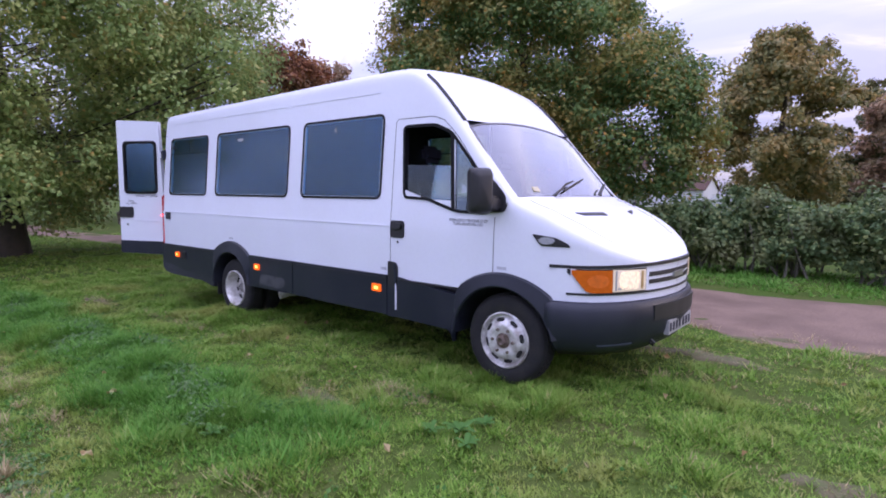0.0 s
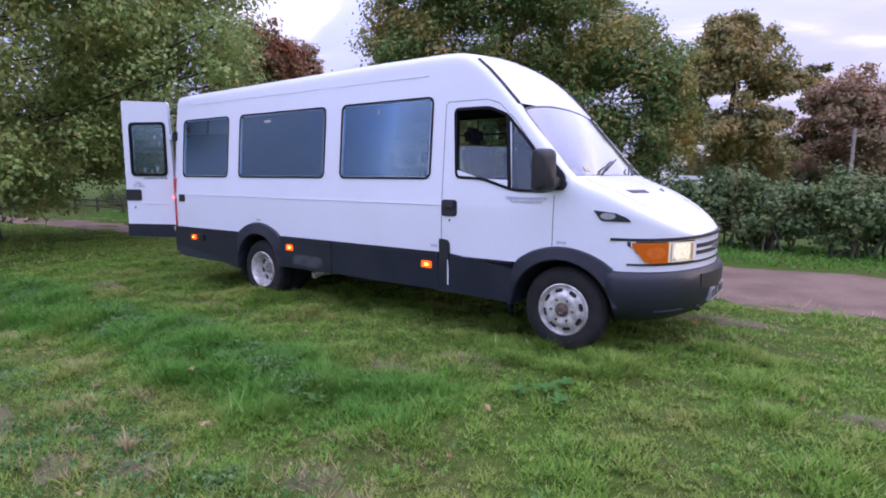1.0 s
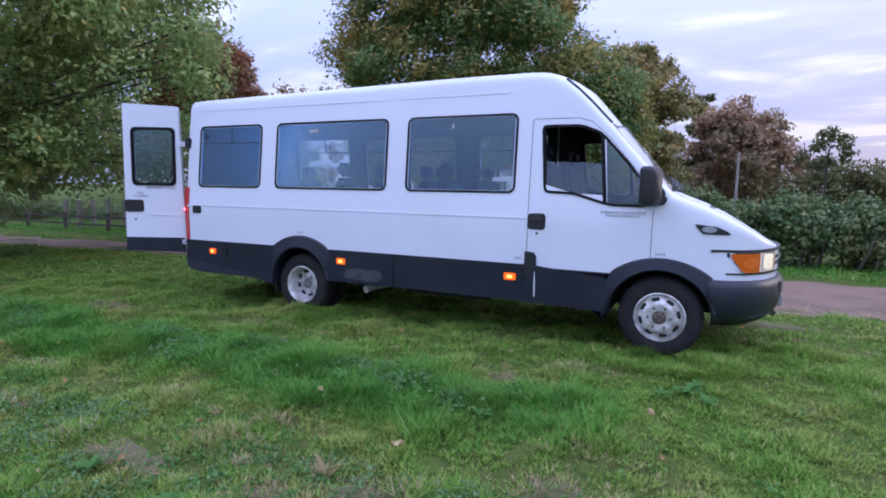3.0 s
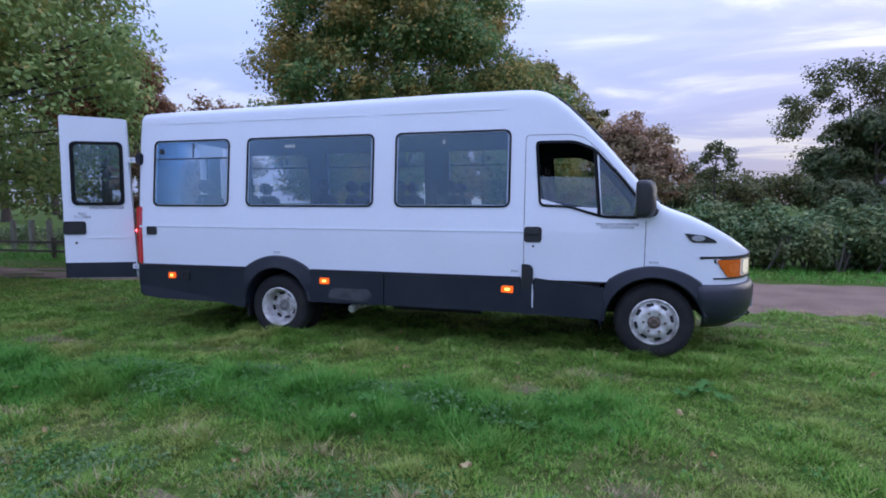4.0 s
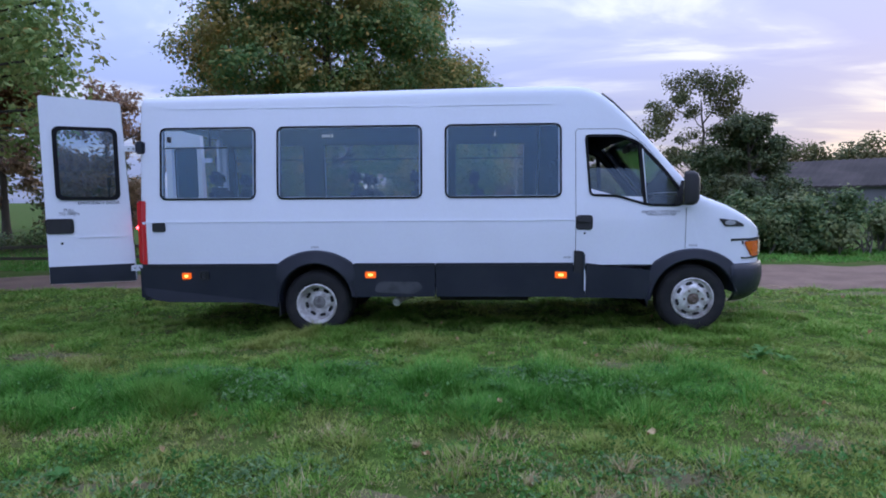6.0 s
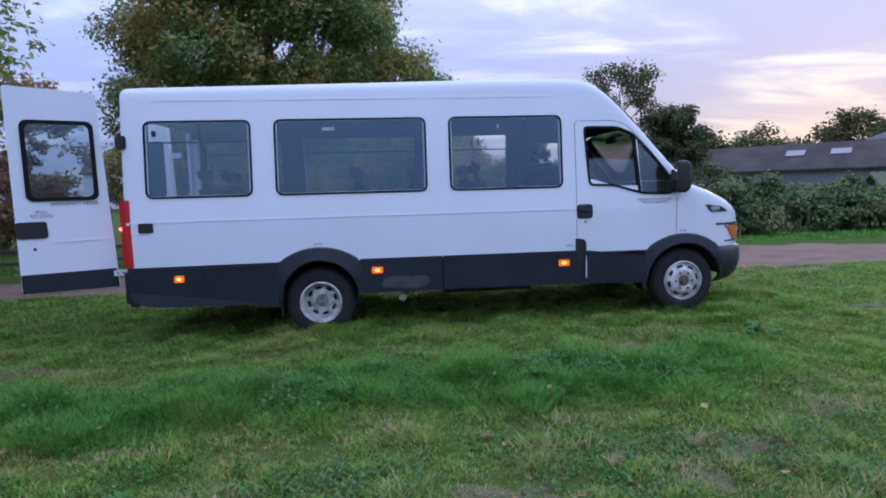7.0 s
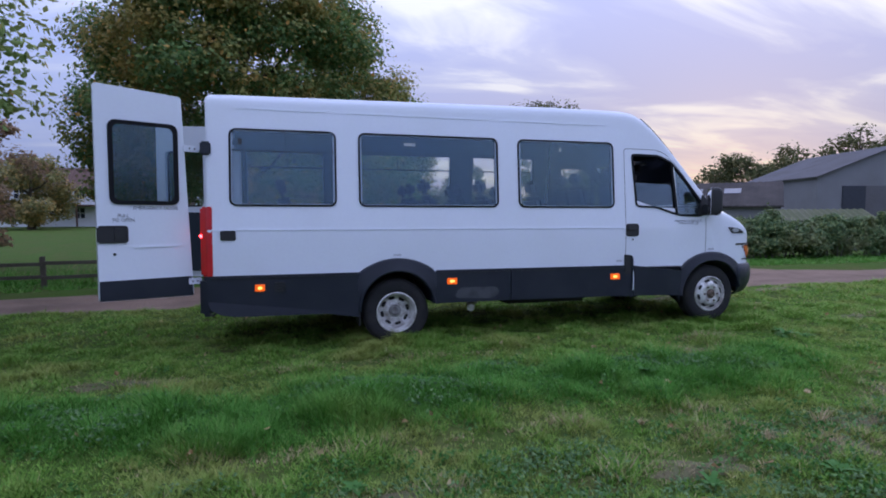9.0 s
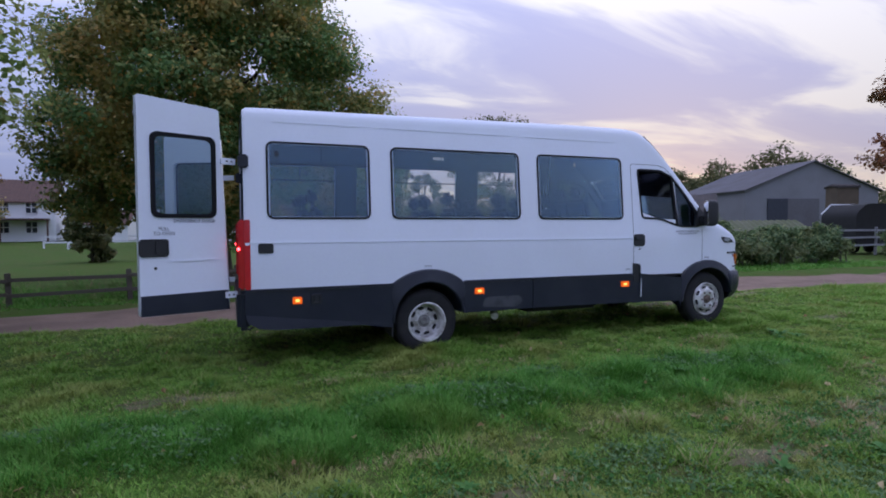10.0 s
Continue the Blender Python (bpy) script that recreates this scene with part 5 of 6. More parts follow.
def cabin():
    bm = bmesh.new()
    for a, b, h in ((-7.98, -6.62, 0.9), (-6.62, -5.68, 0.32), (-5.68, -2.76, 0.9), (-2.76, -2.5, 0.32)):
        box(bm, a, b, YC - h, YC + h, 0.60, 0.66)
    part("cabin_floor", bm, VINYL, van, world=True)
    bm = bmesh.new()
    o = [(-2.52, 0.87), (-2.20, 0.87), (-2.16, 1.36), (-2.28, 1.40), (-2.50, 1.30), (-2.62, 1.12)]
    top = [bm.verts.new((x, YC - 0.90, z)) for x, z in o]
    bot = [bm.verts.new((x, YC + 0.90, z)) for x, z in o]
    bm.faces.new(top)
    bm.faces.new(bot[::-1])
    for i in range(len(o)):
        j = (i + 1) % len(o)
        bm.faces.new((top[i], top[j], bot[j], bot[i]))
    part("dashboard", bm, VINYL, van, "dark grey dashboard", world=True)
    bm = bmesh.new()
    mm = Matrix.Translation((-2.72, YC - 0.48, 1.27)) @ Matrix.Rotation(radians(-38), 4, "Y")
    ring = [mm @ Vector((0.21 * math.cos(2 * math.pi * k / 24), 0.21 * math.sin(2 * math.pi * k / 24), 0)) for k in range(25)]
    tube(bm, ring, 0.016, 8, cap=False)
    for a in (0, 130, 230):
        tube(bm, [mm @ Vector((0.2 * math.cos(radians(a)), 0.2 * math.sin(radians(a)), 0)), mm @ Vector((0, 0, -0.02))], 0.014, 6)
    tube(bm, [mm @ Vector((0, 0, 0.0)), mm @ Vector((0, 0, -0.25))], [0.06, 0.03], 10)
    part("steering_wheel", bm, BLACK, van, "black steering wheel", world=True)
    bm = bmesh.new()
    box(bm, -2.72, -2.69, YC - 0.13, YC + 0.13, 1.90, 1.98, 0.012)
    part("inside_mirror", bm, BLACK, van, world=True)
    # white pillar trims on the far side and round the rear opening
    for a, b in ((-7.96, -7.82),):
        bm = bmesh.new()
        box(bm, a, b, YC + 0.80, YC + 0.845, 0.9, 2.12, 0.015)
        part("pillar_trim", bm, PAINT, van, "white inner pillar trim", world=True)
    for y in (-0.82, 0.82):
        bm = bmesh.new()
        box(bm, -7.96, -7.90, YC + y - 0.05, YC + y + 0.05, 0.7, 2.2, 0.015)
        part("portal_post", bm, PAINT, van, "white post of the rear opening", world=True)
    bm = bmesh.new()
    box(bm, -7.965, -7.90, YC - 0.77, YC + 0.77, 2.20, 2.32, 0.015)
    part("portal_header", bm, PAINT, van, world=True)
    bm = bmesh.new()
    tube(bm, [(-3.655, YC + 0.82, 0.66), (-3.655, YC + 0.78, 1.4), (-3.63, YC + 0.68, 2.36)], 0.012, 8)
    part("grab_rail", bm, PAINT, van, "pale upright rail beside the far door", world=True)
    # ceiling lamp strips
    for x in (-5.9, -4.15):
        bm = bmesh.new()
        box(bm, x - 0.12, x + 0.12, YC - 0.80, YC - 0.72, 2.26, 2.29, 0.01)
        part("saloon_lamp", bm, LINING, van, world=True)


cabin()


def seat_thing(m, high):
    t = thing("bus_seat", m, "dark cloth passenger seat with headrest" if not high else "dark cloth cab seat with headrest", "seat", "seats in the minibus")
    bm = bmesh.new()
    box(bm, -0.22, 0.24, -0.22, 0.22, 0.28, 0.40, 0.04)
    part("cushion", bm, SEATCLOTH, t)
    bm = bmesh.new()
    box(bm, -0.06, 0.06, -0.22, 0.22, 0.0, 0.50, 0.045)
    bm.transform(Matrix.Translation((-0.22, 0, 0.37)) @ Matrix.Rotation(radians(-12), 4, "Y"))
    part("backrest", bm, SEATCLOTH, t)
    bm = bmesh.new()
    box(bm, -0.05, 0.05, -0.13, 0.13, 0.52, 0.68, 0.04)
    for y in (-0.06, 0.06):
        tube(bm, [(0, y, 0.46), (0, y, 0.56)], 0.007, 6)
    bm.transform(Matrix.Translation((-0.22, 0, 0.37)) @ Matrix.Rotation(radians(-12), 4, "Y"))
    part("headrest", bm, SEATCLOTH, t)
    for x in (-0.16, 0.16):
        for y in (-0.17, 0.17):
            bm = bmesh.new()
            tube(bm, [(x, y, -0.18 if high else 0.0), (x, y, 0.30)], 0.016, 6)
            part("leg", bm, CHROME, t)
    return t


first = seat_thing(pose(-3.10, YC - 0.50, 0.84), True)
for x, y in ((-3.10, YC + 0.30), (-3.10, YC + 0.70)):
    copy_thing(first, pose(x, y, 0.84))
bench = seat_thing(pose(-4.15, YC - 0.62, 0.66), False)
for x in (-4.15, -4.80, -5.45, -6.98):
    for y in (-0.62, 0.18, 0.62):
        if (x, y) != (-4.15, -0.62):
            copy_thing(bench, pose(x, YC + y, 0.66))


# ---- trees and hedges ----
tree("maple_tree", -8.35, 13.4, 9.9, 3.65, 1.1, 0.100, MAPLE, 245000, 3, "large maple turning yellow and orange beside the track", 0.25, 210, 0.165, 0.8, belly=4.6, narrow=0.32,
     boughs=[(-10.92, 13.14, 2.23, 0.76), (-10.38, 12.8, 2.32, 0.76), (-9.26, 12.63, 2.23, 0.76), (-11.35, 13.31, 3.07, 0.76), (-11.7, 13.4, 4.0, 0.76), (-5.91, 12.71, 2.06, 0.76), (-5.39, 12.97, 2.74, 0.76), (-5.13, 13.14, 3.74, 0.67), (-8.06, 12.45, 1.9, 0.76), (-11.61, 13.31, 4.08, 0.59), (-11.95, 13.31, 3.32, 0.67), (-11.86, 13.14, 2.74, 0.5), (-11.69, 13.49, 4.92, 0.67), (-11.52, 13.14, 5.76, 0.67), (-4.53, 13.14, 4.58, 0.59), (-4.36, 13.31, 3.74, 0.59), (-4.05, 13.3, 2.9, 0.65), (-3.95, 13.2, 3.7, 0.65), (-4.2, 13.0, 3.3, 0.7), (-4.25, 13.3, 4.3, 0.5), (-8.6, 10.9, 4.6, 1.1), (-8.2, 10.7, 6.0, 1.1), (-8.5, 10.9, 7.4, 1.1), (-7.2, 10.8, 5.2, 1.0), (-9.8, 10.8, 5.4, 1.0), (-7, 11.0, 6.8, 1.0), (-9.9, 11.0, 6.9, 1.0), (-10.8, 11.5, 5.0, 0.9), (-6.2, 11.3, 5.4, 0.9), (-10.4, 10.9, 3.6, 0.9), (-8.9, 10.6, 3.3, 0.9), (-4.4, 12.6, 2.6, 0.85), (-3.95, 13.0, 3.3, 0.8), (-4.6, 12.4, 3.6, 0.9), (-5.3, 12.2, 2.6, 0.9), (-3.85, 13.6, 4.2, 0.6), (-4.2, 13.2, 2.1, 0.7), (-5, 12.0, 4.4, 0.8), (-5.8, 11.8, 3.4, 0.9), (-6.4, 11.8, 2.4, 0.8), (-4.25, 13.3, 1.75, 0.6), (-3.65, 13.6, 2.3, 0.55), (-4.8, 13.0, 1.7, 0.7), (-3.55, 13.8, 3.0, 0.5), (-5.6, 12.8, 1.8, 0.7), (-11.9, 13.2, 3.0, 0.45), (-11.4, 13.2, 2.95, 0.55), (-10.9, 13.1, 2.8, 0.6), (-11.8, 13.2, 2.05, 0.42), (-11.3, 13.2, 1.9, 0.48), (-10.8, 13.1, 1.75, 0.5), (-10.3, 13.0, 2.0, 0.55), (-11.2, 12.9, 2.4, 0.5)])
tree("oak_tree", -16.8, 3.6, 11.5, 5.4, 0.6, 0.105, OAK, 245000, 8, "broad green oak with low hanging boughs", 0.40, 260, 0.17, 0.8,
     boughs=[(-10.8, 6.2, 2.8, 0.55), (-10.7, 6.3, 3.6, 0.65), (-11.0, 6.3, 4.4, 0.6), (-12.2, 6.2, 5.3, 0.7), (-12.9, 6.0, 6.3, 0.8), (-11.6, 6.6, 4.0, 0.8), (-12.9, 6.6, 5.2, 0.9), (-11.7, 5.2, 3.2, 0.8), (-11.8, 5.0, 4.6, 0.9), (-12.6, 4.8, 6.0, 1.0), (-13.0, 4.6, 7.4, 1.1), (-12.8, 5.6, 2.4, 0.9), (-13.4, 6.4, 2.0, 0.9), (-12.4, 4.0, 2.0, 0.8), (-14.4, 7.6, 1.9, 0.9), (-12.9, 3.0, 1.8, 0.9), (-15.5, 8.4, 2.4, 1.0), (-14.8, 4.4, 1.9, 0.9), (-15.5, 5.4, 1.9, 0.9), (-14.2, 3.4, 1.9, 0.9), (-16.4, 6.2, 2.0, 0.9), (-15.6, 3.0, 1.9, 0.9), (-13.5, 6.0, 4.5, 1.3), (-13.8, 5.6, 3.3, 1.2), (-13.6, 5.8, 6.0, 1.3), (-14.5, 7.0, 4.0, 1.3), (-14.5, 7.2, 5.5, 1.3), (-13.4, 8.0, 4.2, 1.0), (-13.5, 8.1, 5.4, 1.1), (-13.6, 8.2, 6.6, 1.1), (-13.7, 8.2, 7.8, 1.1), (-14.0, 8.4, 9.0, 1.2), (-12.4, 7.5, 3.6, 0.8), (-12.5, 7.6, 4.6, 0.8), (-12.7, 7.7, 5.6, 0.7), (-12.0, 6.8, 2.6, 0.7)])
tree("autumn_tree", -17.4, 12.0, 7.0, 1.9, 3.6, 0.15, ORANGE, 20000, 5, "dark red autumn tree behind the oak", 0.16, 60, 0.28)
tree("copper_tree", -21.2, 17.3, 7.9, 1.35, 1.5, 0.17, COPPER, 12000, 15, "small dark red tree behind the oak", 0.15, 34, 0.34)
tree("olive_tree", -8.2, 50, 14.4, 5.1, 0.4, 0.34, OLIVE, 46000, 6, "rounded tree in olive autumn leaf", 0.4, 90, 0.25)
tree("bare_twigged_tree", -15.4, 14.4, 5.3, 1.8, 0.4, 0.13, COPPER, 10000, 21, "low brownish tree with thin twigs beyond the rail fence", 0.1, 44, 0.25)
tree("copper_beech", 0.3, 58, 10.2, 4.9, 0.4, 0.36, COPPER, 24000, 7, "wide brownish red tree beyond the hedge", 0.4, 70, 0.26)
tree("distant_tree", -3.2, 63, 12.0, 3.0, 0.8, 0.38, FARGREEN, 9000, 17, "green tree behind the copper beech", 0.35, 44, 0.28)
tree("slender_tree", 2.9, 30, 4.9, 1.25, 2.0, 0.15, FARGREEN, 2800, 9, "slender thin-leaved tree in the distance", 0.09, 20, 0.28, gaps=0.5)
tree("thin_tree", 11.4, 37, 9.7, 4.3, 2.8, 0.19, FARGREEN, 13000, 12, "thin-crowned tree with sky showing through", 0.2, 34, 0.23, gaps=0.4)
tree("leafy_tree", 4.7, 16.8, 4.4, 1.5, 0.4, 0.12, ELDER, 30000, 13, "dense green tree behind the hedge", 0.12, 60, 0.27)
tree("roadside_tree", 18.65, 12.4, 8.5, 2.3, 3.2, 0.15, ORANGE, 12000, 14, "reddish tree at the edge of the yard", 0.16, 30, 0.28)
tree("brown_tree", -31.5, 60, 7.2, 4.0, 0.3, 0.3, OLIVE, 16000, 18, "round brownish tree beside the house", 0.3, 50, 0.28)
tree("thicket_tree", -17.4, 16.4, 3.6, 1.6, 0.1, 0.15, FARGREEN, 14000, 23, "low dark green thicket beyond the rail fence", 0.12, 50, 0.28)
tree("undergrowth_tree", -13.9, 27, 4.4, 1.15, 0.0, 0.22, FARGREEN, 9000, 19, "dark green thicket behind the maple", 0.07, 60, 0.28)
for k, (x, y, h, r) in enumerate([(-33, 9, 9, 5), (-36, 17, 10, 5.0), (-31, 25, 9, 4.5), (-44, 2, 10, 6), (-46, 30, 10, 6), (-58, 44, 11, 7), (-36, -4, 10, 5), (-28, 1, 8, 4)]):
    tree("background_tree", x, y, h, r, 0.3, 0.32, FARGREEN, 3600, 30 + k, "dark green tree closing the view behind the oak", 0.3, 50, 0.28)
for k in range(13):
    x, h = -58 + 8.2 * k + 2.5 * math.sin(2.3 * k), 5.2 + 1.0 * math.sin(1.9 * k + 0.6)
    tree("field_edge_tree", x, -40 - 4 * math.sin(1.3 * k), h, 4.2, 0.2, 0.40, FARGREEN, 2200, 90 + k, "dark green tree at the far edge of the field", 0.3, 40, 0.28)
for k, (a, h, d) in enumerate([(18, 5.6, 98), (23, 6.2, 98), (28, 7.4, 98), (33, 9.4, 98), (37, 9.8, 100), (41, 9.4, 100), (44.5, 11.2, 100), (48, 12.2, 100), (51, 12.2, 102), (-5, 4.5, 92), (1, 4.6, 92), (7, 4.8, 92), (12.5, 5.4, 92), (53.2, 14.2, 100), (56, 12.0, 100), (59.5, 7.6, 102), (64, 7.6, 100)]):
    tree("horizon_tree", -7 + d * math.sin(radians(a - (1.5 if a > 15 else 0))), -2 + d * math.cos(radians(a - (1.5 if a > 15 else 0))), h * 0.97, 6.4, 0.2, 0.50, FARGREEN, 5600, 50 + k, "dark tree on the skyline behind the barns", 0.4, 44, 0.28)
for k, (a, b, h) in enumerate([(-5.6, -1.4, 1.6), (-1.7, 2.3, 1.72), (2.0, 5.6, 1.72), (5.3, 8.3, 1.62), (8.1, 10.2, 1.6)]):
    hedge("hedge", a, b, 11.4, 12.7, h, 26000, 20 + k, "dense dark green hedge behind the track")
hedge("hedge", -33.0, -15.5, 13.4, 14.2, 0.95, 20000, 31, "low dark hedge behind the fence posts")
hedge("hedge", 10.7, 12.7, 11.5, 12.6, 1.45, 14000, 27, "short bushy piece of hedge beside the yard entrance")
hedge("hedge", 16.8, 21.0, 12.0, 13.2, 1.2, 16000, 28, "low hedge beyond the yard entrance")
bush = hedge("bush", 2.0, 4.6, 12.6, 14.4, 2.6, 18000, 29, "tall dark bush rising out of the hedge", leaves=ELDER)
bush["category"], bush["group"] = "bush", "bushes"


# ---- buildings ----
SHEET = material("weathered_grey_sheeting", (0.21, 0.21, 0.225), 0.75, vary=0.5, scale=0.35, tint=(0.15, 0.145, 0.15), fine=0.25, fine_scale=9, spec=0.15)
ROOFING = material("grey_fibre_cement_roof", (0.135, 0.13, 0.14), 0.85, vary=0.6, scale=0.4, tint=(0.10, 0.092, 0.09), fine=0.3, fine_scale=6, spec=0.15)
BROWNROOF = material("brown_shed_roof", (0.056, 0.050, 0.048), 0.9, vary=0.5, scale=0.5, tint=(0.12, 0.10, 0.095), fine=0.3, fine_scale=8, spec=0.15)
RENDER_ = material("white_house_render", (0.72, 0.73, 0.75), 0.85, vary=0.3, scale=0.8, tint=(0.6, 0.6, 0.6))
TILE = material("brown_clay_roof_tiles", (0.12, 0.075, 0.062), 0.9, vary=0.5, scale=1.5, tint=(0.08, 0.055, 0.05), fine=0.3, fine_scale=10, spec=0.15)
PANE = material("dark_window_pane", (0.03, 0.035, 0.045), 0.1, vary=0.3, scale=3)
WOOD = material("weathered_fence_wood", (0.115, 0.095, 0.078), 0.95, vary=0.5, scale=5, tint=(0.07, 0.075, 0.05), fine=0.4, fine_scale=40, bump=0.2)
WHITEWOOD = material("white_painted_wood", (0.68, 0.69, 0.71), 0.7, vary=0.3, scale=4)
SKYLIGHT = material("pale_roof_light", (0.19, 0.19, 0.22), 0.4, vary=0.3, scale=3)


def gable(bm, L, W, eave, ridge, over=0.0):
    """Gabled walls, ridge along x, base at z = 0."""
    v = [bm.verts.new(p) for p in [(-L / 2, -W / 2, 0), (-L / 2, W / 2, 0), (-L / 2, W / 2, eave), (-L / 2, 0, ridge), (-L / 2, -W / 2, eave),
                                   (L / 2, -W / 2, 0), (L / 2, W / 2, 0), (L / 2, W / 2, eave), (L / 2, 0, ridge), (L / 2, -W / 2, eave)]]
    bm.faces.new(v[:5])
    bm.faces.new(v[5:][::-1])
    bm.faces.new((v[0], v[4], v[9], v[5]))
    bm.faces.new((v[1], v[6], v[7], v[2]))
    return bm


def roof_slope(bm, L, W, eave, ridge, s, over=0.4, t=0.08, waves=0):
    """One slope with its corrugations."""
    n = max(1, waves)
    rows = []
    k = (ridge - eave) / (W / 2)
    for i in range(2 * n + 1):
        x = -L / 2 - over + (L + 2 * over) * i / (2 * n)
        up = 0.05 if waves and i % 2 else 0.0
        rows.append([bm.verts.new((x, s * (W / 2 + over), eave - over * k + 0.06 + up)), bm.verts.new((x, 0, ridge + 0.06 + up)),
                     bm.verts.new((x, 0, ridge + 0.06 - t)), bm.verts.new((x, s * (W / 2 + over), eave - over * k + 0.06 - t))])
    for a, b in zip(rows, rows[1:]):
        for j in range(4):
            bm.faces.new((a[j], a[(j + 1) % 4], b[(j + 1) % 4], b[j]))
    bm.faces.new(rows[0])
    bm.faces.new(rows[-1][::-1])
    return bm


def barn(name, m, L, W, eave, ridge, wall, roof, label, waves, lights=(), over=0.35):
    t = thing(name, m, label, "barn")
    part("wall", gable(bmesh.new(), L, W, eave, ridge), wall, t, smooth=0)
    for s in (-1, 1):
        r = part("roof", roof_slope(bmesh.new(), L, W, eave, ridge, s, over, 0.1, waves), roof, t, smooth=0)
        for x, f, w, h in lights if s < 0 else ():
            bm = bmesh.new()
            ang = math.atan2(ridge - eave, W / 2)
            box(bm, -w / 2, w / 2, -h / 2, h / 2, 0, 0.06, 0.0, Matrix.Translation((x, -W / 2 * f, ridge - (ridge - eave) * f + 0.12)) @ Matrix.Rotation(ang, 4, "X"))
            part("roof_light", bm, SKYLIGHT, r, smooth=0)
    return t


# big barn with its gable to the lane
big = barn("grey_barn", pose(55.05, 48.7, -0.2, 0, 0, 75.2), 14, 16.2, 5.7, 8.9, SHEET, ROOFING, "large grey sheet-clad barn with a shallow gable roof", 40)
for u, w, h, m_ in ((4.3, 2.4, 4.7, PANE), (1.2, 3.8, 4.7, ROOFING)):
    bm = bmesh.new()
    box(bm, -7.12, -6.98, u - w / 2, u + w / 2, 0.0, h, 0.0)
    part("barn_door", bm, m_, big, smooth=0)
shed = barn("long_shed", pose(26.2, 43.9, -0.3, 0, 0, -45), 19.7, 9, 2.55, 4.55, SHEET, BROWNROOF, "long low shed with a dark roof and two roof lights", 40,
            lights=((3.45, 0.45, 1.3, 1.1), (6.45, 0.45, 1.3, 1.1)))
MOSS = material("mossy_felt_roof", (0.085, 0.095, 0.045), 0.95, vary=0.6, scale=1.0, tint=(0.14, 0.13, 0.10))
barn("low_shed", pose(13.8, 16.2, -0.2, 0, 0, -30), 2.6, 2.4, 1.35, 1.72, SHEET, MOSS, "low grey shed with a mossy roof", 14)
barn("green_shed", pose(40.5, 20.5, 0, 0, 0, -25), 7, 5, 4.6, 5.8, material("pale_green_sheeting", (0.20, 0.25, 0.20), 0.8, vary=0.4, scale=0.6), ROOFING, "pale green sheet-clad shed in the yard", 20)
barn("brown_shed", pose(25.5, 20.3, 0, 0, 0, -25), 1.2, 1.1, 3.6, 3.70, material("brown_boarding", (0.10, 0.075, 0.05), 0.9, vary=0.4, scale=2), BROWNROOF, "small brown boarded shed in the yard", 8, over=0.06)


def house():
    t = thing("white_house", pose(-33.6, 72.0, 0.2, 0, 0, 8), "white rendered two-storey house with a brown tiled roof", "house")
    L, W, e, r = 15, 8, 4.3, 6.7
    part("wall", gable(bmesh.new(), L, W, e, r), RENDER_, t, smooth=0)
    for s in (-1, 1):
        part("roof", roof_slope(bmesh.new(), L, W, e, r, s, 0.3, 0.12, 40), TILE, t, smooth=0)
    bm = bmesh.new()
    box(bm, -3.0, -2.1, -0.4, 0.4, 6.3, 7.8, 0.03)
    part("chimney", bm, TILE, t)
    for x in (-5.5, -2.5, 0.6, 3.0, 5.4):
        for z0, z1 in ((0.9, 2.1), (3.0, 4.2)):
            bm = bmesh.new()
            box(bm, x - 0.5, x + 0.5, -4.06, -3.98, z0, z1)
            w = part("window", bm, PANE, t, smooth=0)
            bm = bmesh.new()
            for a in (-0.5, 0.0, 0.5):
                box(bm, x + a - 0.04, x + a + 0.04, -4.1, -4.0, z0, z1)
            for z in (z0, (z0 + z1) / 2, z1):
                box(bm, x - 0.5, x + 0.5, -4.1, -4.0, z - 0.04, z + 0.04)
            part("frame", bm, WHITEWOOD, w, smooth=0)
    bm = bmesh.new()
    box(bm, -1.0, 7.0, -5.4, -3.9, 2.25, 2.42, 0.03)
    for x in (-0.9, 2.9, 6.9):
        box(bm, x - 0.08, x + 0.08, -5.35, -5.2, 0, 2.3)
    part("porch", bm, TILE, t)


house()
t = thing("white_cottage", pose(-21.7, 72, 0.2, 0, 0, -3), "low white outbuilding with a brown roof", "outbuilding")
part("wall", gable(bmesh.new(), 6, 5, 1.9, 3.4), RENDER_, t, smooth=0)
for s in (-1, 1):
    part("roof", roof_slope(bmesh.new(), 6, 5, 1.9, 3.4, s, 0.25, 0.1, 24), TILE, t, smooth=0)


# ---- far white car behind the hedge ----
def far_car(x, y, turn, label):
    t = thing("parked_car", pose(x, y, float(ground_z(x, y)), 0, 0, turn), label, "car")
    bm = bmesh.new()
    o = round_corners([(-2.1, 0.3), (2.1, 0.3), (2.1, 0.75), (1.1, 0.92), (0.5, 1.42), (-1.3, 1.45), (-2.1, 0.95)], 0.15)
    slab(bm, o, lambda u, v, h: Vector((u, -0.85 - h, v)), 0.0, -1.7)
    part("body", bm, RENDER_, t)
    bm = bmesh.new()
    slab(bm, round_corners([(-1.5, 0.98), (0.85, 0.95), (0.42, 1.34), (-1.2, 1.37)], 0.06), lambda u, v, h: Vector((u, -0.85 - h, v)), 0.01, 0.02)
    part("window", bm, PANE, t)
    for wx in (-1.3, 1.3):
        bm = bmesh.new()
        lathe(bm, [(0.3, -0.1), (0.32, 0.0), (0.3, 0.1)], 18, Matrix.Translation((wx, -0.8, 0.31)) @ Matrix.Rotation(radians(90), 4, "X"))
        part("wheel", bm, TYRE, t)


far_car(-8.3, 40, 5, "white car parked beyond the hedge")


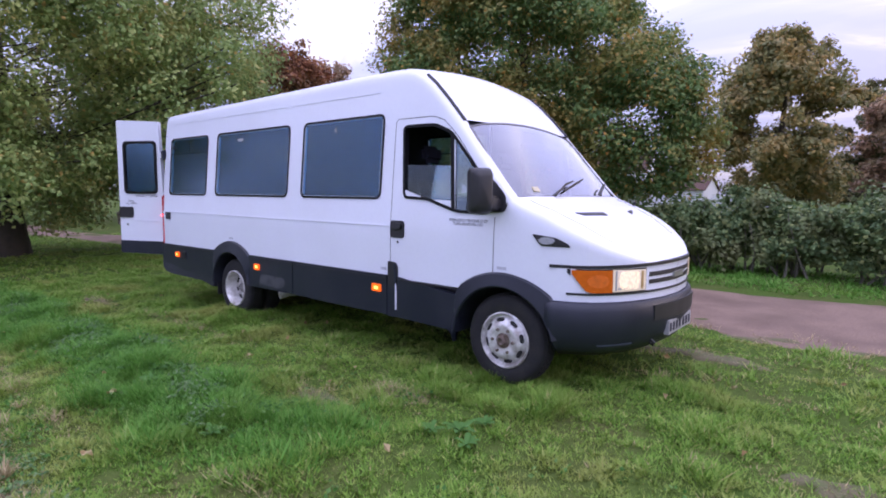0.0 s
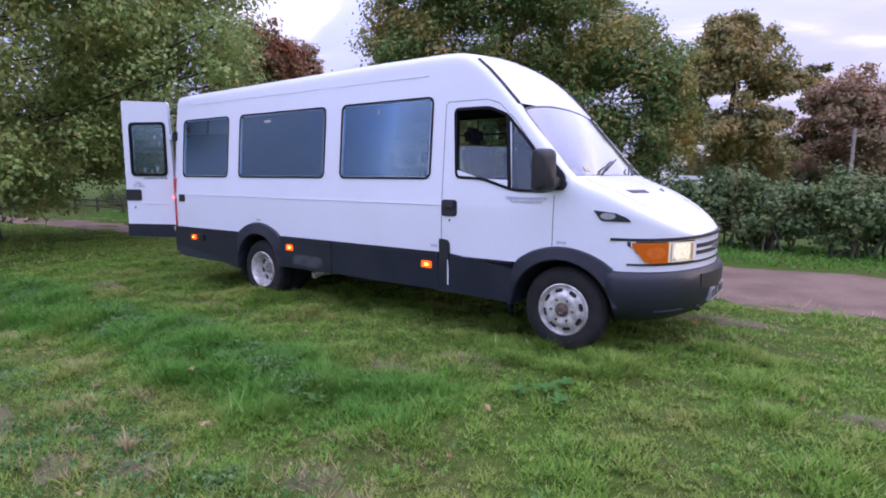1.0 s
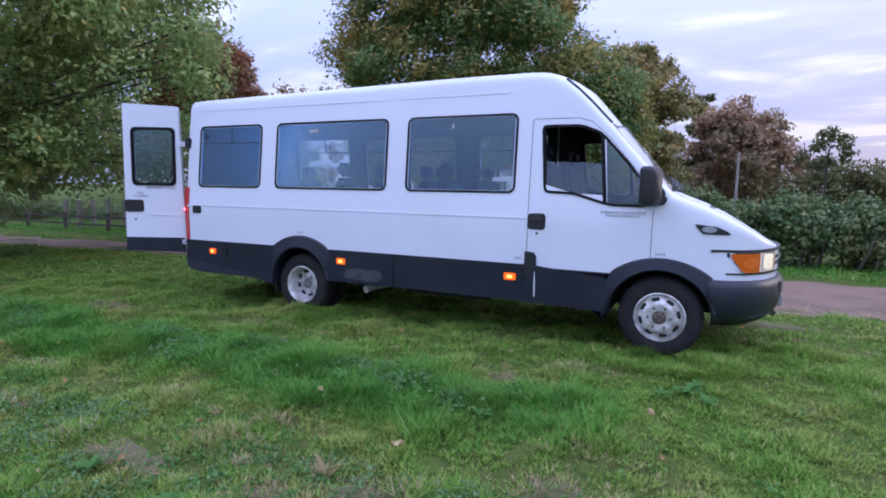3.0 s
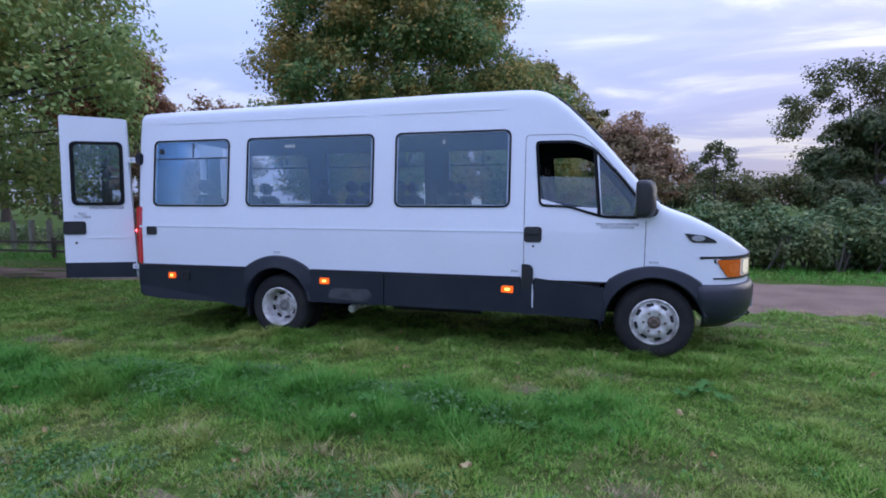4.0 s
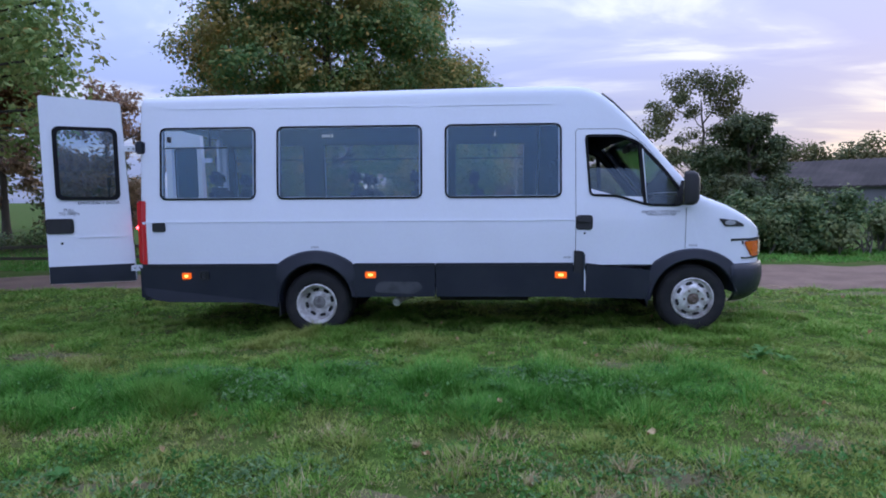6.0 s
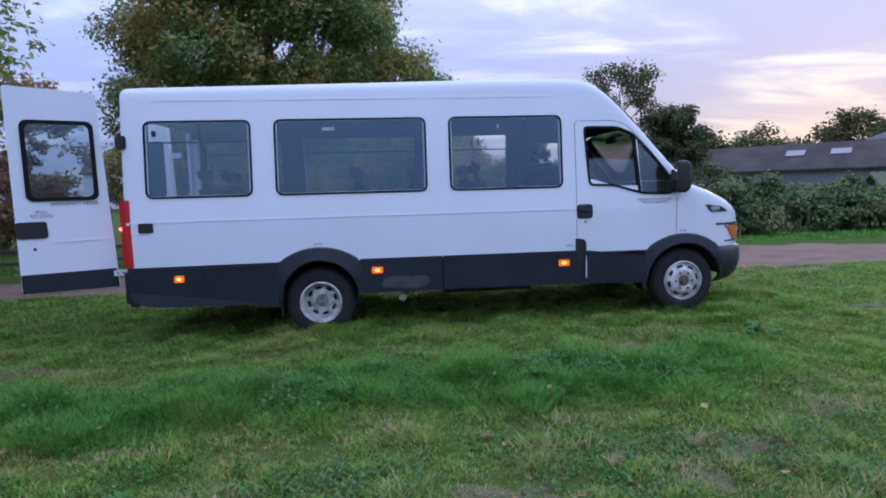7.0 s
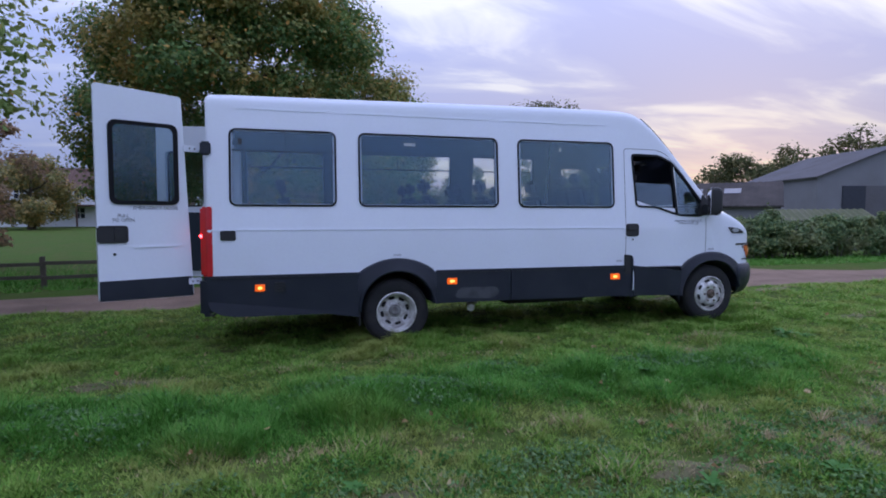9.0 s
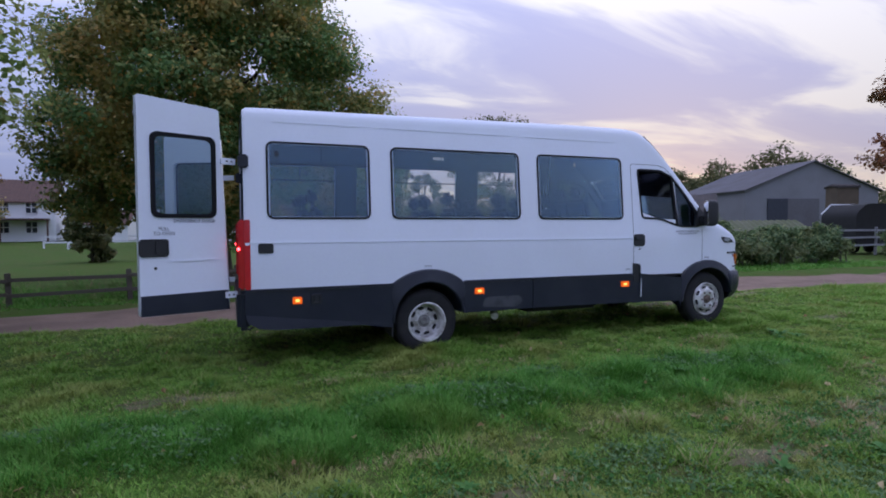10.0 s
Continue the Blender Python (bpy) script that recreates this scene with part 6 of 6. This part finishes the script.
# ---- fences, gate, pole, trailer ----
def rail_fence(name, pts, h, rails, label, mat=WOOD, post=0.09, rail=0.09, step=2.2):
    t = thing(name, pose(pts[0][0], pts[0][1], 0), label, "fence")
    ox, oy = pts[0]
    rng = random.Random(len(pts) + int(h * 100))
    for (x0, y0), (x1, y1) in zip(pts, pts[1:]):
        n = max(1, round(math.hypot(x1 - x0, y1 - y0) / step))
        for k in range(n + 1):
            x, y = x0 + (x1 - x0) * k / n, y0 + (y1 - y0) * k / n
            z = float(ground_z(x, y))
            bm = bmesh.new()
            box(bm, -post / 2, post / 2, -post / 2, post / 2, -0.25, h + 0.12, 0.008)
            bm.transform(pose(x - ox, y - oy, z, rng.uniform(-3, 3), rng.uniform(-3, 3), rng.uniform(0, 20)))
            part("post", bm, mat, t)
            if k < n:
                xb, yb = x0 + (x1 - x0) * (k + 1) / n, y0 + (y1 - y0) * (k + 1) / n
                for f in rails:
                    bm = bmesh.new()
                    a = Vector((x - ox, y - oy - post / 2 - 0.015, z + h * f + rng.uniform(-0.02, 0.02)))
                    b = Vector((xb - ox, yb - oy - post / 2 - 0.015, float(ground_z(xb, yb)) + h * f + rng.uniform(-0.02, 0.02)))
                    d = b - a
                    box(bm, 0, d.length, -0.018, 0.018, -rail / 2, rail / 2, 0.006, Matrix.Translation(a) @ d.to_track_quat("X", "Z").to_matrix().to_4x4())
                    part("rail", bm, mat, t)
    return t


rail_fence("rail_fence", [(-30, 10.9), (-18, 10.7), (-8, 10.5), (-4.6, 10.6)], 0.50, (0.42, 0.98), "low weathered wooden rail fence beyond the track", rail=0.07)
rail_fence("post_fence", [(-23.0, 10.9), (-19.3, 12.3)], 0.95, (), "row of pale wooden fence posts under the oak", material("pale_post_wood", (0.26, 0.24, 0.20), 0.95, vary=0.5, scale=7, tint=(0.14, 0.14, 0.10)), 0.13, 0.1, 0.6)
rail_fence("white_fence", [(-21.5, 49), (-15, 48.6)], 0.9, (0.5, 0.98), "distant white rail fence by the house", WHITEWOOD, 0.12, 0.12, 3.5)
rail_fence("yard_fence", [(17.1, 14.9), (27, 14.6)], 1.16, (0.4, 0.7, 0.98), "pale grey post and rail fence in the yard", material("weathered_pale_rails", (0.30, 0.30, 0.32), 0.9, vary=0.4, scale=5), 0.10, 0.09, 2.4)


def field_gate():
    t = thing("field_gate", pose(-19.2, 46.0, float(ground_z(-19.2, 46.0)), 0, 0, 4), "white painted wooden field gate by the house", "gate")
    for x in (0.0, 1.75):
        bm = bmesh.new()
        box(bm, x - 0.07, x + 0.07, -0.07, 0.07, -0.2, 1.3 if x else 1.45, 0.01)
        part("post", bm, WHITEWOOD, t)
    for z in (0.25, 0.5, 0.75, 1.0):
        bm = bmesh.new()
        box(bm, 0.05, 1.7, -0.03, 0.03, z - 0.045, z + 0.045, 0.008)
        part("rail", bm, WHITEWOOD, t)
    bm = bmesh.new()
    box(bm, 0, 1.95, -0.025, 0.025, -0.045, 0.045, 0.008, Matrix.Translation((0.06, -0.05, 0.2)) @ Matrix.Rotation(radians(-31), 4, "Y"))
    part("brace", bm, WHITEWOOD, t)


field_gate()


def pole():
    t = thing("telegraph_pole", pose(-0.05, 50.0, 0), "grey wooden telegraph pole beyond the hedge", "pole")
    bm = bmesh.new()
    tube(bm, [(0, 0, -0.3), (0, 0, 4.85)], [0.14, 0.11], 10)
    part("post", bm, material("pale_pole_wood", (0.30, 0.27, 0.24), 0.9, vary=0.4, scale=4), t)
    bm = bmesh.new()
    tube(bm, [(0, 0, 4.7), (7, 3, 4.4), (15, 7, 4.3)], 0.012, 5)
    part("wire", bm, BLACK, t)


pole()


def trailer():
    t = thing("horse_trailer", pose(21.2, 17.3, 0, 0, 0, -8), "dark covered trailer parked in the yard", "trailer")
    bm = bmesh.new()
    o = round_corners([(-2.4, 0.5), (2.4, 0.5), (2.4, 2.1), (2.0, 2.35), (-1.8, 2.35), (-2.4, 1.9)], 0.25)
    slab(bm, o, lambda u, v, h: Vector((u, -0.9 - h, v)), 0.0, -1.8)
    part("body", bm, DARK, t)
    bm = bmesh.new()
    tube(bm, [(-2.42, -0.92, 1.9), (-1.85, -0.92, 2.37), (2.0, -0.92, 2.37), (2.42, -0.92, 2.1)], 0.03, 6)
    part("trim", bm, WHITEWOOD, t)
    for x in (-0.5, 0.5):
        bm = bmesh.new()
        lathe(bm, [(0.3, -0.1), (0.32, 0.0), (0.3, 0.1)], 18, Matrix.Translation((x, -0.95, 0.32)) @ Matrix.Rotation(radians(90), 4, "X"))
        part("wheel", bm, TYRE, t)


trailer()


# ---- grass ----
SPOTS = [(-3.32, 2.63, 0.42, 0.2), (-2.78, 3.0, 0.38, 0.2), (-3.45, 0.75, 0.40, 0.2), (-2.9, 0.15, 0.6, 0.22), (-1.6, 0.7, 0.45, 0.2), (-4.8, 0.55, 0.4, 0.2), (-5.8, 1.24, 1.0, 0.09), (-4.3, 1.22, 0.5, 0.08), (-2.5, 1.2, 0.5, 0.2),
         (-0.7, 6.65, 1.3, 0.35), (-1.3, 5.4, 0.9, 0.35), (0.9, 5.9, 1.2, 0.3), (-0.2, 3.4, 0.4, 0.2), (-6.6, 0.7, 0.5, 0.15), (-8.6, 2.9, 0.8, 0.15),
         (-5.0, 0.55, 0.5, 0.22), (-4.35, 0.88, 0.6, 0.13), (-3.9, 0.5, 0.45, 0.2), (-6.3, 3.0, 1.4, 0.11), (-0.9, 4.6, 0.8, 0.13), (-7.2, 1.3, 0.9, 0.10), (-2.3, 1.55, 0.5, 0.10)]


def bare(x, y):
    out = np.zeros_like(x)
    for cx, cy, a, b in SPOTS:
        out = np.maximum(out, 1.1 * np.exp(-(((x - cx) / a) ** 2 + ((y - cy) / b) ** 2)))
    return out


def waves(x, y):
    """Slow uneven patches, about 0 to 1."""
    return 0.5 + 0.25 * np.sin(1.7 * x + 2.1 * np.sin(1.1 * y)) + 0.25 * np.sin(2.3 * y + 1.9 * np.sin(1.3 * x + 0.5)) + 0.12 * np.sin(7 * x + 3 * np.sin(5 * y))


def long_band(x, y):
    """The bushy band of long grass before the van."""
    return np.exp(-((y - 1.95 - 0.12 * np.sin(1.9 * x) - 0.06 * np.sin(4.3 * x)) / 0.42) ** 4) * np.clip((-2.3 - x) / 0.8, 0, 1)


def tufts(rng, n, per, x0, x1, y0, y1, h0, h1, w, spread, keep):
    """Single blades in small tufts, leaning outwards."""
    cx, cy = rng.uniform(x0, x1, n), rng.uniform(y0, y1, n)
    k = keep(cx, cy, rng.uniform(size=n))
    cx, cy = cx[k], cy[k]
    n = len(cx) * per
    size = np.repeat(rng.uniform(0.55, 1.3, len(cx)) * (0.5 + 0.5 * waves(cx, cy) + np.clip(34 * hummocks(cx, cy), -0.45, 0.9)), per)
    size = np.maximum(size, 0.58)
    a = rng.uniform(0, 2 * np.pi, n)
    r = rng.uniform(0, 1, n) * spread * size
    x, y = np.repeat(cx, per) + r * np.cos(a), np.repeat(cy, per) + r * np.sin(a)
    h = rng.uniform(h0, h1, n) * size
    lean = h * rng.uniform(0.35, 1.7, n)
    a2 = a + rng.normal(0, 0.7, n)
    base = np.stack([x, y, ground_z(x, y) - 0.004], -1)
    side = np.stack([-np.sin(a2), np.cos(a2), np.zeros(n)], -1) * (w * rng.uniform(0.6, 1.4, n))[:, None]
    tip = base + np.stack([np.cos(a2) * lean, np.sin(a2) * lean, h], -1)
    co = np.stack([base - side, base + side, tip], 1).reshape(-1, 3)
    return co


def blade_object(name, sets, mat, label):
    co = np.concatenate(sets)
    me = quick_mesh(name, co, np.arange(len(co)).reshape(-1, 3), mat)
    tagged(new(name, me), label, "grass", kind="stuff")


def lawn():
    rng = np.random.default_rng(11)
    def edge(x, y, r):
        e = np.abs(y - track_mid(x)) - track_half(x)
        return (e > 0.35 * (r - 0.7)) & (bare(x, y) < 0.28 + 1.05 * r)
    def short(x, y, r):
        return edge(x, y, r) & (long_band(x, y) < 0.4 + 0.6 * r)
    blade_object("grass", [
        tufts(rng, 94000, 6, -11.5, 2.5, -0.8, 4.4, 0.022, 0.05, 0.005, 0.04, short),
        tufts(rng, 16000, 4, -11.5, 3.0, -4.5, -0.8, 0.022, 0.05, 0.009, 0.05, short),
        tufts(rng, 36000, 5, -15, 6, 4.2, 8.6, 0.022, 0.055, 0.0068, 0.055, short),
        tufts(rng, 14000, 5, -24, -11.0, -0.8, 9.0, 0.03, 0.07, 0.010, 0.07, short),
        *[tufts(rng, 2600, 6, wx - 0.7, wx + 0.7, 3.1, 3.75, 0.03, 0.07, 0.005, 0.05, lambda x, y, r: (np.abs(x - wx) < 0.35 + 0.3 * r) & (y < 3.72)) for wx in (-2.275, -6.165)],
        tufts(rng, 10000, 5, 2.5, 10, -0.8, 8, 0.03, 0.07, 0.009, 0.06, short)], GRASS, "short green lawn grass in uneven tufts")
    blade_object("long_grass", [
        tufts(rng, 26000, 7, -11.5, -2.0, 1.2, 2.7, 0.04, 0.11, 0.0042, 0.04, lambda x, y, r: long_band(x, y) > r),
        tufts(rng, 2600, 6, -26, -9, 10.8, 13.2, 0.12, 0.30, 0.007, 0.08, short),
        tufts(rng, 14000, 5, -26, 14, 9.8, 12.6, 0.03, 0.10, 0.010, 0.07, short)], LONGGRASS, "band of longer bushy green grass")
    blade_object("dead_grass", [
        tufts(rng, 9000, 9, -9, 1, -0.2, 3.4, 0.02, 0.055, 0.004, 0.05, lambda x, y, r: (bare(x, y) > 0.2 + 0.5 * r) | (r < 0.015)),
        tufts(rng, 700, 6, -26, -9, 10.8, 13.4, 0.12, 0.30, 0.006, 0.08, lambda x, y, r: r < 0.9),
        tufts(rng, 700, 12, -2.2, 2.0, 4.5, 7.2, 0.02, 0.05, 0.004, 0.06, lambda x, y, r: bare(x, y) > 0.2 + 0.4 * r)], STRAW, "dry straw-coloured grass in bare patches")
    # broad-leaved weeds and clover in the foreground and here and there
    n = 5200
    cx, cy = rng.uniform(-9, 1.5, n), rng.uniform(-0.6, 3.2, n)
    k = (rng.uniform(size=n) < np.where(cy < 1.15, 0.75, np.where(long_band(cx, cy) > 0.5, 0.35, 0.06))) & (waves(1.7 * cx, 1.7 * cy) > 0.4)
    cx, cy = cx[k], cy[k]
    per = 8
    a, r = rng.uniform(0, 6.28, len(cx) * per), rng.uniform(0.01, 0.075, len(cx) * per)
    x, y = np.repeat(cx, per) + r * np.cos(a), np.repeat(cy, per) + r * np.sin(a)
    z = ground_z(x, y) + rng.uniform(0.015, 0.05, len(x)) + 0.05 * long_band(x, y)
    me = leaf_mesh("clover", np.stack([x, y, z], -1), 0.027, WEED, rng, 0.0, 0.75, 0.5)
    tagged(new("clover", me), "small broad-leaved weeds and clover in the lawn", "weeds", kind="stuff")
    # matted grey-green weeds in the scrubby strip and in clumps of the long grass
    n = 4200
    cx, cy = rng.uniform(-9.5, 0.5, n), rng.uniform(-0.7, 2.6, n)
    clump = 0.5 + 0.5 * np.sin(2.6 * cx + 1.7 * np.sin(2.9 * cy)) * np.cos(3.4 * cy + 0.8 * np.sin(2.1 * cx))
    k = rng.uniform(size=n) < np.where(cy < 1.0, np.clip(1.5 * clump - 0.25, 0, 1), np.where(long_band(cx, cy) > 0.5, np.clip(2.4 * clump - 1.35, 0, 1), 0.0))
    cx, cy = cx[k], cy[k]
    per = 9
    a, r = rng.uniform(0, 6.28, len(cx) * per), rng.uniform(0.01, 0.09, len(cx) * per)
    x, y = np.repeat(cx, per) + r * np.cos(a), np.repeat(cy, per) + r * np.sin(a)
    z = ground_z(x, y) + rng.uniform(0.02, 0.05, len(x)) + 0.05 * long_band(x, y)
    me = leaf_mesh("low_weeds", np.stack([x, y, z], -1), 0.032, PALEWEED, rng, 0.0, 0.55, 0.4, facing=np.tile((0.0, 0.0, 0.5), (len(x), 1)))
    tagged(new("low_weeds", me), "matted grey-green weeds in the worn strip of lawn", "weeds", kind="stuff")
    n = 90
    x, y = rng.uniform(-10, 2, n), rng.uniform(-0.3, 6, n)
    z = ground_z(x, y) + rng.uniform(0.03, 0.055, n)
    me = leaf_mesh("fallen_leaves", np.stack([x, y, z], -1), 0.05, FALLEN, rng, 0.0, 0.7, 0.8)
    tagged(new("fallen_leaves", me), "scattered brown and yellow fallen leaves", "leaves", kind="stuff")


EARTH = material("bare_brown_earth", (0.140, 0.118, 0.060), 0.95, vary=0.9, scale=9, tint=(0.085, 0.115, 0.030), fine=0.5, fine_scale=60, bump=0.3)


def bare_patch(cx, cy, a, b, k):
    """A low irregular patch of worn earth and dead grass roots that follows the ground."""
    n, m = 26, 5
    co, f = [(cx, cy)], []
    for j in range(1, m + 1):
        for i in range(n):
            t = 2 * math.pi * i / n
            r = j / m * (0.62 + 0.16 * math.sin(3 * t + k) + 0.12 * math.sin(5 * t + 2.3 * k) + 0.07 * math.sin(9 * t + k))
            co.append((cx + a * r * math.cos(t), cy + b * r * math.sin(t)))
    for i in range(n):
        f.append((0, 0, 1 + i, 1 + (i + 1) % n))
        for j in range(m - 1):
            p = 1 + j * n
            f.append((p + i, p + n + i, p + n + (i + 1) % n, p + (i + 1) % n))
    xy = np.array(co)
    z = ground_z(xy[:, 0], xy[:, 1]) + 0.010
    z[1 + (m - 1) * n:] -= 0.014
    bm = bmesh.new()
    vs = [bm.verts.new((x, y, h)) for (x, y), h in zip(co, z)]
    for q in f:
        q = list(dict.fromkeys(q))
        bm.faces.new([vs[v] for v in q])
    tagged(new("bare_patch", mesh_from("bare_patch", bm, EARTH, 60)), "patch of worn brown earth in the lawn", "earth", kind="structure")


for k, (cx, cy, a, b) in enumerate(SPOTS):
    if b > 0.14:
        bare_patch(cx, cy, 0.85 * a, 0.8 * b, k)
lawn()


def weed_plant(x, y, size, seed):
    """A flat rosette of broad leaves."""
    rng = random.Random(seed)
    t = thing("weed_plant", pose(x, y, float(ground_z(x, y)) + 0.012, 0, 0, rng.uniform(0, 360)), "low rosette of broad green weed leaves in the lawn", "weed", "weeds in the lawn")
    n = rng.randint(9, 13)
    for k in range(n):
        a, L, up = 2 * math.pi * (k + rng.uniform(-0.3, 0.3)) / n, size * rng.uniform(0.6, 1.15), rng.uniform(0.18, 0.55)
        bm = bmesh.new()
        rows = []
        for j, w in enumerate((0.05, 0.22, 0.30, 0.24, 0.02)):
            f = j / 4
            p = Vector((L * f * math.cos(a), L * f * math.sin(a), L * up * math.sin(1.9 * f) + 0.01))
            sd = Vector((-math.sin(a), math.cos(a), 0)) * L * w * 0.62
            rows.append([bm.verts.new(p + sd + Vector((0, 0, 0.12 * L * w))), bm.verts.new(p), bm.verts.new(p - sd + Vector((0, 0, 0.12 * L * w)))])
        for p, q in zip(rows, rows[1:]):
            for i in (0, 1):
                bm.faces.new((p[i], p[i + 1], q[i + 1], q[i]))
        part("leaf", bm, WEED, t)


for k, (x, y, s) in enumerate(((-2.02, 2.72, 0.11), (-1.88, 2.60, 0.10), (-2.16, 2.62, 0.09), (-1.95, 2.88, 0.08), (-4.6, 2.02, 0.10), (-4.35, 1.86, 0.09), (-3.2, 1.75, 0.09),
                               (-5.9, 1.9, 0.10), (-6.2, 2.1, 0.09), (-5.0, 0.35, 0.09), (-4.25, 0.25, 0.10), (-1.3, 1.35, 0.09), (-6.9, 0.8, 0.09), (-2.5, 0.55, 0.08), (-3.1, 0.45, 0.09))):
    weed_plant(x, y, s, k)


def dry_tuft(x, y, size, seed):
    """A tuft of dead straw stalks."""
    rng = random.Random(seed)
    t = thing("dry_tuft", pose(x, y, float(ground_z(x, y)) - 0.005), "tuft of dry straw-coloured grass stalks", "tuft", "dry tufts in the lawn")
    bm = bmesh.new()
    for k in range(46):
        a, l = rng.uniform(0, 6.283), size * rng.uniform(0.45, 1.2)
        d = Vector((math.cos(a), math.sin(a), 0))
        base = d * size * 0.18 * rng.random()
        sd = Vector((-d.y, d.x, 0)) * 0.0035
        mid = base + d * l * 0.35 + Vector((0, 0, l * 0.55))
        tip = base + d * l * rng.uniform(0.5, 0.9) + Vector((0, 0, l * rng.uniform(0.5, 0.9)))
        v = [bm.verts.new(q) for q in (base - sd, base + sd, mid + sd * 0.7, mid - sd * 0.7, tip)]
        bm.faces.new(v[:4])
        bm.faces.new((v[3], v[2], v[4]))
    part("dry_grass", bm, STRAW, t)


for k, (x, y, s) in enumerate(((-3.72, 0.82, 0.15), (-4.25, 0.72, 0.09), (-3.35, 0.55, 0.08), (-4.9, 1.15, 0.07), (-2.3, 0.35, 0.07))):
    dry_tuft(x, y, s, 40 + k)


def big_leaf(x, y, turn, size):
    """A curled dead leaf lying on the grass."""
    t = thing("fallen_leaf", pose(x, y, float(ground_z(x, y)) + 0.05, 8, -6, turn), "curled pale brown leaf on the grass", "leaf", "fallen leaves")
    bm = bmesh.new()
    mid = [bm.verts.new((size * (k / 4 - 0.5), 0, 0.012 * math.sin(k))) for k in range(5)]
    for s in (-1, 1):
        rim = [bm.verts.new((size * (k / 4 - 0.5) * 1.05, s * size * w, 0.02 + 0.01 * math.cos(2 * k))) for k, w in enumerate((0.03, 0.26, 0.33, 0.2, 0.02))]
        for k in range(4):
            bm.faces.new((mid[k], mid[k + 1], rim[k + 1], rim[k]))
    part("blade", bm, FALLEN, t)


for x, y, a, s in ((-3.47, 1.15, 30, 0.09), (-4.36, 1.59, 100, 0.08), (-4.37, 2.70, 200, 0.07), (-4.82, 0.95, 10, 0.06), (-7.8, 1.3, 60, 0.06), (-2.1, 1.7, 140, 0.06)):
    big_leaf(x, y, a, 0.8 * s)
